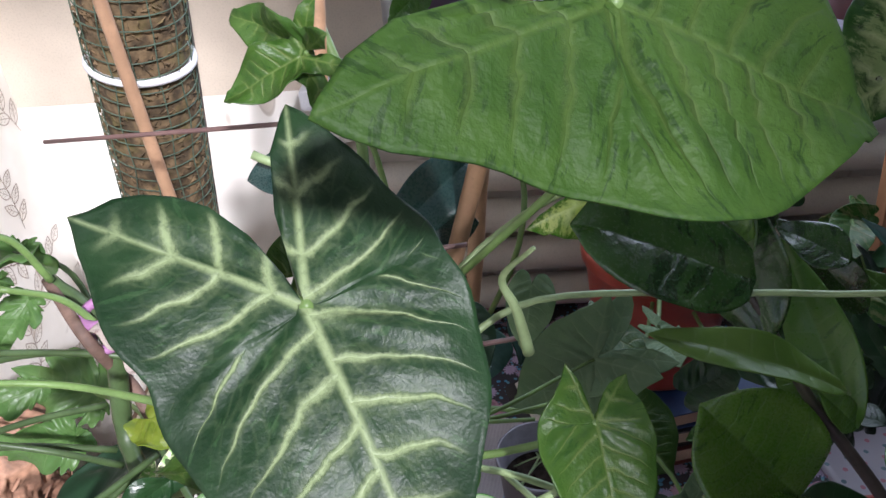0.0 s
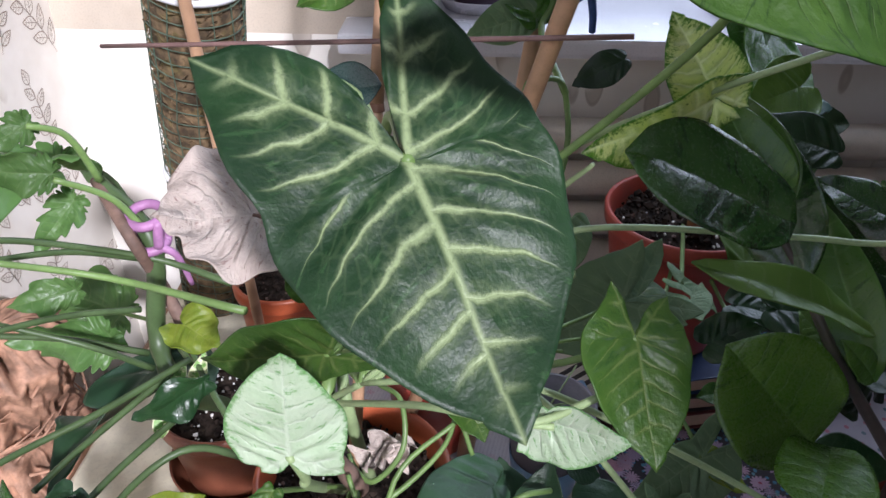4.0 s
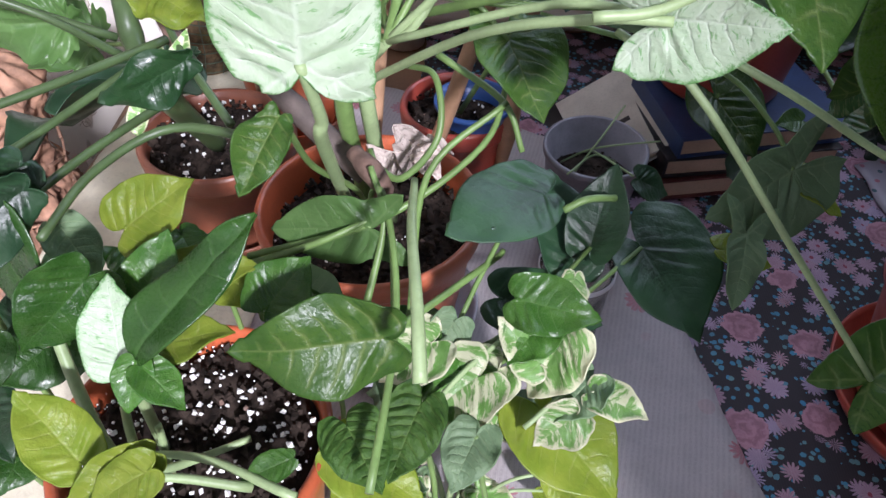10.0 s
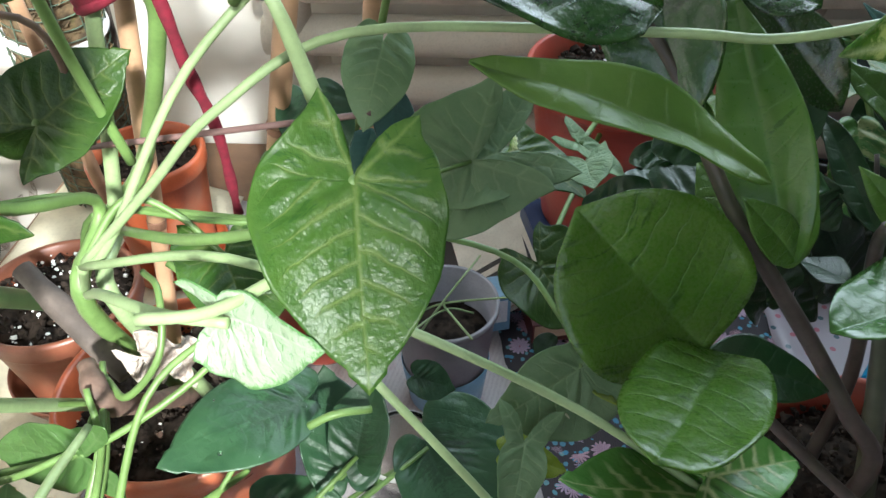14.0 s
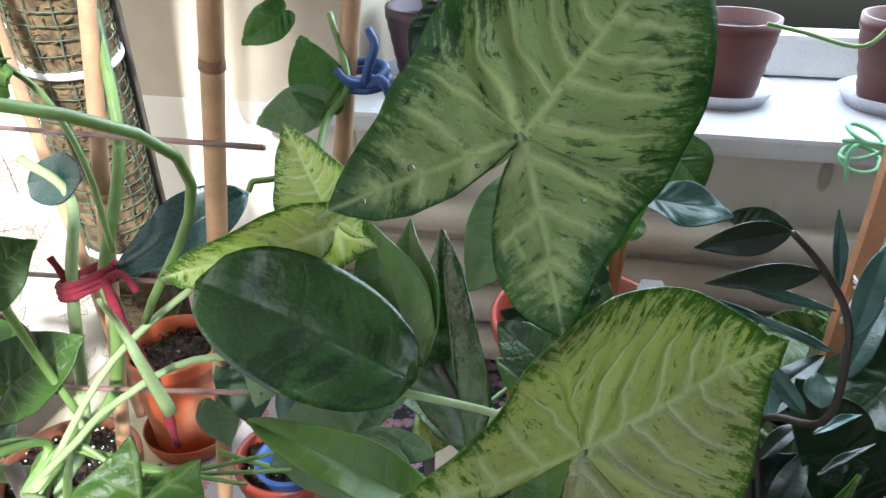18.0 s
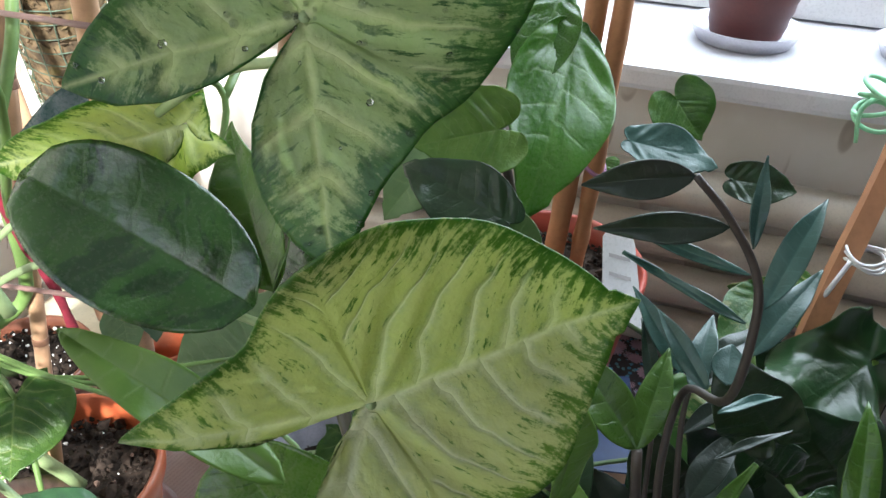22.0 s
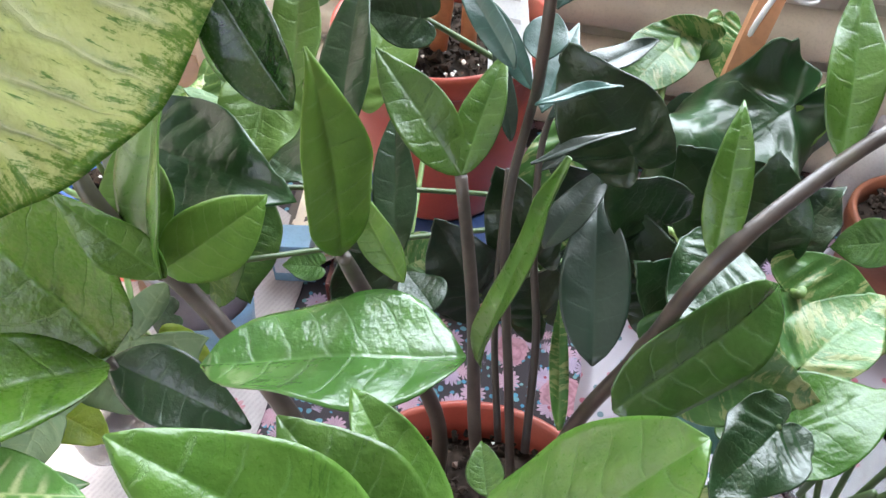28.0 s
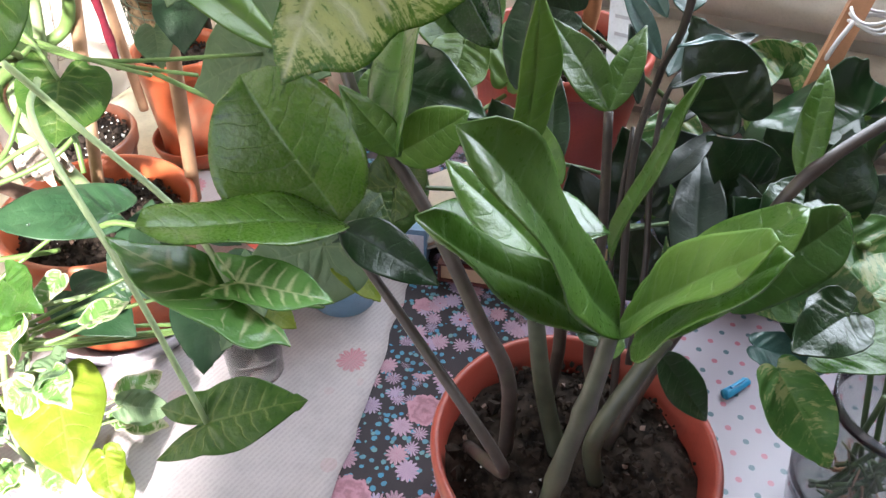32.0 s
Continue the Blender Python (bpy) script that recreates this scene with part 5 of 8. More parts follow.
leaf(zz, "zz", ZZ_LEAF, (0.039, -0.168, 0.348), (-0.012, -0.153, 0.376), (0.304, -0.498, 0.812), 0.034, name="leaflet")
leaf(zz, "zz", ZZ_GLOSS, (0.163, -0.268, 0.317), (0.066, -0.302, 0.319), (-0.055, 0.214, 0.975), 0.068, fold=0.19, curl=0.11, blunt=0.39, name="leaflet", label="glossy green leaflet")
leaf(zz, "zz", ZZ_LEAF, (0.161, -0.249, 0.281), (0.188, -0.237, 0.399), (-0.673, -0.703, 0.228), 0.015, name="leaflet")
stem(zz, ZZ_STEM_GREEN, [(0.164, -0.328, 0.118), (0.172, -0.352, 0.220), (0.180, -0.366, 0.300), (0.183, -0.371, 0.353)], 0.0062, 0.0036, knots=(0.3, 0.62), name="zz_stem")
leaf(zz, "zz", ZZ_LEAF, (0.183, -0.375, 0.356), (0.136, -0.423, 0.463), (0.912, 0.039, 0.409), 0.036, fold=0.16, curl=0.08, blunt=1.0, name="leaflet")
leaf(zz, "zz", ZZ_LEAF, (0.183, -0.372, 0.353), (0.133, -0.444, 0.440), (0.763, 0.207, 0.612), 0.024, fold=0.14, curl=0.05, blunt=1.0, name="leaflet")
leaf(zz, "zz", ZZ_LEAF, (0.176, -0.374, 0.357), (0.114, -0.377, 0.417), (0.743, -0.117, 0.659), 0.040, fold=0.14, curl=0.11, blunt=0.18, name="leaflet")
leaf(zz, "zz", ZZ_LEAF, (0.178, -0.364, 0.340), (0.130, -0.347, 0.379), (0.598, -0.209, 0.774), 0.041, name="leaflet")
leaf(zz, "zz", ZZ_LEAF, (0.180, -0.355, 0.330), (0.141, -0.321, 0.362), (0.635, -0.303, 0.710), 0.030, blunt=0.17, name="leaflet")
leaf(zz, "zz", ZZ_LEAF, (0.190, -0.363, 0.344), (0.238, -0.330, 0.402), (-0.712, -0.144, 0.687), 0.053, fold=0.06, curl=0.05, blunt=0.57, name="leaflet")
leaf(zz, "zz", OLIVE, (0.184, -0.368, 0.353), (0.225, -0.390, 0.427), (-0.870, -0.017, 0.493), 0.038, fold=0.17, curl=0.07, blunt=0.8, name="leaflet")
leaf(zz, "zz", ZZ_LEAF, (0.190, -0.373, 0.347), (0.231, -0.386, 0.419), (-0.868, -0.055, 0.494), 0.040, fold=0.13, curl=0.10, blunt=0.59, name="leaflet")
leaf(zz, "zz", ZZ_DARK_SHADED, (0.181, -0.366, 0.335), (0.166, -0.350, 0.332), (-0.277, -0.127, 0.952), 0.013, name="leaflet")
stem(zz, ZZ_STEM_GREEN, [(0.159, -0.273, 0.118), (0.141, -0.274, 0.187), (0.127, -0.267, 0.247), (0.117, -0.264, 0.287)], 0.007, 0.0046, name="zz_stem")
stem(zz, ZZ_STEM_GREEN, [(0.189, -0.283, 0.118), (0.183, -0.308, 0.194), (0.197, -0.287, 0.240), (0.206, -0.269, 0.255)], 0.006, 0.005, name="zz_stem")
stem(zz, ZZ_STEM, [(0.189, -0.253, 0.118), (0.210, -0.216, 0.200), (0.233, -0.213, 0.279), (0.249, -0.207, 0.337), (0.290, -0.161, 0.365), (0.318, -0.137, 0.379)], 0.0044, 0.0032, knots=(0.4, 0.62), name="zz_stem")
leaf(zz, "zz", ZZ_LEAF, (0.249, -0.207, 0.337), (0.246, -0.157, 0.382), (0.041, -0.667, 0.744), 0.019, name="leaflet")
leaf(zz, "zz", ZZ_LEAF, (0.290, -0.161, 0.365), (0.284, -0.096, 0.412), (0.048, -0.581, 0.812), 0.025, name="leaflet")
leaf(zz, "zz", ZZ_GLOSS, (0.225, -0.243, 0.270), (0.282, -0.183, 0.309), (0.452, -0.745, 0.490), 0.046, fold=0.18, curl=0.14, blunt=1.0, name="leaflet")
leaf(zz, "zz", ZZ_BLACK, (0.213, -0.207, 0.249), (0.192, -0.121, 0.291), (0.104, -0.422, 0.901), 0.039, name="leaflet")
leaf(zz, "zz", ZZ_BLACK, (0.176, -0.174, 0.290), (0.199, -0.126, 0.313), (-0.133, -0.379, 0.916), 0.021, name="leaflet")
leaf(zz, "zz", ZZ_DARK_SHADED, (0.129, -0.206, 0.260), (0.106, -0.184, 0.259), (-0.020, 0.019, 1.000), 0.029, name="leaflet")
leaf(zz, "zz", ZZ_DARK_SHADED, (0.204, -0.261, 0.234), (0.243, -0.260, 0.187), (0.641, -0.567, 0.518), 0.028, name="leaflet")

raven = thing("dark_twig_plant", "dark stemmed plant with narrow bluish green leaves", "houseplant", at=(0.189, -0.243, 0.118))
stem(raven, TWIG, [(0.189, -0.243, 0.118), (0.174, -0.214, 0.213), (0.157, -0.179, 0.305), (0.159, -0.154, 0.355), (0.171, -0.216, 0.413), (0.172, -0.218, 0.457), (0.167, -0.213, 0.481), (0.151, -0.212, 0.504), (0.135, -0.215, 0.521)], 0.0027, 0.0016, name="twig")
stem(raven, TWIG, [(0.188, -0.222, 0.174), (0.181, -0.188, 0.234), (0.170, -0.166, 0.284), (0.164, -0.137, 0.327), (0.170, -0.113, 0.347)], 0.0025, 0.0015, name="twig")
stem(raven, TWIG, [(0.172, -0.222, 0.178), (0.157, -0.186, 0.243), (0.149, -0.144, 0.311)], 0.0022, 0.0015, name="twig")
leaf(raven, "zz", ZZ_BLUE, (0.173, -0.216, 0.467), (0.192, -0.175, 0.500), (-0.246, -0.539, 0.805), 0.014, fold=0.25)
leaf(raven, "zz", ZZ_BLUE, (0.174, -0.217, 0.442), (0.198, -0.175, 0.466), (-0.225, -0.383, 0.896), 0.015, fold=0.25)
leaf(raven, "zz", ZZ_BLUE, (0.164, -0.207, 0.489), (0.161, -0.182, 0.519), (0.050, -0.766, 0.641), 0.007, fold=0.25)
leaf(raven, "zz", ZZ_BLACK, (0.152, -0.214, 0.501), (0.101, -0.223, 0.493), (0.068, -0.845, 0.530), 0.013, fold=0.25)
leaf(raven, "zz", ZZ_BLACK, (0.135, -0.215, 0.521), (0.093, -0.222, 0.513), (0.053, -0.887, 0.459), 0.016, fold=0.25)
leaf(raven, "zz", ZZ_BLUE, (0.166, -0.205, 0.475), (0.113, -0.201, 0.483), (0.025, -0.828, 0.560), 0.006, fold=0.25)
leaf(raven, "zz", ZZ_BLUE, (0.170, -0.209, 0.453), (0.113, -0.199, 0.469), (0.037, -0.798, 0.602), 0.005, fold=0.25)
leaf(raven, "zz", ZZ_BLUE, (0.162, -0.215, 0.416), (0.134, -0.192, 0.438), (-0.013, -0.691, 0.723), 0.011, fold=0.25)
leaf(raven, "zz", ZZ_BLUE, (0.170, -0.211, 0.418), (0.170, -0.191, 0.426), (-0.007, -0.363, 0.932), 0.017, fold=0.25)
leaf(raven, "zz", ZZ_BLUE, (0.170, -0.212, 0.401), (0.198, -0.190, 0.401), (0.058, -0.059, 0.997), 0.006, fold=0.25)
leaf(raven, "zz", ZZ_BLACK, (0.173, -0.225, 0.385), (0.206, -0.198, 0.389), (-0.075, -0.062, 0.995), 0.005, fold=0.25)
leaf(raven, "zz", ZZ_BLUE, (0.157, -0.146, 0.362), (0.120, -0.121, 0.396), (0.147, -0.706, 0.693), 0.014, fold=0.25)
leaf(raven, "zz", ZZ_BLUE, (0.164, -0.152, 0.355), (0.168, -0.100, 0.373), (-0.023, -0.335, 0.942), 0.016, fold=0.25)
leaf(raven, "zz", ZZ_BLACK, (0.173, -0.119, 0.354), (0.208, -0.084, 0.362), (0.003, -0.229, 0.974), 0.018, fold=0.25)
leaf(raven, "zz", ZZ_BLACK, (0.165, -0.136, 0.341), (0.193, -0.104, 0.349), (-0.049, -0.192, 0.980), 0.011, fold=0.25)
leaf(raven, "zz", ZZ_BLACK, (0.166, -0.147, 0.317), (0.202, -0.108, 0.329), (-0.119, -0.182, 0.976), 0.013, fold=0.25)
leaf(raven, "zz", ZZ_BLACK, (0.149, -0.142, 0.327), (0.130, -0.107, 0.364), (0.219, -0.653, 0.725), 0.011, fold=0.25)
leaf(raven, "zz", MARBLE, (0.204, -0.229, 0.218), (0.187, -0.170, 0.249), (0.106, -0.436, 0.893), 0.011, fold=0.25)
leaf(raven, "zz", ZZ_LEAF, (0.180, -0.286, 0.242), (0.171, -0.265, 0.250), (0.131, -0.312, 0.941), 0.018, fold=0.25)

scind = thing("silver_vine_cutting", "cutting with heart-shaped matt blue-green leaves in a glass of water", "houseplant", at=(-0.147, -0.222, 0.090))
s_leaf = leaf(scind, "heart", SCIND, (-0.192, -0.288, 0.229), (-0.249, -0.344, 0.244), (0.233, 0.018, 0.972), 0.048, fold=0.0, curl=0.09, widen=1.32, widen2=0.68)
leaf(scind, "heart", SCIND, (-0.121, -0.279, 0.178), (-0.086, -0.337, 0.154), (0.086, -0.347, 0.934), 0.069, fold=0.09, curl=0.14, widen=0.66, widen2=1.34)
leaf(scind, "heart", SCIND, (-0.160, -0.300, 0.197), (-0.149, -0.272, 0.243), (-0.296, -0.789, 0.538), 0.030, fold=0.3)
leaf(scind, "heart", SCIND, (-0.168, -0.301, 0.181), (-0.186, -0.252, 0.220), (0.368, -0.491, 0.789), 0.041)
leaf(scind, "heart", SCIND, (-0.127, -0.257, 0.218), (-0.105, -0.254, 0.203), (0.548, -0.423, 0.721), 0.022)
stem(scind, PETIOLE, [(-0.147, -0.222, 0.070), (-0.241, -0.372, 0.178), (-0.208, -0.297, 0.233)], 0.0018, 0.0015)
stem(scind, PETIOLE, [(-0.147, -0.222, 0.070), (-0.215, -0.368, 0.163), (-0.121, -0.279, 0.178)], 0.0018, 0.0015)
stem(scind, PETIOLE, [(-0.147, -0.222, 0.070), (-0.227, -0.372, 0.158), (-0.160, -0.300, 0.197)], 0.0018, 0.0015)
stem(scind, PETIOLE, [(-0.147, -0.222, 0.070), (-0.231, -0.373, 0.150), (-0.168, -0.301, 0.181)], 0.0018, 0.0015)
stem(scind, PETIOLE, [(-0.182, -0.307, 0.234), (-0.168, -0.302, 0.239), (-0.150, -0.293, 0.233)], 0.0022)

njoy = thing("white_pothos", "small trailing pothos with white and green leaves", "houseplant", at=(-0.235, -0.400, 0.001))
leaf(njoy, "heart", NJOY, (-0.184, -0.353, 0.214), (-0.195, -0.379, 0.204), (-0.385, -0.192, 0.903), 0.023, fold=0.2, wave=0.6)
leaf(njoy, "heart", NJOY, (-0.178, -0.352, 0.224), (-0.181, -0.375, 0.216), (0.260, -0.326, 0.909), 0.014, fold=0.2, wave=0.6)
leaf(njoy, "heart", POTHOS, (-0.197, -0.374, 0.209), (-0.214, -0.397, 0.202), (-0.006, -0.283, 0.959), 0.030, fold=0.2, wave=0.6)
leaf(njoy, "heart", NJOY, (-0.184, -0.382, 0.209), (-0.199, -0.395, 0.168), (-0.650, -0.620, 0.439), 0.044, fold=0.2, wave=0.6)
leaf(njoy, "heart", SYN_PALE, (-0.166, -0.388, 0.176), (-0.185, -0.407, 0.164), (-0.396, -0.173, 0.902), 0.034, fold=0.2, wave=0.6)
leaf(njoy, "heart", NJOY, (-0.162, -0.395, 0.176), (-0.134, -0.407, 0.172), (0.047, -0.253, 0.966), 0.022, fold=0.2, wave=0.6)
leaf(njoy, "heart", NJOY, (-0.196, -0.388, 0.194), (-0.220, -0.376, 0.216), (0.305, -0.659, 0.688), 0.027, fold=0.2, wave=0.6)
leaf(njoy, "heart", POTHOS, (-0.207, -0.369, 0.223), (-0.165, -0.379, 0.221), (-0.084, -0.561, 0.824), 0.030, fold=0.2, wave=0.6)
leaf(njoy, "heart", NJOY, (-0.219, -0.386, 0.178), (-0.243, -0.403, 0.161), (-0.421, -0.307, 0.854), 0.038, fold=0.2, wave=0.6)
leaf(njoy, "heart", SYN_PALE, (-0.244, -0.371, 0.203), (-0.257, -0.385, 0.188), (0.222, -0.801, 0.556), 0.025, fold=0.2, wave=0.6)
leaf(njoy, "heart", NJOY, (-0.230, -0.395, 0.186), (-0.263, -0.414, 0.167), (-0.209, -0.508, 0.835), 0.044, fold=0.2, wave=0.6)
leaf(njoy, "heart", NJOY, (-0.257, -0.388, 0.204), (-0.283, -0.402, 0.189), (-0.312, -0.343, 0.886), 0.040, fold=0.2, wave=0.6)
leaf(njoy, "heart", POTHOS, (-0.265, -0.368, 0.198), (-0.275, -0.423, 0.175), (-0.315, -0.321, 0.893), 0.033, fold=0.2, wave=0.6)
leaf(njoy, "heart", NJOY, (-0.175, -0.405, 0.166), (-0.195, -0.414, 0.148), (-0.123, -0.831, 0.543), 0.029, fold=0.2, wave=0.6)
leaf(njoy, "heart", SYN_PALE, (-0.197, -0.370, 0.213), (-0.210, -0.357, 0.219), (-0.073, -0.435, 0.897), 0.017, fold=0.2, wave=0.6)
leaf(njoy, "heart", NJOY, (-0.174, -0.346, 0.177), (-0.171, -0.310, 0.172), (0.012, 0.125, 0.992), 0.018, fold=0.3)
leaf(njoy, "heart", SCIND, (-0.211, -0.324, 0.171), (-0.150, -0.334, 0.160), (0.128, -0.284, 0.950), 0.046)
leaf(njoy, "heart", NEON, (-0.187, -0.381, 0.134), (-0.142, -0.425, 0.104), (0.229, -0.391, 0.892), 0.062)
leaf(njoy, "heart", NEON, (-0.300, -0.426, 0.153), (-0.255, -0.444, 0.132), (0.278, -0.323, 0.905), 0.041)
stem(njoy, PETIOLE_PALE, [(-0.262, -0.425, 0.181), (-0.230, -0.387, 0.192), (-0.176, -0.340, 0.198)], 0.0016)
stem(njoy, PETIOLE_PALE, [(-0.202, -0.412, 0.165), (-0.174, -0.390, 0.173), (-0.156, -0.388, 0.161)], 0.0016)
stem(njoy, PETIOLE_PALE, [(-0.212, -0.391, 0.173), (-0.181, -0.370, 0.180), (-0.173, -0.346, 0.177)], 0.0016)
stem(njoy, PETIOLE_PALE, [(-0.235, -0.400, 0.001), (-0.240, -0.400, 0.070), (-0.212, -0.391, 0.173)], 0.0025)

gold = thing("young_pothos", "young pothos with bright green and yellow leaves in perlite", "houseplant", at=(-0.388, -0.420, 0.140))
leaf(gold, "zz", POTHOS_DEEP, (-0.389, -0.443, 0.252), (-0.335, -0.394, 0.304), (-0.358, -0.463, 0.811), 0.036, fold=0.15, wave=0.4)
leaf(gold, "heart", NEON, (-0.416, -0.358, 0.256), (-0.383, -0.340, 0.275), (-0.122, -0.602, 0.789), 0.038, fold=0.15, wave=0.4)
# white leaf colour used here for a green blade blown out by sun
leaf(gold, "heart", SYN_WHITE, (-0.396, -0.436, 0.245), (-0.402, -0.409, 0.275), (0.100, -0.720, 0.687), 0.030, fold=0.15, wave=0.4)
leaf(gold, "heart", POTHOS, (-0.399, -0.398, 0.242), (-0.387, -0.373, 0.269), (0.097, -0.748, 0.657), 0.028, fold=0.15, wave=0.4)
leaf(gold, "heart", POTHOS, (-0.385, -0.443, 0.252), (-0.387, -0.458, 0.236), (0.146, -0.735, 0.662), 0.017, fold=0.15, wave=0.4)
leaf(gold, "heart", POTHOS, (-0.381, -0.444, 0.251), (-0.362, -0.456, 0.238), (0.432, -0.282, 0.856), 0.017, fold=0.15, wave=0.4)
leaf(gold, "heart", NEON, (-0.393, -0.426, 0.241), (-0.347, -0.419, 0.247), (-0.118, -0.139, 0.983), 0.020, fold=0.15, wave=0.4)
leaf(gold, "heart", NEON, (-0.388, -0.375, 0.237), (-0.347, -0.370, 0.242), (-0.061, -0.374, 0.925), 0.027, fold=0.15, wave=0.4)
leaf(gold, "heart", POTHOS, (-0.340, -0.383, 0.228), (-0.321, -0.365, 0.247), (-0.101, -0.672, 0.734), 0.036, fold=0.15, wave=0.4)
leaf(gold, "heart", POTHOS_DEEP, (-0.421, -0.405, 0.262), (-0.451, -0.427, 0.235), (0.461, -0.864, 0.201), 0.043, fold=0.15, wave=0.4)
leaf(gold, "zz", POTHOS_DEEP, (-0.457, -0.393, 0.222), (-0.491, -0.368, 0.317), (-0.427, -0.900, 0.084), 0.080, fold=0.04, curl=0.06, wave=0.3)
leaf(gold, "heart", NEON, (-0.419, -0.465, 0.205), (-0.449, -0.443, 0.228), (0.424, -0.315, 0.849), 0.029, fold=0.15, wave=0.4)
leaf(gold, "heart", NEON, (-0.381, -0.467, 0.215), (-0.418, -0.485, 0.200), (0.170, -0.827, 0.537), 0.019, fold=0.15, wave=0.4)
leaf(gold, "heart", NEON, (-0.378, -0.477, 0.219), (-0.404, -0.490, 0.208), (-0.136, -0.471, 0.871), 0.023, fold=0.15, wave=0.4)
leaf(gold, "heart", POTHOS, (-0.327, -0.440, 0.168), (-0.352, -0.450, 0.160), (-0.158, -0.381, 0.911), 0.012, fold=0.15, wave=0.4)
leaf(gold, "heart", SYN_PALE, (-0.463, -0.346, 0.239), (-0.441, -0.366, 0.218), (0.421, -0.388, 0.820), 0.025, fold=0.15, wave=0.4)
stem(gold, PETIOLE_PALE, [(-0.420, -0.440, 0.140), (-0.428, -0.436, 0.165), (-0.440, -0.420, 0.190), (-0.457, -0.393, 0.222)], 0.0045, 0.003)
stem(gold, PETIOLE_PALE, [(-0.416, -0.433, 0.152), (-0.415, -0.424, 0.189), (-0.403, -0.422, 0.218)], 0.0028, 0.002)
stem(gold, PETIOLE_PALE, [(-0.396, -0.441, 0.143), (-0.398, -0.432, 0.166), (-0.397, -0.431, 0.181)], 0.0028, 0.002)
stem(gold, PETIOLE_PALE, [(-0.321, -0.459, 0.164), (-0.380, -0.437, 0.160), (-0.430, -0.451, 0.177)], 0.0028, 0.002)
stem(gold, PETIOLE_PALE, [(-0.399, -0.450, 0.163), (-0.379, -0.432, 0.151), (-0.356, -0.418, 0.149)], 0.0028, 0.002)
stem(gold, PETIOLE_PALE, [(-0.346, -0.452, 0.158), (-0.389, -0.460, 0.180), (-0.418, -0.480, 0.190)], 0.0028, 0.002)
stem(gold, PETIOLE_PALE, [(-0.408, -0.420, 0.130), (-0.389, -0.443, 0.252)], 0.003)

philo = thing("lobed_philodendron", "philodendron with long dark petioles and toothed leaves by the wall", "houseplant", at=(-0.468, -0.092, 0.100))
stem(philo, PETIOLE_DARK, [(-0.468, -0.092, 0.100), (-0.446, -0.217, 0.244), (-0.466, -0.196, 0.284), (-0.456, -0.186, 0.371), (-0.498, -0.163, 0.409)], 0.009, 0.006, bumps=0.2, name="stem_trunk")
stem(philo, WOODY, [(-0.429, -0.208, 0.269), (-0.461, -0.173, 0.310), (-0.460, -0.205, 0.381), (-0.500, -0.163, 0.409)], 0.006, 0.004, name="stem_trunk")
stem(philo, PETIOLE_DARK, [(-0.483, -0.155, 0.332), (-0.520, -0.195, 0.364), (-0.563, -0.245, 0.385)], 0.0028, 0.0022)
stem(philo, PETIOLE_DARK, [(-0.477, -0.190, 0.307), (-0.518, -0.227, 0.327), (-0.560, -0.279, 0.346)], 0.0028, 0.0022)
stem(philo, PETIOLE_DARK, [(-0.468, -0.212, 0.280), (-0.518, -0.238, 0.315), (-0.567, -0.269, 0.342)], 0.0028, 0.0022)
stem(philo, PETIOLE_DARK, [(-0.463, -0.220, 0.271), (-0.498, -0.240, 0.311), (-0.552, -0.248, 0.335)], 0.0028, 0.0022)
stem(philo, PETIOLE_DARK, [(-0.428, -0.229, 0.290), (-0.464, -0.290, 0.298), (-0.500, -0.330, 0.300), (-0.523, -0.374, 0.311)], 0.0028, 0.0022)
stem(philo, PETIOLE_DARK, [(-0.426, -0.253, 0.262), (-0.451, -0.316, 0.268), (-0.466, -0.366, 0.272), (-0.487, -0.409, 0.270)], 0.0028, 0.0022)
stem(philo, PETIOLE_DARK, [(-0.443, -0.228, 0.277), (-0.486, -0.303, 0.269), (-0.492, -0.347, 0.280)], 0.0028, 0.0022)
stem(philo, PETIOLE_DARK, [(-0.393, -0.204, 0.346), (-0.451, -0.195, 0.360), (-0.512, -0.232, 0.397), (-0.540, -0.258, 0.414)], 0.0028, 0.0022)
stem(philo, PETIOLE_DARK, [(-0.335, -0.330, 0.291), (-0.399, -0.311, 0.285), (-0.432, -0.344, 0.280), (-0.437, -0.396, 0.282)], 0.0028, 0.0022)
stem(philo, PETIOLE, [(-0.456, -0.191, 0.383), (-0.473, -0.196, 0.413), (-0.498, -0.216, 0.438)], 0.0028, 0.0022)
stem(philo, PETIOLE, [(-0.491, -0.172, 0.414), (-0.501, -0.181, 0.454), (-0.518, -0.196, 0.468)], 0.0028, 0.0022)
stem(philo, PETIOLE, [(-0.356, -0.284, 0.384), (-0.457, -0.251, 0.382), (-0.520, -0.280, 0.414)], 0.0028, 0.0022)
stem(philo, PETIOLE_DARK, [(-0.381, -0.277, 0.263), (-0.420, -0.232, 0.286), (-0.442, -0.195, 0.299)], 0.0028, 0.0022)
# toothed leaves by the wall, with bleaching sunlight put into their pale colour
leaf(philo, "heart", POTHOS_PALE_SUNWASHED, (-0.506, -0.199, 0.282), (-0.584, -0.213, 0.286), (0.179, -0.983, 0.029), 0.043, fold=0.2, wave=0.9, teeth=0.42)
leaf(philo, "heart", POTHOS_PALE_SUNWASHED, (-0.552, -0.151, 0.294), (-0.603, -0.171, 0.289), (0.283, -0.833, 0.475), 0.022, fold=0.2, wave=0.9, teeth=0.42)
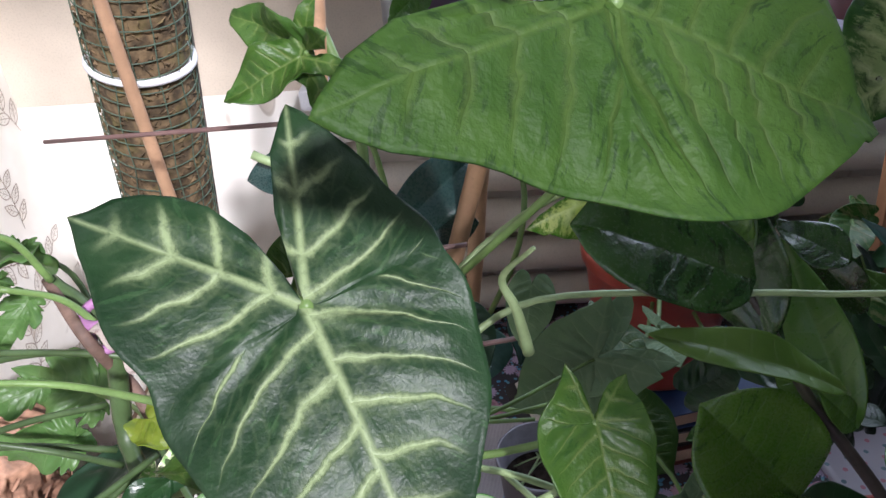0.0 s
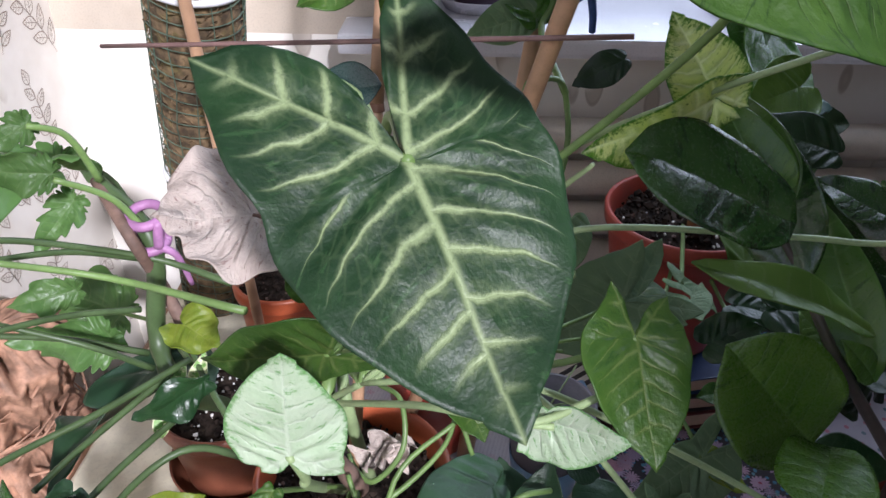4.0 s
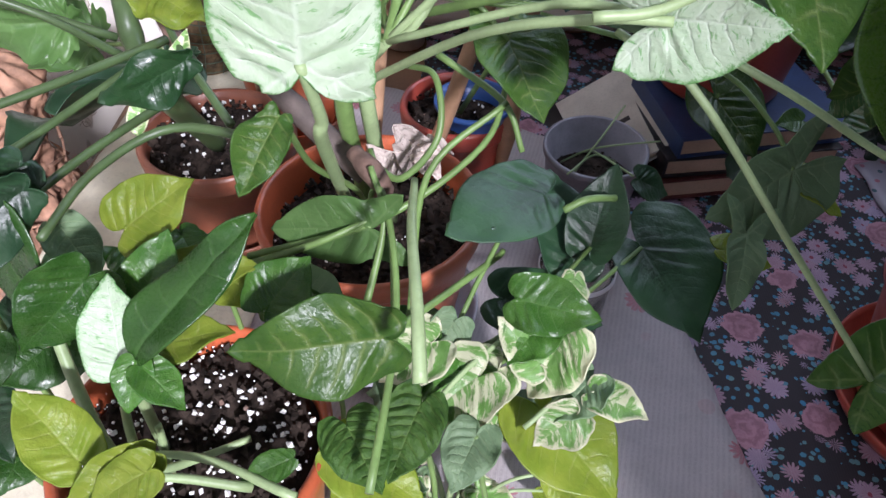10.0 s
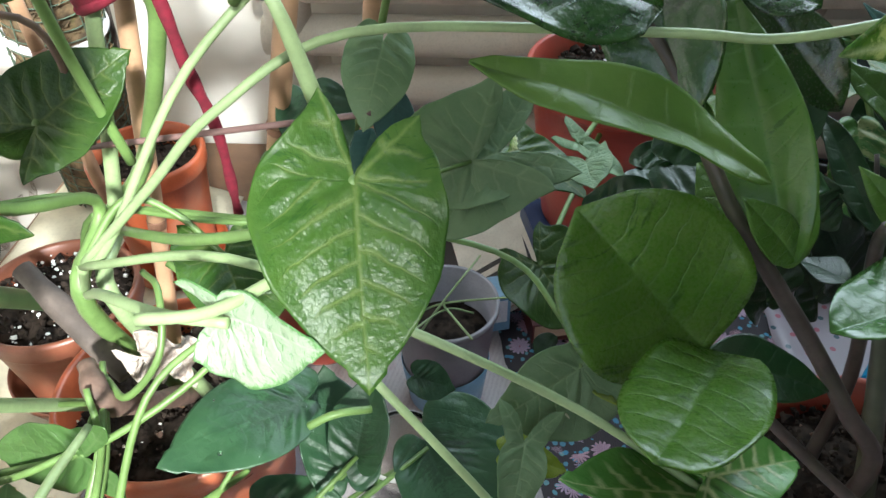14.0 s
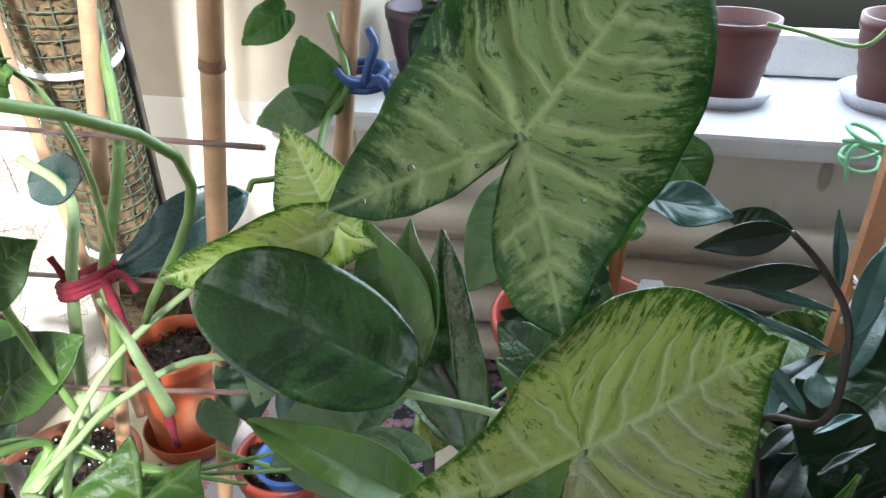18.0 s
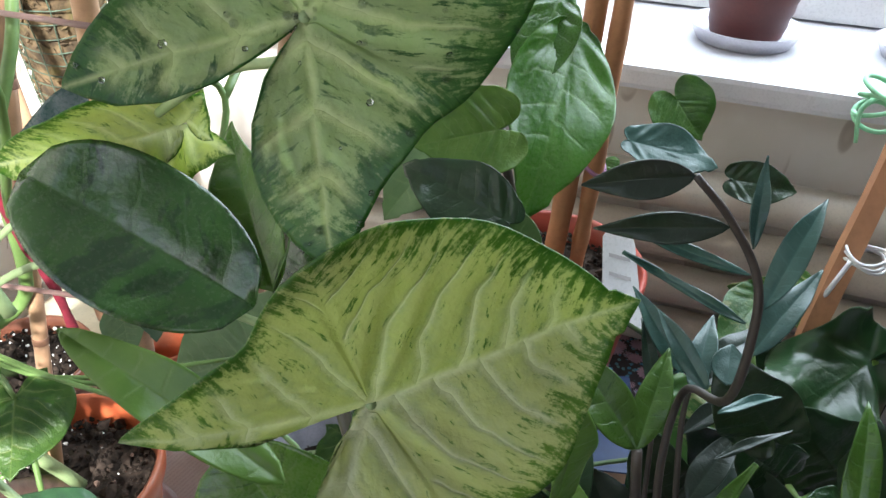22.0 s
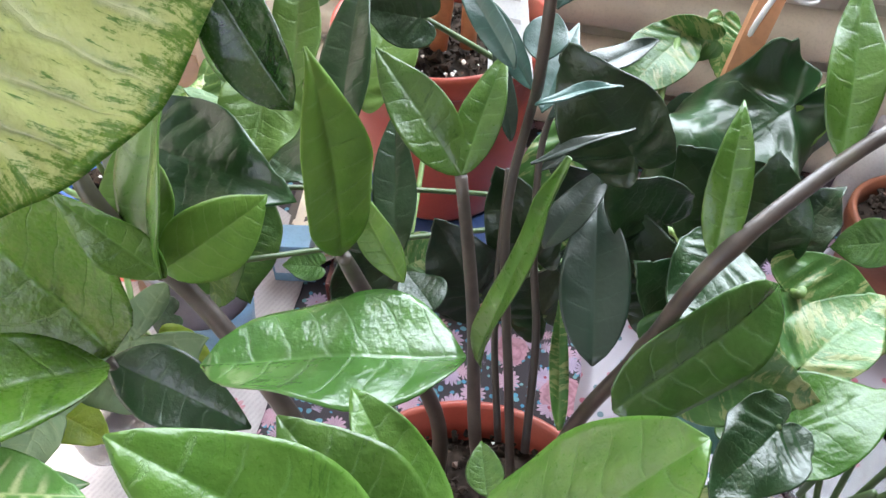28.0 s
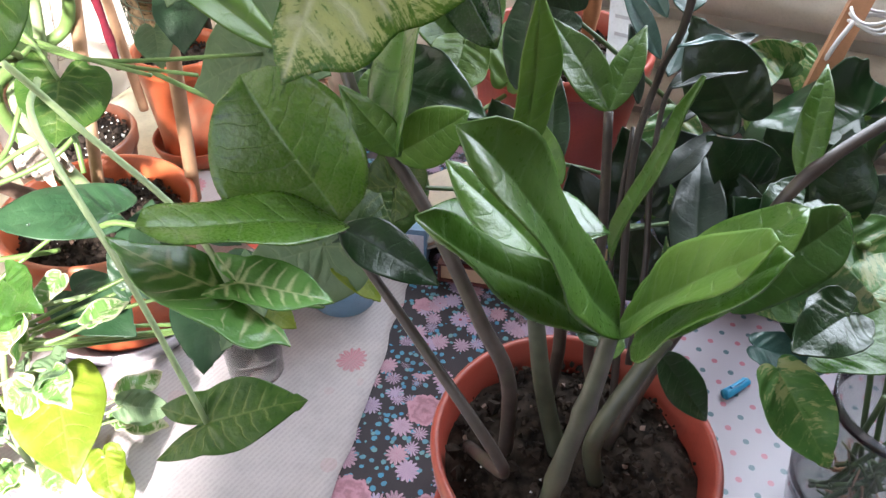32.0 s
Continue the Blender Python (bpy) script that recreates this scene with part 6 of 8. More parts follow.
leaf(philo, "heart", POTHOS_PALE_SUNWASHED, (-0.511, -0.196, 0.432), (-0.566, -0.205, 0.437), (0.181, -0.977, 0.114), 0.025, fold=0.2, wave=0.9, teeth=0.42)
leaf(philo, "heart", POTHOS_PALE_SUNWASHED, (-0.530, -0.178, 0.460), (-0.558, -0.199, 0.447), (0.344, -0.786, 0.514), 0.024, fold=0.2, wave=0.9, teeth=0.42)
leaf(philo, "heart", POTHOS_PALE_SUNWASHED, (-0.527, -0.155, 0.385), (-0.551, -0.187, 0.356), (0.292, -0.759, 0.582), 0.027, fold=0.2, wave=0.9, teeth=0.42)
leaf(philo, "heart", SCIND, (-0.467, -0.129, 0.210), (-0.506, -0.325, 0.240), (-0.30, -0.20, 0.93), 0.036, fold=0.15, curl=0.06, wave=0.7, teeth=0.45, label="long dark toothed leaf")
leaf(philo, "heart", POTHOS_PALE_SUNWASHED, (-0.618, 0.010, 0.140), (-0.722, 0.037, 0.163), (0.15, -0.75, 0.65), 0.078, fold=0.15, wave=0.9, teeth=0.38)
leaf(philo, "heart", POTHOS_PALE_SUNWASHED, (-0.588, -0.063, 0.375), (-0.560, -0.245, 0.440), (0.35, -0.35, 0.87), 0.050, fold=0.2, wave=0.9, teeth=0.35)
stem(philo, PETIOLE_DARK, [(-0.456, -0.186, 0.330), (-0.520, -0.100, 0.372), (-0.588, -0.063, 0.375)], 0.0028, 0.0022)
stem(philo, PETIOLE, [(-0.446, -0.190, 0.250), (-0.530, -0.070, 0.190), (-0.618, 0.010, 0.140)], 0.0028, 0.0022)
leaf(philo, "heart", ZZ_DARK_SHADED, (-0.409, -0.253, 0.291), (-0.454, -0.281, 0.277), (0.508, -0.856, 0.091), 0.018, fold=0.2, wave=0.9)
leaf(philo, "heart", SCIND, (-0.446, -0.382, 0.298), (-0.493, -0.418, 0.276), (0.474, -0.828, 0.300), 0.023, fold=0.2, wave=0.9)
leaf(philo, "heart", ZZ_DARK_SHADED, (-0.505, -0.397, 0.255), (-0.513, -0.387, 0.281), (0.561, -0.713, 0.420), 0.029, fold=0.2, wave=0.9)
leaf(philo, "heart", SCIND, (-0.459, -0.360, 0.294), (-0.478, -0.387, 0.279), (0.663, -0.659, 0.355), 0.024, fold=0.2, wave=0.9)
leaf(philo, "heart", NEON, (-0.433, -0.212, 0.310), (-0.401, -0.229, 0.303), (-0.018, -0.369, 0.929), 0.039, fold=0.2, wave=0.9)
leaf(philo, "zz", NJOY, (-0.440, -0.244, 0.259), (-0.435, -0.222, 0.283), (-0.038, -0.744, 0.667), 0.015, fold=0.4, name="bract")
leaf(philo, "zz", NJOY, (-0.445, -0.269, 0.245), (-0.441, -0.248, 0.269), (-0.029, -0.745, 0.666), 0.015, fold=0.4, name="bract")
leaf(philo, "zz", NJOY, (-0.421, -0.245, 0.271), (-0.416, -0.224, 0.295), (-0.063, -0.741, 0.669), 0.015, fold=0.4, name="bract")

hoya = thing("slate_leaf_plant", "climber with thick slate-green leaves behind the canes", "houseplant", at=(-0.250, -0.030, 0.100))
leaf(hoya, "zz", FICUS, (-0.179, -0.144, 0.480), (-0.250, -0.205, 0.444), (0.325, -0.733, 0.597), 0.043, fold=0.25, curl=0.12)
leaf(hoya, "zz", FICUS, (-0.177, -0.142, 0.424), (-0.252, -0.157, 0.426), (0.185, -0.982, 0.036), 0.040)
leaf(hoya, "zz", FICUS, (-0.277, -0.174, 0.494), (-0.335, -0.161, 0.480), (-0.321, -0.738, 0.594), 0.038)
leaf(hoya, "zz", ZZ_BLUE, (-0.166, -0.126, 0.311), (-0.176, -0.155, 0.280), (0.286, -0.745, 0.603), 0.034)
leaf(hoya, "zz", ZZ_BLUE, (-0.149, -0.136, 0.349), (-0.149, -0.167, 0.305), (0.588, -0.664, 0.462), 0.031)
leaf(hoya, "heart", SYN_PALE, (-0.144, -0.197, 0.403), (-0.154, -0.223, 0.368), (0.268, -0.803, 0.532), 0.032)
leaf(hoya, "heart", SCIND, (-0.195, -0.160, 0.348), (-0.179, -0.191, 0.315), (0.214, -0.666, 0.715), 0.042)
leaf(hoya, "heart", SYN_PALE, (-0.210, -0.183, 0.323), (-0.194, -0.201, 0.304), (0.204, -0.635, 0.745), 0.029)
stem(hoya, PETIOLE, [(-0.250, -0.030, 0.100), (-0.155, -0.142, 0.379), (-0.146, -0.119, 0.470), (-0.173, -0.139, 0.486), (-0.179, -0.144, 0.480)], 0.0025, 0.002)
stem(hoya, PETIOLE, [(-0.146, -0.119, 0.470), (-0.161, -0.048, 0.494), (-0.151, -0.021, 0.516), (-0.175, 0.014, 0.561)], 0.003, 0.0025)
leaf(hoya, "heart", SYN_PALE, (-0.170, -0.032, 0.503), (-0.223, -0.041, 0.488), (0.058, -0.952, 0.301), 0.026)
leaf(hoya, "heart", POTHOS, (-0.166, -0.033, 0.502), (-0.197, 0.001, 0.546), (0.205, -0.711, 0.672), 0.030)
leaf(hoya, "heart", POTHOS, (-0.213, 0.007, 0.561), (-0.241, -0.012, 0.540), (0.391, -0.880, 0.268), 0.026)
leaf(hoya, "heart", ZZ_DARK_SHADED, (-0.091, 0.030, 0.559), (-0.106, 0.003, 0.521), (0.257, -0.838, 0.481), 0.026)
leaf(hoya, "heart", SYN_PALE, (-0.000, -0.083, 0.463), (-0.037, -0.124, 0.408), (0.075, -0.821, 0.566), 0.050)
leaf(hoya, "heart", ZZ_DARK_SHADED, (-0.091, -0.043, 0.470), (-0.133, -0.056, 0.452), (0.055, -0.872, 0.487), 0.019)

marble = thing("marbled_pothos", "pothos with cream marbled leaves on a wooden stake", "houseplant", at=(0.360, 0.160, 0.080))
leaf(marble, "heart", MARBLE, (0.222, 0.062, 0.283), (0.192, 0.004, 0.267), (0.154, -0.339, 0.928), 0.036, fold=0.15)
leaf(marble, "heart", MARBLE, (0.245, 0.069, 0.283), (0.194, 0.075, 0.276), (-0.133, -0.981, 0.138), 0.026, fold=0.15)
leaf(marble, "heart", MARBLE, (0.307, -0.129, 0.252), (0.373, -0.131, 0.231), (0.257, -0.455, 0.853), 0.050, fold=0.15)
leaf(marble, "heart", MARBLE, (0.316, -0.168, 0.241), (0.354, -0.114, 0.252), (-0.093, -0.134, 0.987), 0.033, fold=0.15)
leaf(marble, "heart", POTHOS, (0.295, -0.216, 0.231), (0.361, -0.177, 0.248), (-0.189, -0.115, 0.975), 0.041, fold=0.15)
leaf(marble, "heart", POTHOS, (0.348, -0.095, 0.271), (0.328, -0.089, 0.254), (-0.635, -0.519, 0.571), 0.026, fold=0.15)
leaf(marble, "heart", ZZ_DARK_SHADED, (0.286, -0.147, 0.214), (0.314, -0.172, 0.183), (0.155, -0.693, 0.704), 0.043, fold=0.15)
leaf(marble, "heart", ZZ_BLUE, (0.267, -0.182, 0.187), (0.313, -0.177, 0.178), (0.211, -0.354, 0.911), 0.023, fold=0.15)
leaf(marble, "heart", MARBLE, (0.171, -0.073, 0.286), (0.173, -0.134, 0.230), (0.022, -0.676, 0.737), 0.030, fold=0.15)
leaf(marble, "heart", MARBLE, (0.252, 0.109, 0.276), (0.258, 0.079, 0.247), (0.386, -0.602, 0.699), 0.029, fold=0.15)
leaf(marble, "heart", ZZ_DARK_SHADED, (0.307, 0.071, 0.267), (0.299, 0.056, 0.256), (-0.214, -0.513, 0.831), 0.020, fold=0.15)
leaf(marble, "heart", OLIVE, (0.320, 0.048, 0.270), (0.322, 0.019, 0.244), (0.007, -0.677, 0.736), 0.018, fold=0.15)
leaf(marble, "heart", POTHOS, (0.121, 0.231, 0.372), (0.150, 0.218, 0.341), (0.165, -0.847, 0.505), 0.062, fold=0.15)
leaf(marble, "heart", ZZ_DARK_SHADED, (0.187, 0.190, 0.320), (0.245, 0.204, 0.312), (0.259, -0.741, 0.620), 0.033, fold=0.15)
leaf(marble, "heart", POTHOS, (0.079, 0.158, 0.326), (0.067, 0.144, 0.312), (-0.003, -0.700, 0.714), 0.028, fold=0.15)
leaf(marble, "heart", ZZ_BLUE, (0.093, 0.083, 0.392), (0.163, 0.094, 0.375), (0.280, -0.561, 0.779), 0.027, fold=0.15)
leaf(marble, "heart", MARBLE, (0.267, -0.271, 0.257), (0.306, -0.291, 0.218), (0.233, -0.753, 0.615), 0.025, fold=0.15)
leaf(marble, "heart", MARBLE, (0.243, -0.202, 0.265), (0.313, -0.209, 0.272), (-0.136, -0.621, 0.772), 0.044, fold=0.15)
leaf(marble, "heart", ZZ_DARK_SHADED, (0.305, 0.034, 0.262), (0.214, -0.069, 0.222), (0.177, -0.489, 0.854), 0.071, wave=1.6, label="large dark notched leaf")
leaf(marble, "heart", ZZ_DARK_SHADED, (0.249, 0.039, 0.227), (0.217, 0.032, 0.230), (0.205, -0.638, 0.742), 0.051)
stem(marble, PETIOLE, [(0.360, 0.160, 0.080), (0.265, -0.090, 0.230), (0.244, -0.079, 0.232), (0.213, -0.079, 0.228)], 0.003, 0.0025)
stem(marble, PETIOLE, [(0.360, 0.160, 0.080), (0.231, 0.010, 0.234), (0.222, 0.062, 0.283)], 0.003, 0.0025)
stem(marble, PETIOLE, [(0.370, 0.160, 0.070), (0.317, -0.107, 0.241), (0.307, -0.129, 0.252)], 0.003, 0.0025)

backleaf = thing("green_houseplant", "leafy plant in the red pot by the sill", "houseplant", at=(0.036, 0.098, 0.228))
leaf(backleaf, "arrow", SYN_MID, (-0.050, -0.140, 0.206), (-0.016, -0.170, 0.169), (0.474, -0.419, 0.774), 0.085, fold=0.15)
leaf(backleaf, "arrow", SYN_YELLOW, (-0.063, -0.104, 0.270), (-0.076, -0.146, 0.263), (0.502, -0.294, 0.814), 0.033, fold=0.15)
leaf(backleaf, "arrow", SYN_MID, (-0.069, -0.097, 0.278), (-0.021, -0.132, 0.261), (0.199, -0.209, 0.957), 0.037, fold=0.15)
leaf(backleaf, "arrow", SYN_PALE, (-0.029, -0.122, 0.299), (0.003, -0.135, 0.278), (0.493, -0.146, 0.857), 0.019, fold=0.15)
leaf(backleaf, "heart", MARBLE, (0.075, -0.107, 0.173), (0.110, -0.083, 0.184), (0.075, -0.521, 0.850), 0.037, fold=0.15)
leaf(backleaf, "heart", POTHOS, (0.022, -0.138, 0.187), (0.000, -0.145, 0.187), (0.147, -0.468, 0.872), 0.020, fold=0.15)
leaf(backleaf, "heart", OLIVE, (0.040, -0.080, 0.290), (0.044, -0.005, 0.329), (0.184, -0.464, 0.866), 0.030, fold=0.15)
leaf(backleaf, "heart", ZZ_DARK_SHADED, (-0.044, -0.211, 0.195), (-0.055, -0.217, 0.192), (0.103, -0.521, 0.847), 0.025, fold=0.15)
leaf(backleaf, "heart", NJOY, (-0.040, -0.248, 0.215), (-0.026, -0.271, 0.191), (0.513, -0.465, 0.722), 0.026, fold=0.15)
leaf(backleaf, "heart", NEON, (-0.021, -0.243, 0.215), (0.013, -0.256, 0.193), (0.477, -0.183, 0.860), 0.030, fold=0.15)
leaf(backleaf, "arrow", SYN_PALE, (-0.064, -0.294, 0.208), (-0.072, -0.330, 0.178), (0.362, -0.648, 0.670), 0.022, fold=0.15)
leaf(backleaf, "heart", NEON, (-0.071, -0.288, 0.188), (-0.037, -0.289, 0.177), (0.305, -0.011, 0.952), 0.027, fold=0.15)
leaf(backleaf, "heart", POTHOS, (0.028, 0.043, 0.508), (0.020, -0.021, 0.460), (0.058, -0.611, 0.790), 0.024, fold=0.15)
leaf(backleaf, "heart", POTHOS, (0.043, 0.036, 0.492), (0.043, -0.082, 0.401), (0.505, -0.531, 0.681), 0.020, fold=0.15)
leaf(backleaf, "heart", OLIVE, (0.028, -0.110, 0.475), (-0.015, -0.131, 0.466), (0.229, -0.740, 0.632), 0.050, fold=0.15)
leaf(backleaf, "heart", ZZ_DARK_SHADED, (0.046, -0.152, 0.443), (-0.018, -0.137, 0.458), (0.023, -0.648, 0.761), 0.029, fold=0.15)
leaf(backleaf, "heart", ZZ_DARK_SHADED, (0.088, -0.104, 0.364), (0.058, -0.112, 0.369), (0.297, -0.773, 0.561), 0.031, fold=0.15)
stem(backleaf, ZZ_STEM, [(0.036, 0.098, 0.228), (0.035, -0.064, 0.393), (0.020, -0.071, 0.460)], 0.004, 0.003)
stem(backleaf, PETIOLE, [(0.036, 0.098, 0.228), (-0.050, -0.140, 0.206)], 0.0025, 0.002)
stem(backleaf, PETIOLE, [(0.036, 0.098, 0.228), (-0.029, -0.122, 0.299)], 0.0025, 0.002)
stem(backleaf, PETIOLE, [(0.036, 0.098, 0.228), (0.075, -0.107, 0.173)], 0.0025, 0.002)
leaf(vine, "arrow", SYN_STREAK, (0.002, -0.380, 0.303), (-0.061, -0.393, 0.332), (0.310, 0.393, 0.866), 0.054, fold=0.05, curl=-0.04, lobe=0.72, lobe_at=145, cut=12, lobe2=0.58, lobe_at2=147, cut2=12, side2=1.16, widen=0.75, widen2=1.25, label="glossy green leaf with bright streaks")
leaf(vine, "arrow", SYN_STREAK, (0.000, -0.376, 0.310), (0.043, -0.357, 0.296), (0.323, -0.045, 0.945), 0.025, fold=0.3, curl=0.12, lobe=0.4)
stem(vine, PETIOLE_PALE, [(-0.284, -0.288, 0.329), (-0.190, -0.330, 0.375), (-0.115, -0.345, 0.352), (-0.050, -0.352, 0.318), (0.002, -0.380, 0.303)], 0.0022, 0.0018)

# dark leaves whose colours also carry the shade below the sill
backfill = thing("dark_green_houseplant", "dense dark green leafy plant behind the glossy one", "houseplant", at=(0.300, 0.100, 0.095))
leaf(backfill, "heart", ZZ_DARK_SHADED, (0.230, -0.097, 0.164), (0.211, -0.077, 0.215), (0.169, -0.896, 0.411), 0.041, fold=0.2, wave=0.5)
leaf(backfill, "heart", ZZ_DARK_SHADED, (0.261, -0.041, 0.207), (0.288, -0.028, 0.239), (-0.504, -0.557, 0.660), 0.049, fold=0.2, wave=0.5)
leaf(backfill, "heart", ZZ_DARK_SHADED, (0.292, -0.064, 0.149), (0.252, -0.064, 0.188), (0.399, -0.819, 0.412), 0.047, fold=0.2, wave=0.5)
leaf(backfill, "heart", ZZ_DARK_SHADED, (0.175, -0.102, 0.148), (0.143, -0.087, 0.198), (0.373, -0.800, 0.471), 0.043, fold=0.2, wave=0.5)
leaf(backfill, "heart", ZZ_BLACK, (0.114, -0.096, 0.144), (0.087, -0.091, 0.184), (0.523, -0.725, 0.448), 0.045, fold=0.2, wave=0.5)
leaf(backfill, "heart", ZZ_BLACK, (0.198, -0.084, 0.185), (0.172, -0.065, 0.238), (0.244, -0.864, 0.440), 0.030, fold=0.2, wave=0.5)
leaf(backfill, "heart", ZZ_DARK_SHADED, (0.315, -0.059, 0.230), (0.335, -0.044, 0.265), (-0.599, -0.550, 0.582), 0.041, fold=0.2, wave=0.5)
leaf(backfill, "heart", ZZ_DARK_SHADED, (0.301, -0.178, 0.209), (0.340, -0.185, 0.219), (-0.266, -0.205, 0.942), 0.039, fold=0.2, wave=0.5)
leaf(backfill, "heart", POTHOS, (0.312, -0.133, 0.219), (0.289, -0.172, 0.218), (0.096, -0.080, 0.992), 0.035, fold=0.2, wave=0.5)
leaf(backfill, "heart", ZZ_DARK_SHADED, (0.279, -0.070, 0.243), (0.233, -0.070, 0.291), (0.304, -0.908, 0.288), 0.064, fold=0.2, wave=0.5)
leaf(backfill, "heart", ZZ_DARK_SHADED, (0.237, -0.140, 0.239), (0.207, -0.132, 0.292), (0.214, -0.937, 0.274), 0.041, fold=0.2, wave=0.5)
leaf(backfill, "heart", ZZ_DARK_SHADED, (0.293, -0.108, 0.257), (0.282, -0.089, 0.314), (-0.163, -0.948, 0.275), 0.031, fold=0.2, wave=0.5)
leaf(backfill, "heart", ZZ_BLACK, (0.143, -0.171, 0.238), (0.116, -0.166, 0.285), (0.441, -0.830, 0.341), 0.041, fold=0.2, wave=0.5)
leaf(backfill, "heart", ZZ_DARK_SHADED, (0.169, -0.149, 0.255), (0.142, -0.140, 0.307), (0.308, -0.898, 0.314), 0.031, fold=0.2, wave=0.5)
leaf(backfill, "heart", ZZ_DARK_SHADED, (0.264, -0.170, 0.257), (0.220, -0.177, 0.298), (0.480, -0.782, 0.399), 0.038, fold=0.2, wave=0.5)
leaf(backfill, "heart", ZZ_DARK_SHADED, (0.091, -0.193, 0.231), (0.074, -0.180, 0.284), (0.402, -0.851, 0.337), 0.038, fold=0.2, wave=0.5)
leaf(backfill, "heart", ZZ_DARK_SHADED, (0.231, -0.123, 0.279), (0.195, -0.136, 0.312), (0.488, -0.849, 0.205), 0.041, fold=0.2, wave=0.5)
leaf(backfill, "heart", ZZ_DARK_SHADED, (0.262, -0.156, 0.291), (0.244, -0.198, 0.285), (0.195, -0.229, 0.954), 0.041, fold=0.2, wave=0.5)
leaf(backfill, "heart", ZZ_DARK_SHADED, (0.292, -0.238, 0.281), (0.266, -0.277, 0.281), (0.283, -0.181, 0.942), 0.033, fold=0.2, wave=0.5)
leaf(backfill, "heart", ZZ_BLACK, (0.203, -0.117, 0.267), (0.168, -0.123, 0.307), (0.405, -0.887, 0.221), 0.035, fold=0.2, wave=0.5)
leaf(backfill, "heart", ZZ_DARK_SHADED, (0.006, -0.162, 0.308), (0.057, -0.180, 0.304), (-0.012, -0.221, 0.975), 0.036, fold=0.2, wave=0.5)
leaf(backfill, "heart", ZZ_DARK_SHADED, (-0.018, -0.189, 0.291), (0.022, -0.185, 0.310), (-0.294, -0.632, 0.717), 0.036, fold=0.2, wave=0.5)
leaf(backfill, "heart", ZZ_DARK_SHADED, (0.003, -0.231, 0.358), (0.078, -0.237, 0.348), (0.069, -0.536, 0.841), 0.039, fold=0.2, wave=0.5)
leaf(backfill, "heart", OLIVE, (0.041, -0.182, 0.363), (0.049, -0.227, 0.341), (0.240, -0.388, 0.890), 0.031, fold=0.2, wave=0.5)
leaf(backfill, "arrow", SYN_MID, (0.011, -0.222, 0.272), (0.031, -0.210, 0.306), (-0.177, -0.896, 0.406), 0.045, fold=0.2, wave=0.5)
leaf(backfill, "heart", ZZ_DARK_SHADED, (0.208, -0.160, 0.347), (0.170, -0.161, 0.397), (0.174, -0.977, 0.121), 0.038, fold=0.2, wave=0.5)
leaf(backfill, "heart", ZZ_DARK_SHADED, (0.023, -0.175, 0.423), (-0.003, -0.192, 0.441), (0.694, -0.611, 0.381), 0.036, fold=0.2, wave=0.5)
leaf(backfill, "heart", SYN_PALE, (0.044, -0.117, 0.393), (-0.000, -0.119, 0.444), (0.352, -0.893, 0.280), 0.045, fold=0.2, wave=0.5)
leaf(backfill, "heart", ZZ_DARK_SHADED, (0.092, -0.205, 0.305), (0.070, -0.205, 0.344), (0.146, -0.987, 0.066), 0.035, fold=0.2, wave=0.5)
stem(backfill, PETIOLE_DARK, [(0.300, 0.100, 0.095), (0.258, -0.018, 0.147), (0.230, -0.097, 0.164)], 0.0022, 0.0016)
stem(backfill, PETIOLE_DARK, [(0.300, 0.100, 0.095), (0.225, -0.021, 0.137), (0.175, -0.102, 0.148)], 0.0022, 0.0016)
stem(backfill, PETIOLE_DARK, [(0.300, 0.100, 0.095), (0.309, 0.005, 0.186), (0.315, -0.059, 0.230)], 0.0022, 0.0016)
stem(backfill, PETIOLE_DARK, [(0.300, 0.100, 0.095), (0.287, -0.002, 0.194), (0.279, -0.070, 0.243)], 0.0022, 0.0016)
stem(backfill, PETIOLE_DARK, [(0.300, 0.100, 0.095), (0.206, -0.063, 0.191), (0.143, -0.171, 0.238)], 0.0022, 0.0016)
stem(backfill, PETIOLE_DARK, [(0.300, 0.100, 0.095), (0.175, -0.076, 0.187), (0.091, -0.193, 0.231)], 0.0022, 0.0016)
stem(backfill, PETIOLE_DARK, [(0.300, 0.100, 0.095), (0.295, -0.103, 0.216), (0.292, -0.238, 0.281)], 0.0022, 0.0016)
stem(backfill, PETIOLE_DARK, [(0.300, 0.100, 0.095), (0.109, -0.073, 0.222), (-0.018, -0.189, 0.291)], 0.0022, 0.0016)
stem(backfill, PETIOLE_DARK, [(0.300, 0.100, 0.095), (0.127, -0.093, 0.211), (0.011, -0.222, 0.272)], 0.0022, 0.0016)
stem(backfill, PETIOLE_DARK, [(0.300, 0.100, 0.095), (0.146, -0.030, 0.284), (0.044, -0.117, 0.393)], 0.0022, 0.0016)

leftfill = thing("leafy_undergrowth", "tangled green foliage low by the wall", "houseplant", at=(-0.500, -0.360, 0.006))
leaf(leftfill, "heart", ZZ_DARK_SHADED, (-0.522, -0.355, 0.177), (-0.524, -0.388, 0.166), (0.470, -0.310, 0.827), 0.040, fold=0.2, wave=0.6)
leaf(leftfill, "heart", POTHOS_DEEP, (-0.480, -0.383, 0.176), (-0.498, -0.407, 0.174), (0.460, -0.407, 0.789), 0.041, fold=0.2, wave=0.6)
leaf(leftfill, "heart", ZZ_DARK_SHADED, (-0.513, -0.409, 0.152), (-0.486, -0.438, 0.144), (0.141, -0.152, 0.978), 0.035, fold=0.2, wave=0.6)
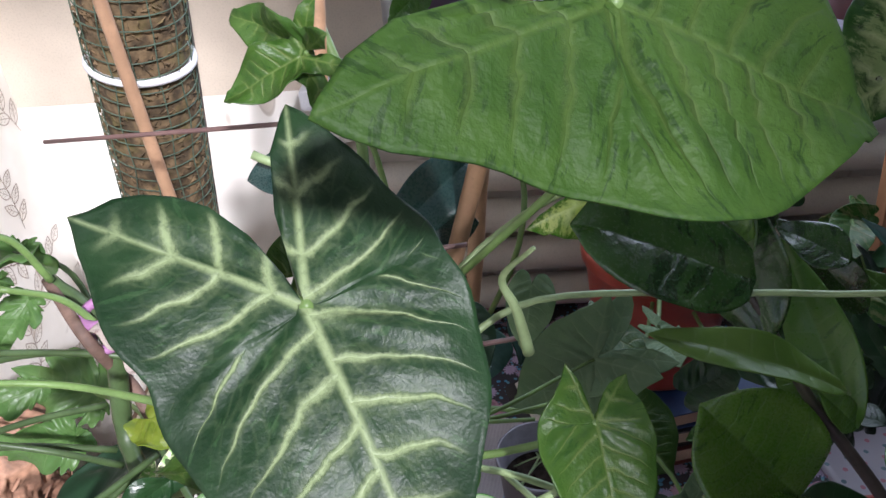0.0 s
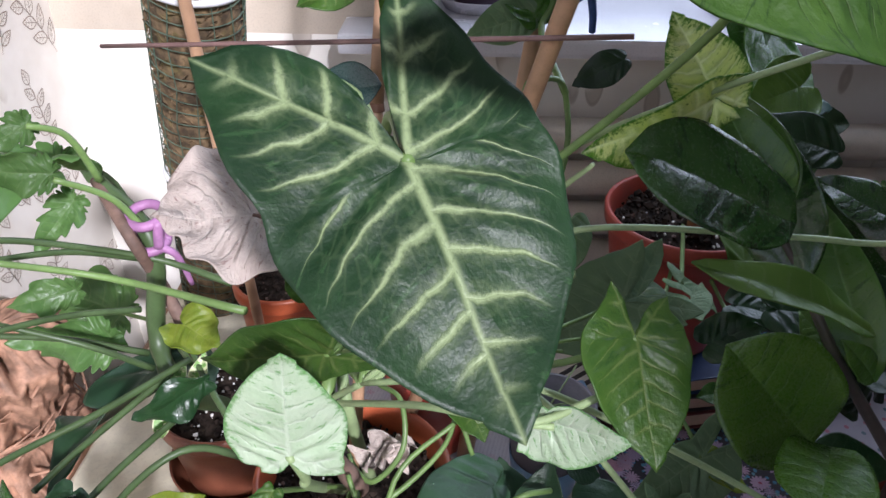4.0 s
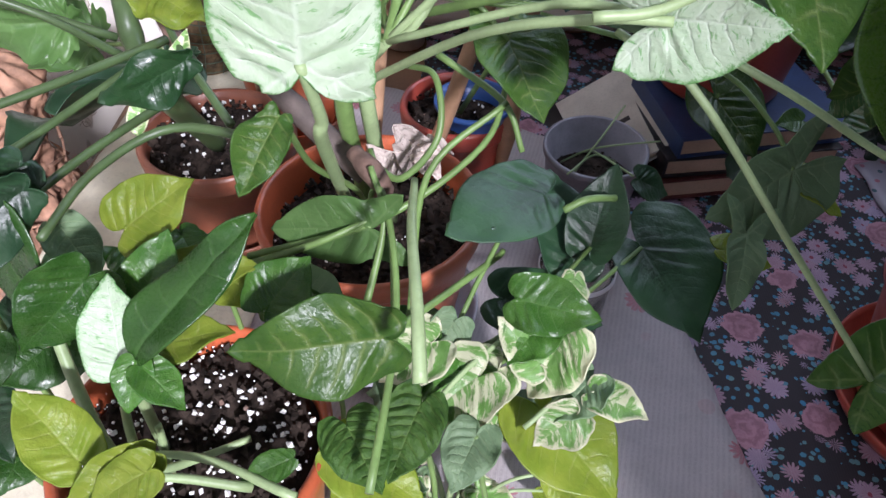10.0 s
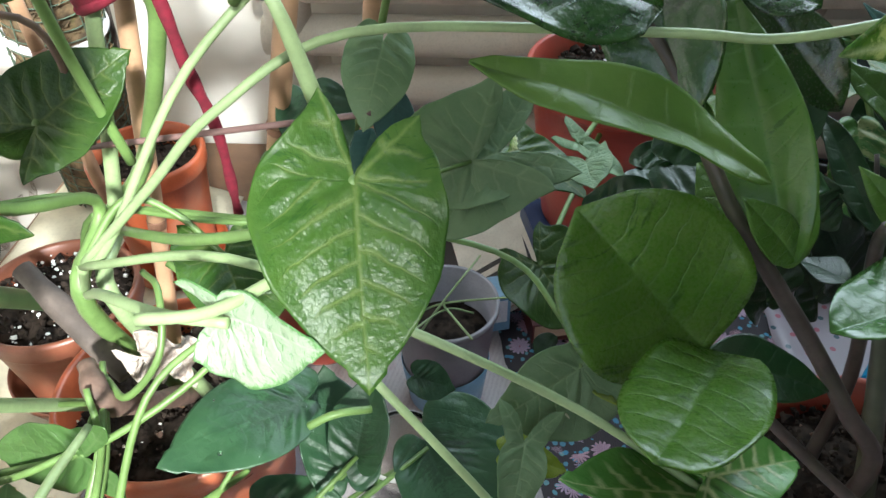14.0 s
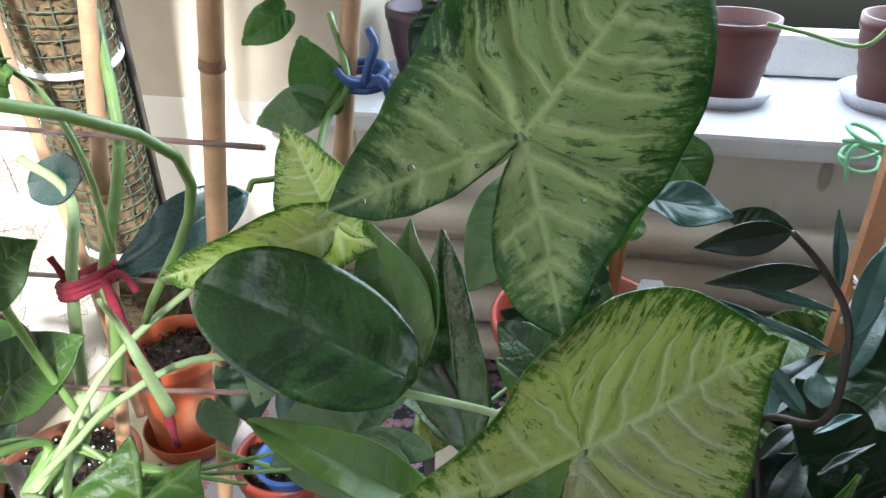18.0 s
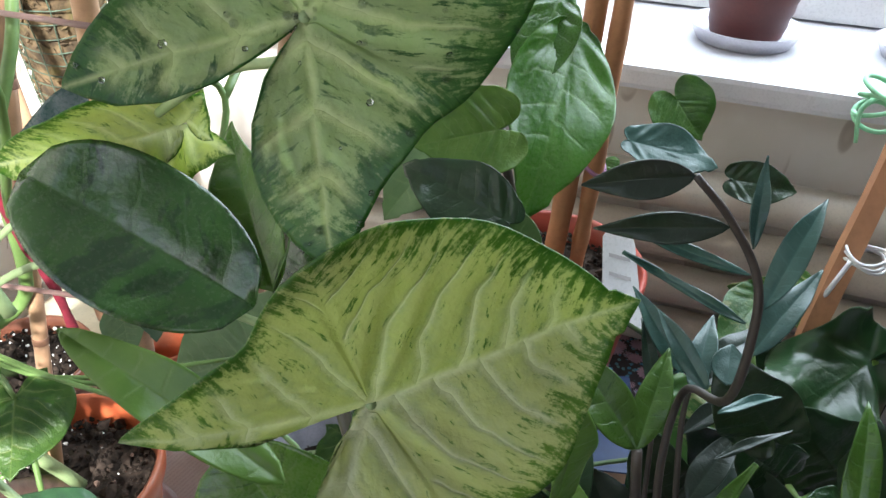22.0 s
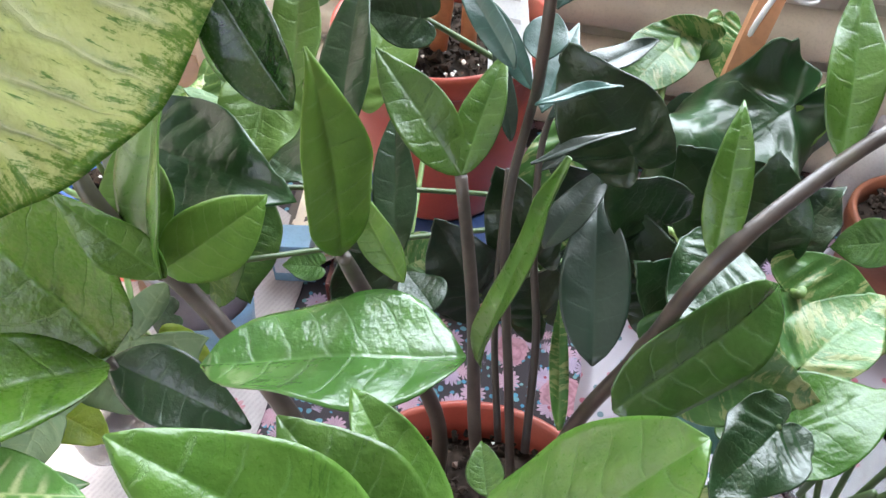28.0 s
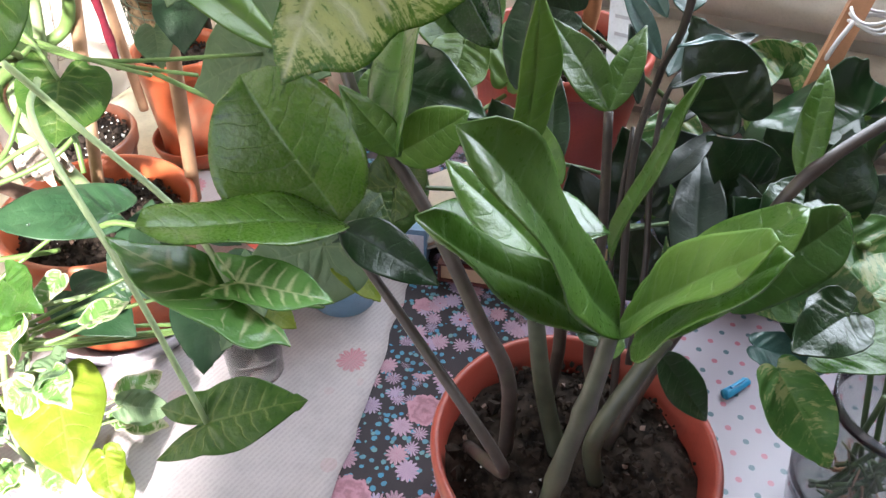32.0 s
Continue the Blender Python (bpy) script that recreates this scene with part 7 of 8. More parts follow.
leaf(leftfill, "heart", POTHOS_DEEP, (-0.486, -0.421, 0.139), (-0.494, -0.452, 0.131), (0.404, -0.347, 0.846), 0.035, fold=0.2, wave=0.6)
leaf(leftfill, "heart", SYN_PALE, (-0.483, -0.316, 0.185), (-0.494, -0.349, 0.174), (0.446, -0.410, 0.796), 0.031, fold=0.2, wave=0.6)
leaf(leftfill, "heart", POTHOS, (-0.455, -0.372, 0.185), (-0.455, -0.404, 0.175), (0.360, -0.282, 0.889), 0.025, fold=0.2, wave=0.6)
leaf(leftfill, "heart", ZZ_DARK_SHADED, (-0.500, -0.379, 0.274), (-0.505, -0.419, 0.252), (0.455, -0.475, 0.754), 0.035, fold=0.2, wave=0.6)
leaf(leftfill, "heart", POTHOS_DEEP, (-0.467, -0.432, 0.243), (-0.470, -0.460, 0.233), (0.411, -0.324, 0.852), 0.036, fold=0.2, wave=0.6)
leaf(leftfill, "heart", NEON, (-0.380, -0.345, 0.207), (-0.346, -0.369, 0.204), (0.018, -0.122, 0.992), 0.030, fold=0.2, wave=0.6)
leaf(leftfill, "heart", POTHOS, (-0.404, -0.331, 0.222), (-0.385, -0.358, 0.216), (0.111, -0.157, 0.981), 0.022, fold=0.2, wave=0.6)
leaf(leftfill, "heart", POTHOS, (-0.436, -0.338, 0.217), (-0.403, -0.364, 0.211), (0.112, -0.090, 0.990), 0.027, fold=0.2, wave=0.6)
leaf(leftfill, "heart", SYN_TOP, (-0.345, -0.376, 0.203), (-0.304, -0.378, 0.220), (-0.369, -0.366, 0.855), 0.035, fold=0.2, wave=0.6)
leaf(leftfill, "heart", SYN_TOP, (-0.321, -0.366, 0.212), (-0.326, -0.393, 0.207), (0.166, -0.216, 0.962), 0.030, fold=0.2, wave=0.6)
leaf(leftfill, "heart", SYN_TOP, (-0.294, -0.437, 0.197), (-0.275, -0.467, 0.188), (0.130, -0.196, 0.972), 0.033, fold=0.2, wave=0.6)
leaf(leftfill, "heart", SYN_TOP, (-0.259, -0.421, 0.197), (-0.273, -0.458, 0.183), (-0.030, -0.346, 0.938), 0.031, fold=0.2, wave=0.6)
leaf(leftfill, "heart", POTHOS, (-0.244, -0.399, 0.175), (-0.265, -0.388, 0.208), (0.348, -0.800, 0.490), 0.024, fold=0.2, wave=0.6)
leaf(leftfill, "heart", SYN_PALE, (-0.229, -0.426, 0.177), (-0.242, -0.455, 0.170), (-0.038, -0.199, 0.979), 0.029, fold=0.2, wave=0.6)
stem(leftfill, PETIOLE, [(-0.511, -0.357, 0.006), (-0.522, -0.355, 0.060), (-0.522, -0.355, 0.177)], 0.0022, 0.0016)
stem(leftfill, PETIOLE, [(-0.506, -0.384, 0.006), (-0.513, -0.409, 0.060), (-0.513, -0.409, 0.152)], 0.0022, 0.0016)
stem(leftfill, PETIOLE, [(-0.492, -0.338, 0.006), (-0.483, -0.316, 0.060), (-0.483, -0.316, 0.185)], 0.0022, 0.0016)
stem(leftfill, PETIOLE, [(-0.500, -0.370, 0.006), (-0.500, -0.379, 0.060), (-0.500, -0.379, 0.274)], 0.0022, 0.0016)
stem(leftfill, PETIOLE, [(-0.440, -0.353, 0.006), (-0.380, -0.345, 0.060), (-0.380, -0.345, 0.207)], 0.0022, 0.0016)
stem(leftfill, PETIOLE, [(-0.468, -0.349, 0.006), (-0.436, -0.338, 0.060), (-0.436, -0.338, 0.217)], 0.0022, 0.0016)
stem(leftfill, PETIOLE, [(-0.411, -0.363, 0.006), (-0.321, -0.366, 0.060), (-0.321, -0.366, 0.212)], 0.0022, 0.0016)
stem(leftfill, PETIOLE, [(-0.380, -0.391, 0.006), (-0.259, -0.421, 0.060), (-0.259, -0.421, 0.197)], 0.0022, 0.0016)
stem(leftfill, PETIOLE, [(-0.364, -0.393, 0.006), (-0.229, -0.426, 0.060), (-0.229, -0.426, 0.177)], 0.0022, 0.0016)

# ---- canes, poles, ties ----
def cane(label, foot, top, r, material=CANE, knots=(), name="bamboo_cane", lo=0.0, hi=0.8, bumps=0.0, category="plant stake"):
    """A cane on the line through two points, given at heights 0.1 and 0.6; its parts run from knot to knot."""
    foot, top = Vector((*foot, 0.1)), Vector((*top, 0.6))
    at = lambda z: foot + (top - foot) * ((z - 0.1) / 0.5)
    th = thing(name, label, category, at=at(lo))
    cuts = [lo, *knots, hi]
    for a, b in zip(cuts, cuts[1:]):
        part("internode", tube([at(a), at(a + 0.3 * (b - a)), at(a + 0.7 * (b - a)), at(b)], r, r * 0.97, sides=14, bumps=bumps), material, th)
    way = (top - foot).normalized()
    for k in knots:
        p = at(k)
        part("knot", tube([p - way * 0.003, p - way * 0.0012, p + way * 0.0012, p + way * 0.003], r * 1.10, r * 1.02, sides=14, per=3, bumps=0.3), CANE_KNOT, th)
    return th


CANE_KNOT = plain("cane_knot", (0.20, 0.10, 0.06), 0.6, 0.3, 60, 0.4)
cane("smooth bamboo cane with dark knots in the large pot", (-0.276, -0.120), (-0.150, -0.204), 0.0066, knots=(0.33, 0.582), lo=0.105)
cane("bamboo cane beside the mossy pole", (-0.451, 0.006), (-0.469, -0.013), 0.0058, knots=(0.30,), lo=0.10)
cane("leaning bamboo cane behind the vine stems", (-0.317, -0.206), (-0.273, -0.134), 0.0056, knots=(0.27, 0.47), lo=0.112)
cane("rough coir-wrapped stake with blue ties", (-0.202, -0.057), (-0.151, 0.012), 0.0085, CANE, lo=0.0, hi=0.75, name="wrapped_stake", bumps=0.5)


def rod(ends, r=0.0018):
    th = thing("trellis_rod", "thin brown cross rod tied across the bamboo canes", "plant stake", "trellis rods", at=ends[0])
    part("rod", tube(ends, r, sides=8), ROD, th)


rod([(-0.506, -0.092, 0.489), (-0.123, -0.218, 0.544)])
rod([(-0.331, -0.193, 0.427), (-0.187, -0.202, 0.443)])
rod([(-0.328, -0.213, 0.345), (-0.149, -0.217, 0.375)])
rod([(-0.205, -0.164, 0.616), (-0.124, -0.145, 0.610)])

moss_pole = thing("moss_pole", "thick coir moss pole held by white plastic bands", "plant pole", at=(-0.585, 0.221, 0.0))
POLE_A, POLE_B = Vector((-0.585, 0.221, -0.004)), Vector((-0.440, 0.020, 0.80))
POLE_WAY = (POLE_B - POLE_A).normalized()
POLE_U = POLE_WAY.cross(Vector((0, 1, 0))).normalized()
POLE_V = POLE_WAY.cross(POLE_U)


def pole_at(t, a, r):
    return POLE_A.lerp(POLE_B, t) + (POLE_U * math.cos(a) + POLE_V * math.sin(a)) * r


bm = tube([POLE_A.lerp(POLE_B, k / 12) for k in range(13)], 0.047, 0.045, sides=40, per=10)
for v in bm.verts:
    q = v.co
    axis = POLE_A + POLE_WAY * (q - POLE_A).dot(POLE_WAY)
    s = noise.noise(q * 60) * 0.0035 + noise.noise(q * 190) * 0.0022
    v.co += (q - axis).normalized() * s
part("moss_core", bm, MOSS, moss_pole)
rnd = random.Random(5)
verts, faces = [], []
for k in range(3200):
    t, a = rnd.random(), rnd.uniform(0, 6.28)
    c = pole_at(t, a, 0.047)
    out = (c - POLE_A.lerp(POLE_B, t)).normalized()
    d = (POLE_WAY * rnd.uniform(-1, 1) + out.cross(POLE_WAY) * rnd.uniform(-1, 1)).normalized() * rnd.uniform(0.002, 0.007)
    o = out * rnd.uniform(0.001, 0.005)
    s = d.orthogonal().normalized() * 0.0005
    b = len(verts)
    verts += [c - d - s, c - d + s, c + o, c + d + s * 0.3 + o * 0.3]
    faces += [(b, b + 1, b + 2), (b + 1, b + 3, b + 2)]
me = bpy.data.meshes.new("coir_fibres")
me.from_pydata(verts, [], faces)
me.materials.append(MOSS)
fib = tagged(new("coir_fuzz", me), kind="stuff")
fib.parent = moss_pole
fib.matrix_parent_inverse = Matrix.Translation(-moss_pole.location)
for t in (0.32, 0.62, 0.88):
    ring = [pole_at(t + 0.004 * math.sin(a), a, 0.0490) for a in (6.2832 * i / 24 for i in range(25))]
    part("plastic_band", tube(ring, 0.0042, sides=8), WHITE_TIE, moss_pole, "white plastic band")
    p = pole_at(t, 3.9, 0.050)
    part("band_tail", tube([p, p + Vector((-0.016, -0.010, 0.004)), p + Vector((-0.026, -0.004, 0.014))], 0.0022, sides=6), WHITE_TIE, moss_pole)
net = bmesh.new()
for k in range(14):
    a0 = 6.2832 * k / 14
    got = tube([pole_at(0.02 + 0.96 * i / 16, a0 + 0.05 * math.sin(3 * i + k), 0.0500) for i in range(17)], 0.0007, sides=4, per=2)
    me = bpy.data.meshes.new("strand")
    got.to_mesh(me)
    got.free()
    net.from_mesh(me)
    bpy.data.meshes.remove(me)
for k in range(52):
    got = tube([pole_at(0.02 + 0.0185 * k + 0.002 * math.sin(2 * a + k), a, 0.0500) for a in (6.2832 * i / 16 for i in range(17))], 0.0007, sides=4, per=2)
    me = bpy.data.meshes.new("strand")
    got.to_mesh(me)
    got.free()
    net.from_mesh(me)
    bpy.data.meshes.remove(me)
part("plastic_net", net, NET_GREEN, moss_pole, "dull green plastic net")
SIDE = (Vector((0.62, 0.78, 0)) - POLE_WAY * Vector((0.62, 0.78, 0)).dot(POLE_WAY)).normalized() * 0.055
part("side_stake", tube([POLE_A + SIDE, POLE_A.lerp(POLE_B, 0.5) + SIDE, POLE_B + SIDE], 0.0060, sides=10, bumps=0.2), OLD_CANE, moss_pole, "dark old stake tied to the pole")

# the husk-covered trunk by the wall
HUSK = Vector((-0.766, -0.030, -0.75))
husk = thing("husk_trunk", "brown crumpled fibrous trunk standing by the wall", "trunk", at=HUSK)
shaft = [(0, 0.0), (0.060, 0.0)] + [(0.060 + 0.006 * math.sin(k * 0.9), 0.04 * k) for k in range(1, 15)]
crown = [(0.068 + 0.012 * math.sin(k * 0.11), 0.58 + 0.0042 * k) for k in range(66)]
bm = lathe(shaft + crown + [(0.066, 0.866), (0.05, 0.877), (0.03, 0.884), (0, 0.882)], 190, HUSK)
for v in bm.verts:
    q = v.co - HUSK
    a = math.atan2(q.y, q.x)
    c, d = math.cos(a), math.sin(a)
    twist = Vector((c * 2.2, d * 2.2, q.z * 9 + a * 0.9))
    fold = 1 - 2 * abs(noise.noise(twist))
    crease = 1 - 2 * abs(noise.noise(Vector((c * 5 + q.z * 14, d * 5, q.z * 26))))
    s_out = 0.016 * fold + 0.011 * crease + 0.0045 * noise.noise(Vector((c * 22, d * 22, q.z * 120))) + 0.002 * noise.noise(Vector((c * 60, d * 60, q.z * 300)))
    if math.hypot(q.x, q.y) > 0.01:
        v.co += Vector((q.x, q.y, 0)).normalized() * s_out
        v.co.z += 0.010 * crease * min(1, q.z)
part("husk_body", bm, BARK, husk)
rnd = random.Random(8)
for k in range(46):
    a = rnd.uniform(-2.6, 1.2)
    p = HUSK + Vector((0.082 * math.cos(a), 0.082 * math.sin(a), rnd.uniform(0.58, 0.86)))
    way = Vector((-math.sin(a), math.cos(a), 0))
    out = Vector((math.cos(a), math.sin(a), 0))
    up = Vector((0, 0, rnd.uniform(-0.6, 1.0)))
    part("husk_strip", tube([p - way * 0.03 - up * 0.02, p + out * rnd.uniform(0.0, 0.008), p + way * 0.028 + up * 0.02], 0.0024, 0.0006, sides=5, bumps=0.5), BARK, husk)

# right-hand stakes
wood_stake = thing("wooden_stake", "orange-brown flat wooden stake bound with wire and green tape", "plant stake", at=(0.30, 0.17, 0.0))
LATH = plain("orange_lath_wood", (0.40, 0.19, 0.09), 0.6, 0.2, 16, 0.4, fine=180, dirt=(0.24, 0.11, 0.06))
STK = [Vector(p) for p in ((0.254, 0.028, 0.160), (0.267, 0.071, 0.254), (0.296, 0.144, 0.392), (0.309, 0.183, 0.465))]
bm = tube(STK, 0.0115, 0.0115, sides=4, bumps=0.1)
part("lath", bm, LATH, wood_stake, smooth=False)
TIE = Vector((0.292, 0.099, 0.318))
for k in range(3):
    c = TIE + Vector((0, 0, 0.004 * k - 0.004))
    part("wire", tube([c + Vector((0.0165 * math.cos(a), 0.0165 * math.sin(a), 0.003 * math.sin(2 * a + k))) for a in (6.2832 * i / 10 for i in range(11))], 0.0014, sides=6), WHITE_TIE, wood_stake)
part("wire", tube([TIE + Vector((-0.012, -0.012, 0)), TIE + Vector((-0.02, -0.02, -0.02)), TIE + Vector((-0.026, -0.018, -0.05))], 0.0022, sides=7), WHITE_TIE, wood_stake, "thick white wire tail")
part("wire", tube([TIE + Vector((0.012, -0.012, 0.002)), TIE + Vector((0.035, -0.018, 0.008)), TIE + Vector((0.055, -0.01, 0.02))], 0.0018, sides=7), WHITE_TIE, wood_stake)
GT = Vector((0.279, 0.189, 0.421))
for k in range(4):
    c = GT + Vector((0.004, 0.004, 0.008 * k - 0.02))
    part("green_tape", tube([c + Vector((0.0175 * math.cos(a), 0.0175 * math.sin(a), 0.007 * math.sin(a + 1.7 * k))) for a in (6.2832 * i / 10 for i in range(11))], 0.0022, sides=6), GREEN_TIE, wood_stake, "mint green tape")
part("green_tape", tube([GT, GT + Vector((-0.012, -0.012, -0.012)), GT + Vector((-0.008, -0.016, -0.038))], 0.0026, 0.0016, sides=6), GREEN_TIE, wood_stake, "mint green tape")
for pts, r in (([(0.040, 0.075, 0.235), (0.046, 0.080, 0.36), (0.050, 0.090, 0.60)], 0.0085), ([(0.062, 0.085, 0.235), (0.066, 0.085, 0.36), (0.070, 0.085, 0.60)], 0.0075)):
    st = thing("wrapped_stake", "beige cloth-wrapped stake in the red pot", "plant stake", at=pts[0])
    part("stick", tube(pts, r, sides=12, bumps=0.35), LATH, st)
    part("tie", tube([Vector(pts[1]) + Vector((1.15 * r * math.cos(a), 1.15 * r * math.sin(a), 0.003 * math.sin(2 * a))) for a in (6.2832 * i / 8 for i in range(9))], 0.002, sides=6), PINK_TIE, st)

# yarn, ribbons and clips
yarn = thing("red_yarn_tie", "dark red yarn knotted round the vine stems", "string", at=(-0.253, -0.206, 0.445))
RA, RB = Vector((-0.284, -0.203, 0.428)), Vector((-0.253, -0.206, 0.445))
mid = (RA + RB) / 2
for k in range(3):
    o = Vector((0, 0, 0.004 * k - 0.004))
    part("yarn_loop", tube([mid + o + Vector((0.021 * math.cos(a), 0.011 * math.sin(a), 0.009 * math.cos(a))) for a in (6.2832 * i / 10 for i in range(11))], 0.0026, sides=8, bumps=0.4), RED_YARN, yarn)
part("yarn_tail", tube([RB + Vector((0.004, -0.006, 0)), RB + Vector((0.010, -0.010, -0.018)), RB + Vector((0.012, -0.006, -0.05)), RB + Vector((0.017, 0.0, -0.09)), RB + Vector((0.015, 0.006, -0.15))], 0.0034, 0.0028, sides=8, bumps=0.6, per=10), RED_YARN, yarn)
part("yarn_tail", tube([RB + Vector((0.004, -0.004, 0)), RB + Vector((0.016, -0.004, 0.004)), RB + Vector((0.024, -0.004, -0.008))], 0.0026, sides=8, bumps=0.4), RED_YARN, yarn)
part("yarn_tail", tube([RA, RA + Vector((-0.006, 0, 0.014)), RA + Vector((-0.010, 0, 0.022))], 0.0026, sides=8, bumps=0.4), RED_YARN, yarn)
ribbon = thing("blue_ribbon_tie", "blue cloth strip knotted round the stake", "string", at=(-0.137, -0.017, 0.515))
BT = Vector((-0.137, -0.017, 0.515))
for k in range(2):
    part("ribbon_loop", tube([BT + Vector((-0.006 + 0.018 * math.cos(a), 0.012 + 0.014 * math.sin(a), 0.007 * k + 0.004 * math.sin(a))) for a in (6.2832 * i / 10 for i in range(11))], 0.0034, sides=8, bumps=0.3), BLUE_TIE, ribbon)
part("ribbon_end", tube([BT, BT + Vector((0.014, -0.006, 0.006)), BT + Vector((0.020, -0.004, -0.012)), BT + Vector((0.022, 0, -0.03))], 0.0042, 0.003, sides=8), BLUE_TIE, ribbon)
part("ribbon_end", tube([BT, BT + Vector((0.004, -0.008, 0.014)), BT + Vector((0.010, -0.006, 0.032)), BT + Vector((0.004, 0, 0.042))], 0.004, 0.003, sides=8), BLUE_TIE, ribbon)
part("ribbon_end", tube([BT, BT + Vector((-0.012, -0.008, 0.004)), BT + Vector((-0.022, -0.006, 0.012))], 0.004, 0.003, sides=8), BLUE_TIE, ribbon)
CL = Vector((-0.456, -0.186, 0.371))
clip = thing("hair_clip", "mauve plastic clip holding the climbing stem", "clip", at=CL)
for k in (0, 1):
    part("clip_ring", tube([CL + Vector((0.012 * math.cos(a), 0.012 * math.sin(a), 0.022 * k + 0.003 * math.sin(a))) for a in (6.2832 * i / 10 for i in range(11))], 0.0038, sides=8), PINK_TIE, clip)
part("clip_bar", tube([CL + Vector((0.009, -0.009, 0.0)), CL + Vector((0.012, -0.008, 0.022))], 0.004, sides=8), PINK_TIE, clip)
part("clip_tail", tube([CL + Vector((0.010, -0.008, 0)), CL + Vector((0.020, -0.006, -0.010)), CL + Vector((0.024, 0, -0.04))], 0.0034, 0.002, sides=8), PINK_TIE, clip)

# ---- books and small vessels ----
def book(label, at, size, turn, cover, bars=0, tilt=None):
    """A closed book lying flat: two boards, a spine and the page block."""
    th = thing("book", label, "book", "books in the stack", at=at)
    w, d, h = size
    m = Matrix.Translation(at) @ Euler((0, 0, radians(turn))).to_matrix().to_4x4()
    if tilt:
        m = m @ Euler([radians(a) for a in tilt]).to_matrix().to_4x4()
    def put(name, sz, c, mat, bev, label=""):
        bm = slab(sz, c, bev)
        bmesh.ops.transform(bm, matrix=m, verts=bm.verts)
        return part(name, bm, mat, th, label, smooth=False)
    put("page_block", (w - 0.006, d - 0.005, h - 0.005), (0.0, 0.001, h / 2), PAGES, 0.0008)
    top = put("cover", (w, d, 0.0025), (0, 0, h - 0.00125), cover, 0.0008)
    put("cover", (w, d, 0.0025), (0, 0, 0.00125), cover, 0.0008)
    put("spine", (0.0025, d, h - 0.0052), (-w / 2 + 0.00125, 0, h / 2), cover, 0.0006)
    for k in range(bars):
        bm = slab((w * (0.5 - 0.1 * (k % 2)), 0.007, 0.0004), (-0.01, -d * 0.28 + 0.016 * k, h + 0.0004), 0)
        bmesh.ops.transform(bm, matrix=m, verts=bm.verts)
        part("title_bar", bm, COVER_WHITE if cover is not COVER_WHITE else COVER_DARK, top, smooth=False)
    return th


book("thick maroon book at the bottom of the stack", (0.046, 0.062, 0.0012), (0.205, 0.145, 0.026), 11.6, COVER_RED)
book("dark book with beige pages in the stack", (0.052, 0.064, 0.0275), (0.195, 0.14, 0.024), 10.0, COVER_DARK)
book("worn blue book with pale page edges on the stack", (0.056, 0.068, 0.0518), (0.190, 0.135, 0.024), 13.0, COVER_BLUE)
book("black book with light title lines leaning on the stack", (-0.085, 0.075, 0.010), (0.10, 0.15, 0.012), 12.0, COVER_DARK, 3, (0, -28, 0))
book("cream covered book with dark title lines leaning on the stack", (-0.068, 0.070, 0.028), (0.10, 0.15, 0.010), 14.0, COVER_WHITE, 3, (0, -30, 0))

CUP_AT = (-0.123, -0.093, 0.001)
cup = thing("plastic_cup", "tall grey plastic cup with dark earth by the books", "cup", at=CUP_AT)
part("cup_wall", lathe([(0, 0.0), (0.031, 0.0), (0.033, 0.002), (0.045, 0.112), (0.0475, 0.114), (0.0475, 0.119), (0.0440, 0.119), (0.031, 0.004), (0, 0.004)], 48, CUP_AT), CUP, cup)
part("cup_foot", lathe([(0.0333, 0.001), (0.0348, 0.0015), (0.0405, 0.050), (0.0396, 0.051)], 48, CUP_AT), BLUE_TUB_PALE, cup, "pale blue lower band")
part("earth", lathe([(0, 0.086), (0.02, 0.088), (0.036, 0.084), (0.0405, 0.080)], 40, CUP_AT), SOIL, cup)
crumbs(cup, CUP_AT, 0.036, 0.082, 90, 0.0026, SOIL, "earth_litter", 31)
for k in range(4):
    a = k * 1.05 + 0.6
    part("dry_root", tube([(CUP_AT[0] + 0.03 * math.cos(a), CUP_AT[1] + 0.03 * math.sin(a), 0.09), (CUP_AT[0], CUP_AT[1] + 0.002, 0.108 + 0.004 * k), (CUP_AT[0] - 0.055 * math.cos(a + 0.4), CUP_AT[1] - 0.055 * math.sin(a + 0.4), 0.124 + 0.003 * k)], 0.0010, sides=6), PETIOLE_PALE, cup)

jar = thing("glass_jar", "clear glass with water holding the cutting", "glass", at=(-0.147, -0.222, 0.004))
part("glass_wall", lathe([(0, 0), (0.024, 0), (0.026, 0.003), (0.029, 0.085), (0.0305, 0.092), (0.0300, 0.0945), (0.0285, 0.093), (0.0272, 0.085), (0.0243, 0.006), (0, 0.006)], 44, (-0.147, -0.222, 0.004)), JAR_GLASS, jar).visible_shadow = False
part("rim_ring", lathe([(0.0302, 0.089), (0.0315, 0.0905), (0.0315, 0.0935), (0.0302, 0.0948)], 44, (-0.147, -0.222, 0.004)), WHITE_TIE, jar)

tub = thing("blue_tub", "blue plastic tub standing behind the large pot", "tub", at=(-0.253, -0.03, 0.10))
part("tub_wall", lathe([(0.030, 0.0), (0.034, 0.014), (0.037, 0.015), (0.037, 0.019), (0.033, 0.019), (0.028, 0.0)], 40, (-0.235, -0.05, 0.116)), BLUE_TUB, tub)
carton = thing("paper_box", "small white and blue paper box behind the cup", "box", at=(-0.105, -0.021, 0.001))
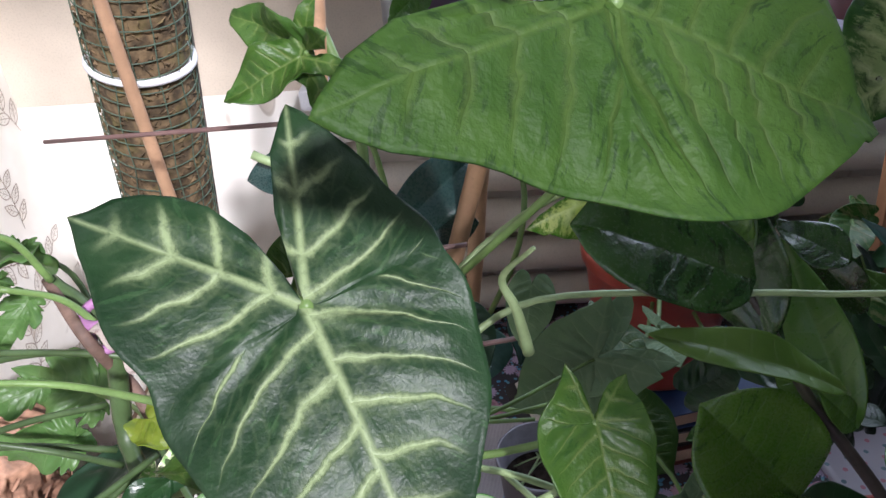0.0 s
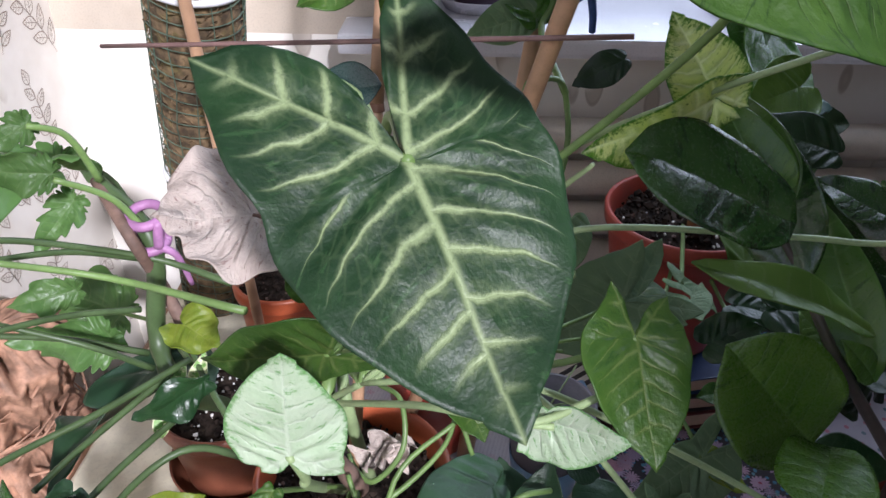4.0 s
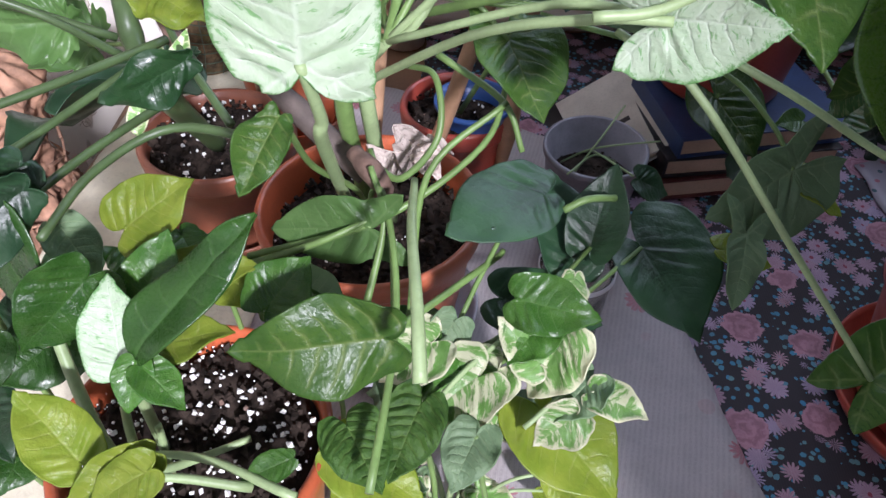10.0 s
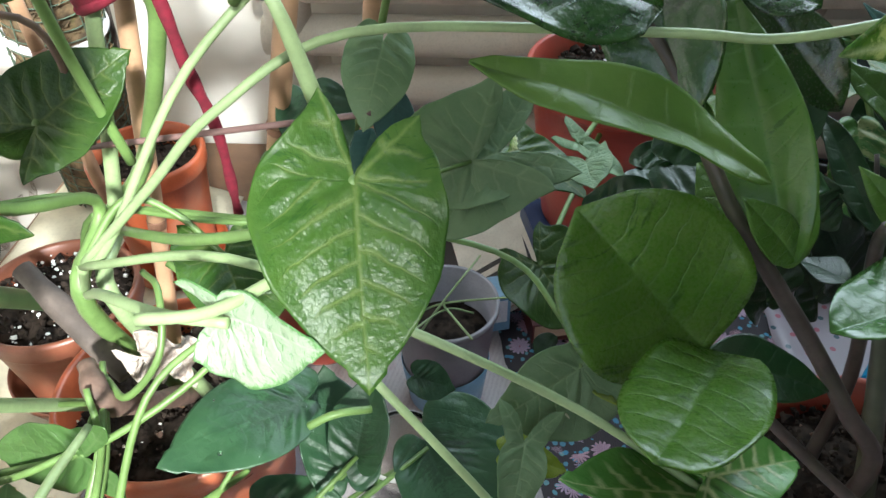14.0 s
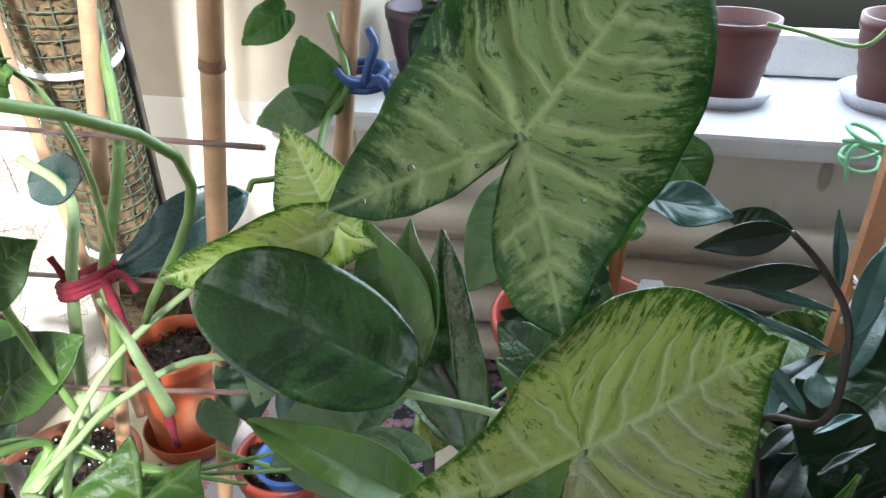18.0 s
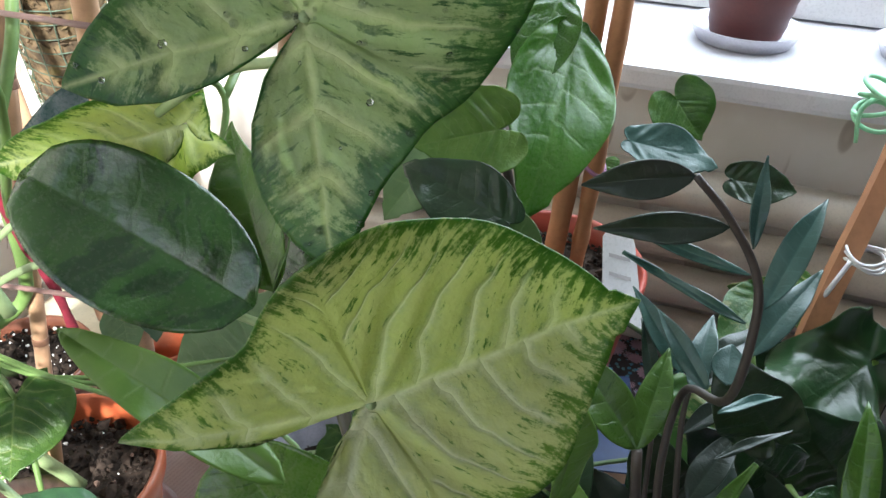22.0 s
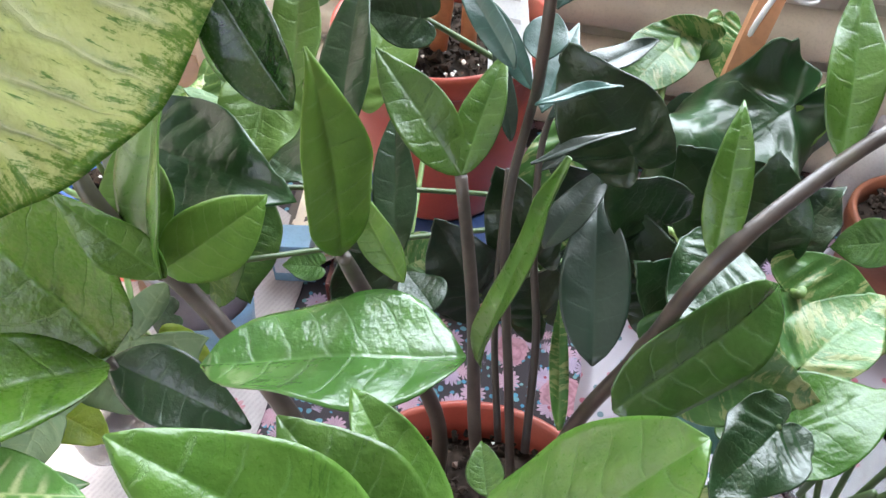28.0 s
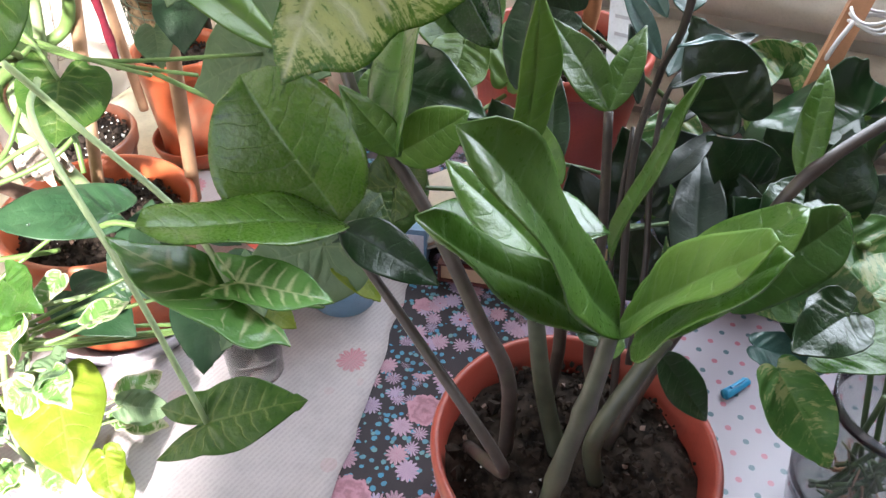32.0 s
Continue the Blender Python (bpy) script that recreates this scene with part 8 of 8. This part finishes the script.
part("box_body", slab((0.04, 0.03, 0.05), Vector((-0.105, -0.021, 0.001)) + Vector((0.02, 0.02, 0.025)), 0.001, 15), BLUE_TUB_PALE, carton, smooth=False)
part("box_front", slab((0.034, 0.0006, 0.03), Vector((-0.105, -0.021, 0.001)) + Vector((0.0235, 0.005, 0.028)), 0, 15), TAG, carton, smooth=False)
notch_pot = pot("dark_pot", "dark plastic pot of the notched-leaf plant", (0.276, 0.115, 0.001), 0.058, 0.095, BLACK_POT, 0.08, SAUCER, seed=22)
for x, y in ((0.445, 0.26), (0.50, 0.235)):
    bottle = thing("white_bottle", "white plastic bottle at the wall", "bottle", "white bottles", at=(x, y, 0.001))
    part("bottle_body", lathe([(0, 0), (0.020, 0), (0.022, 0.003), (0.022, 0.085), (0.018, 0.098), (0.010, 0.104), (0.0095, 0.112)], 32, (x, y, 0.001)), WHITE_TIE, bottle)
    part("bottle_cap", lathe([(0.0115, 0.106), (0.0118, 0.124), (0.010, 0.127), (0, 0.127)], 28, (x, y, 0.001)), SAUCER, bottle)

vase = thing("glass_vase", "clear glass vase with leafy cuttings", "vase", at=(0.375, -0.155, 0.002))
part("glass_wall", lathe([(0, 0), (0.034, 0), (0.040, 0.006), (0.050, 0.06), (0.047, 0.10), (0.043, 0.13), (0.046, 0.145), (0.0435, 0.145), (0.041, 0.13), (0.0445, 0.10), (0.0475, 0.06), (0.036, 0.01), (0, 0.008)], 48, (0.375, -0.155, 0.002)), CLEAR_GLASS, vase).visible_shadow = False
for k in range(7):
    a = k * 0.9
    part("cut_stem", tube([(0.375 + 0.025 * math.cos(a), -0.155 + 0.025 * math.sin(a), 0.014), (0.375 + 0.01 * math.cos(a + 2), -0.155 + 0.01 * math.sin(a + 2), 0.08), (0.375 + 0.03 * math.cos(a + 3), -0.155 + 0.03 * math.sin(a + 3), 0.17)], 0.0022, sides=7), PETIOLE_DARK, vase)
rnd = random.Random(77)
for k in range(34):
    a, b, z = rnd.uniform(0, 6.28), rnd.uniform(0, 6.28), rnd.uniform(0.012, 0.075)
    ra, rb = rnd.uniform(0.015, 0.030), rnd.uniform(0.015, 0.031)
    c = Vector((0.375, -0.155, 0.004))
    pts = [c + Vector((ra * math.cos(a), ra * math.sin(a), z)), c + Vector((0.010 * math.cos(b), 0.010 * math.sin(a), z + 0.010)), c + Vector((rb * math.cos(b), rb * math.sin(b), z + rnd.uniform(0.0, 0.030)))]
    part("water_root", tube(pts, rnd.uniform(0.0012, 0.0024), 0.0008, sides=6), PETIOLE_DARK if k % 3 else BARK, vase)
BC = Vector((0.286, -0.053, -0.000))
pen_cap = thing("pen_top", "small blue plastic pen top on the oilcloth", "pen", at=BC)
AZURE = plain("azure_plastic", (0.02, 0.30, 0.55), 0.35, 0.1, 40, 0.1)
part("cap_body", tube([(BC.x - 0.010, BC.y - 0.014, 0.0072), (BC.x, BC.y, 0.0072), (BC.x + 0.008, BC.y + 0.012, 0.0072)], 0.0052, 0.004, sides=12), AZURE, pen_cap)
part("cap_clip", slab((0.003, 0.02, 0.002), (BC.x - 0.001, BC.y, 0.0132), 0.0005, -33), AZURE, pen_cap, smooth=False)

# the white label in the red pot
label_tag = thing("plant_label", "white plastic plant label stuck in the red pot", "label", at=(0.10, 0.04, 0.25))
bm = bmesh.new()
TA, TB = Vector((0.098, 0.059, 0.321)), Vector((0.116, 0.003, 0.267))
wide = Vector((0.0165, -0.002, 0.0))
ring = [TA - wide * 0.55, TA + wide * 0.55 + (TA - TB) * 0.02, TA + wide * 0.75 - (TA - TB) * 0.12, TB + wide * 1.05, TB - wide * 1.0, TA - wide * 0.92 - (TA - TB) * 0.12]
bm.faces.new([bm.verts.new(p) for p in ring])
ob = part("label_sheet", bm, TAG, label_tag, smooth=False)
thick = ob.modifiers.new("thickness", "SOLIDIFY")
thick.thickness = 0.0012
for k in range(3):
    c = TB.lerp(TA, 0.3 + 0.2 * k) + (TA - TB).cross(wide).normalized() * (0.0016 if (TA - TB).cross(wide).y < 0 else -0.0016)
    bm = bmesh.new()
    up = (TA - TB).normalized() * 0.0016
    bm.faces.new([bm.verts.new(c + s) for s in (-wide * 0.6 - up, wide * 0.5 - up, wide * 0.5 + up, -wide * 0.6 + up)])
    part("faded_line", bm, SAUCER, ob, smooth=False)

# ---- on the window sill ----
def ribbed_pot(label, at, r, h, body):
    th = thing("sill_pot", label, "flower pot", "pots on the sill", at=at)
    bm = lathe([(0, 0.008), (r * 0.70, 0.008), (r * 0.72, 0.010)] + [(r * (0.72 + 0.24 * k / 8) + 0.0012 * (k % 2), 0.012 + (h - 0.03) * k / 8) for k in range(9)] + [(r, h - 0.014), (r, h), (r - 0.004, h), (r - 0.006, h - 0.02), (r * 0.6, h - 0.022), (0, h - 0.020)], 48, at)
    part("pot_body", bm, body, th)
    part("earth", lathe([(0, h - 0.015), (r * 0.5, h - 0.014), (r - 0.006, h - 0.018)], 40, at), SOIL, th)
    part("saucer", lathe([(0, 0.001), (r * 0.95, 0.001), (r * 1.12, 0.017), (r * 1.14, 0.0185), (r * 1.10, 0.0185), (r * 0.93, 0.005), (0, 0.005)], 48, at), SAUCER, th)
    return th


ribbed_pot("ribbed red pot on a clear saucer on the sill", (0.175, 0.412, SZ), 0.055, 0.10, SILL_RED)
ribbed_pot("red pot on a clear saucer on the sill", (0.372, 0.420, SZ), 0.056, 0.105, SILL_RED)
ribbed_pot("dark purple pot on the sill", (-0.205, 0.425, SZ), 0.056, 0.10, PURPLE_POT)
sill_plant = thing("sill_pothos", "trailing green plant in the sill pots", "houseplant", at=(0.372, 0.42, SZ + 0.09))
stem(sill_plant, PETIOLE, [(0.372, 0.42, SZ + 0.085), (0.34, 0.36, SZ + 0.12), (0.30, 0.33, SZ + 0.09), (0.24, 0.34, SZ + 0.10), (0.20, 0.33, SZ + 0.11)], 0.0024)
sill_shrub = thing("sill_shrub", "leafy dark green plant in the purple pot", "houseplant", at=(-0.205, 0.425, SZ + 0.09))
for k in range(7):
    a = k * 0.9
    p = Vector((-0.205, 0.425, SZ + 0.085))
    q = p + Vector((0.05 * math.cos(a), -0.03 + 0.03 * math.sin(a), 0.10 + 0.012 * k))
    stem(sill_shrub, PETIOLE, [p, (p + q) / 2 + Vector((0, 0, 0.02)), q], 0.0022, 0.0015)
    leaf(sill_shrub, "heart", ZZ_DARK_SHADED if k % 2 else POTHOS, q, q + Vector((0.05 * math.cos(a), -0.04 + 0.02 * math.sin(a), -0.03)), (0.2 * math.cos(a), -0.5, 0.8), 0.04, fold=0.2)

# more of the trailing pothos at the front
rnd = random.Random(12)
for k in range(26):
    a, q = rnd.uniform(0, 6.28), math.sqrt(rnd.random()) * 0.075
    base = Vector((-0.245 + q * math.cos(a), -0.375 + 0.8 * q * math.sin(a), rnd.uniform(0.02, 0.10)))
    way = Vector((math.cos(a) + rnd.uniform(-0.5, 0.5), math.sin(a) - 0.4, rnd.uniform(-0.6, 0.2))).normalized()
    leaf(njoy, "heart", (NJOY, NJOY, NJOY, SYN_PALE, NEON)[k % 5], base, base + way * rnd.uniform(0.022, 0.042), (0.3 * math.cos(a), -0.5, 0.8), rnd.uniform(0.018, 0.030), fold=0.2, wave=0.8)
    if k % 2 == 0:
        stem(njoy, PETIOLE_PALE, [(-0.24, -0.395, 0.003), (base + Vector((-0.24, -0.395, 0.003))) / 2 + Vector((0, 0, 0.02)), base], 0.0016, 0.0012)

droplets(e_leaf, 60, 0.0016, 3)
droplets(s_leaf, 14, 0.0016, 4)

# printed sprays on the wall paper
PRINT = plain("grey_brown_print", (0.40, 0.33, 0.27), 0.7, 0.2, 30, 0.2)
rnd = random.Random(21)
wall = bpy.data.objects["wall_west"]


def spray(y0, z0, size, turn):
    """A printed twig with outlined leaves, lying on the paper."""
    verts, faces = [], []

    def strip(points, width):
        for a, b in zip(points, points[1:]):
            d = (b - a)
            if d.length < 1e-6:
                continue
            s = Vector((0, -d.z, d.y)).normalized() * width
            k = len(verts)
            verts.extend([a - s, a + s, b + s, b - s])
            faces.append((k, k + 1, k + 2, k + 3))

    def at(u, v):
        return Vector((-0.7992, y0 + size * (u * math.cos(turn) - v * math.sin(turn)), z0 + size * (u * math.sin(turn) + v * math.cos(turn))))

    strip([at(0.1 * i, 0.16 * (0.1 * i) ** 2) for i in range(11)], 0.0006)
    for i, u in enumerate((0.12, 0.25, 0.4, 0.52, 0.66, 0.8, 1.0)):
        v = 0.16 * u * u
        a = (0.85 if i % 2 else -0.75) if u < 1 else 0.3
        ln, wd = 0.34 - 0.10 * u, 0.075
        edge = []
        for k in range(17):
            t = k / 8 if k <= 8 else (16 - k) / 8
            w = wd * math.sin(math.pi * t ** 0.8) * (1 if k <= 8 else -1)
            edge.append(at(u + ln * t * math.cos(a) - w * math.sin(a), v + ln * t * math.sin(a) + w * math.cos(a)))
        strip(edge, 0.0007)
        strip([at(u, v), at(u + 0.8 * ln * math.cos(a), v + 0.8 * ln * math.sin(a))], 0.0004)
        for t in (0.3, 0.5, 0.7):
            for sgn in (1, -1):
                strip([at(u + ln * t * math.cos(a), v + ln * t * math.sin(a)), at(u + ln * (t + 0.16) * math.cos(a) - sgn * 0.05 * math.sin(a), v + ln * (t + 0.16) * math.sin(a) + sgn * 0.05 * math.cos(a))], 0.0003)
    me = bpy.data.meshes.new("printed_spray")
    me.from_pydata(verts, [], faces)
    me.materials.append(PRINT)
    ob = new("printed_spray", me)
    ob.parent = wall


for i in range(6):
    for j in range(7):
        spray(-0.34 + 0.125 * i + rnd.uniform(-0.02, 0.02) + 0.06 * (j % 2), -0.25 + 0.12 * j + rnd.uniform(-0.02, 0.02), rnd.uniform(0.085, 0.12), rnd.uniform(-0.6, 2.4))
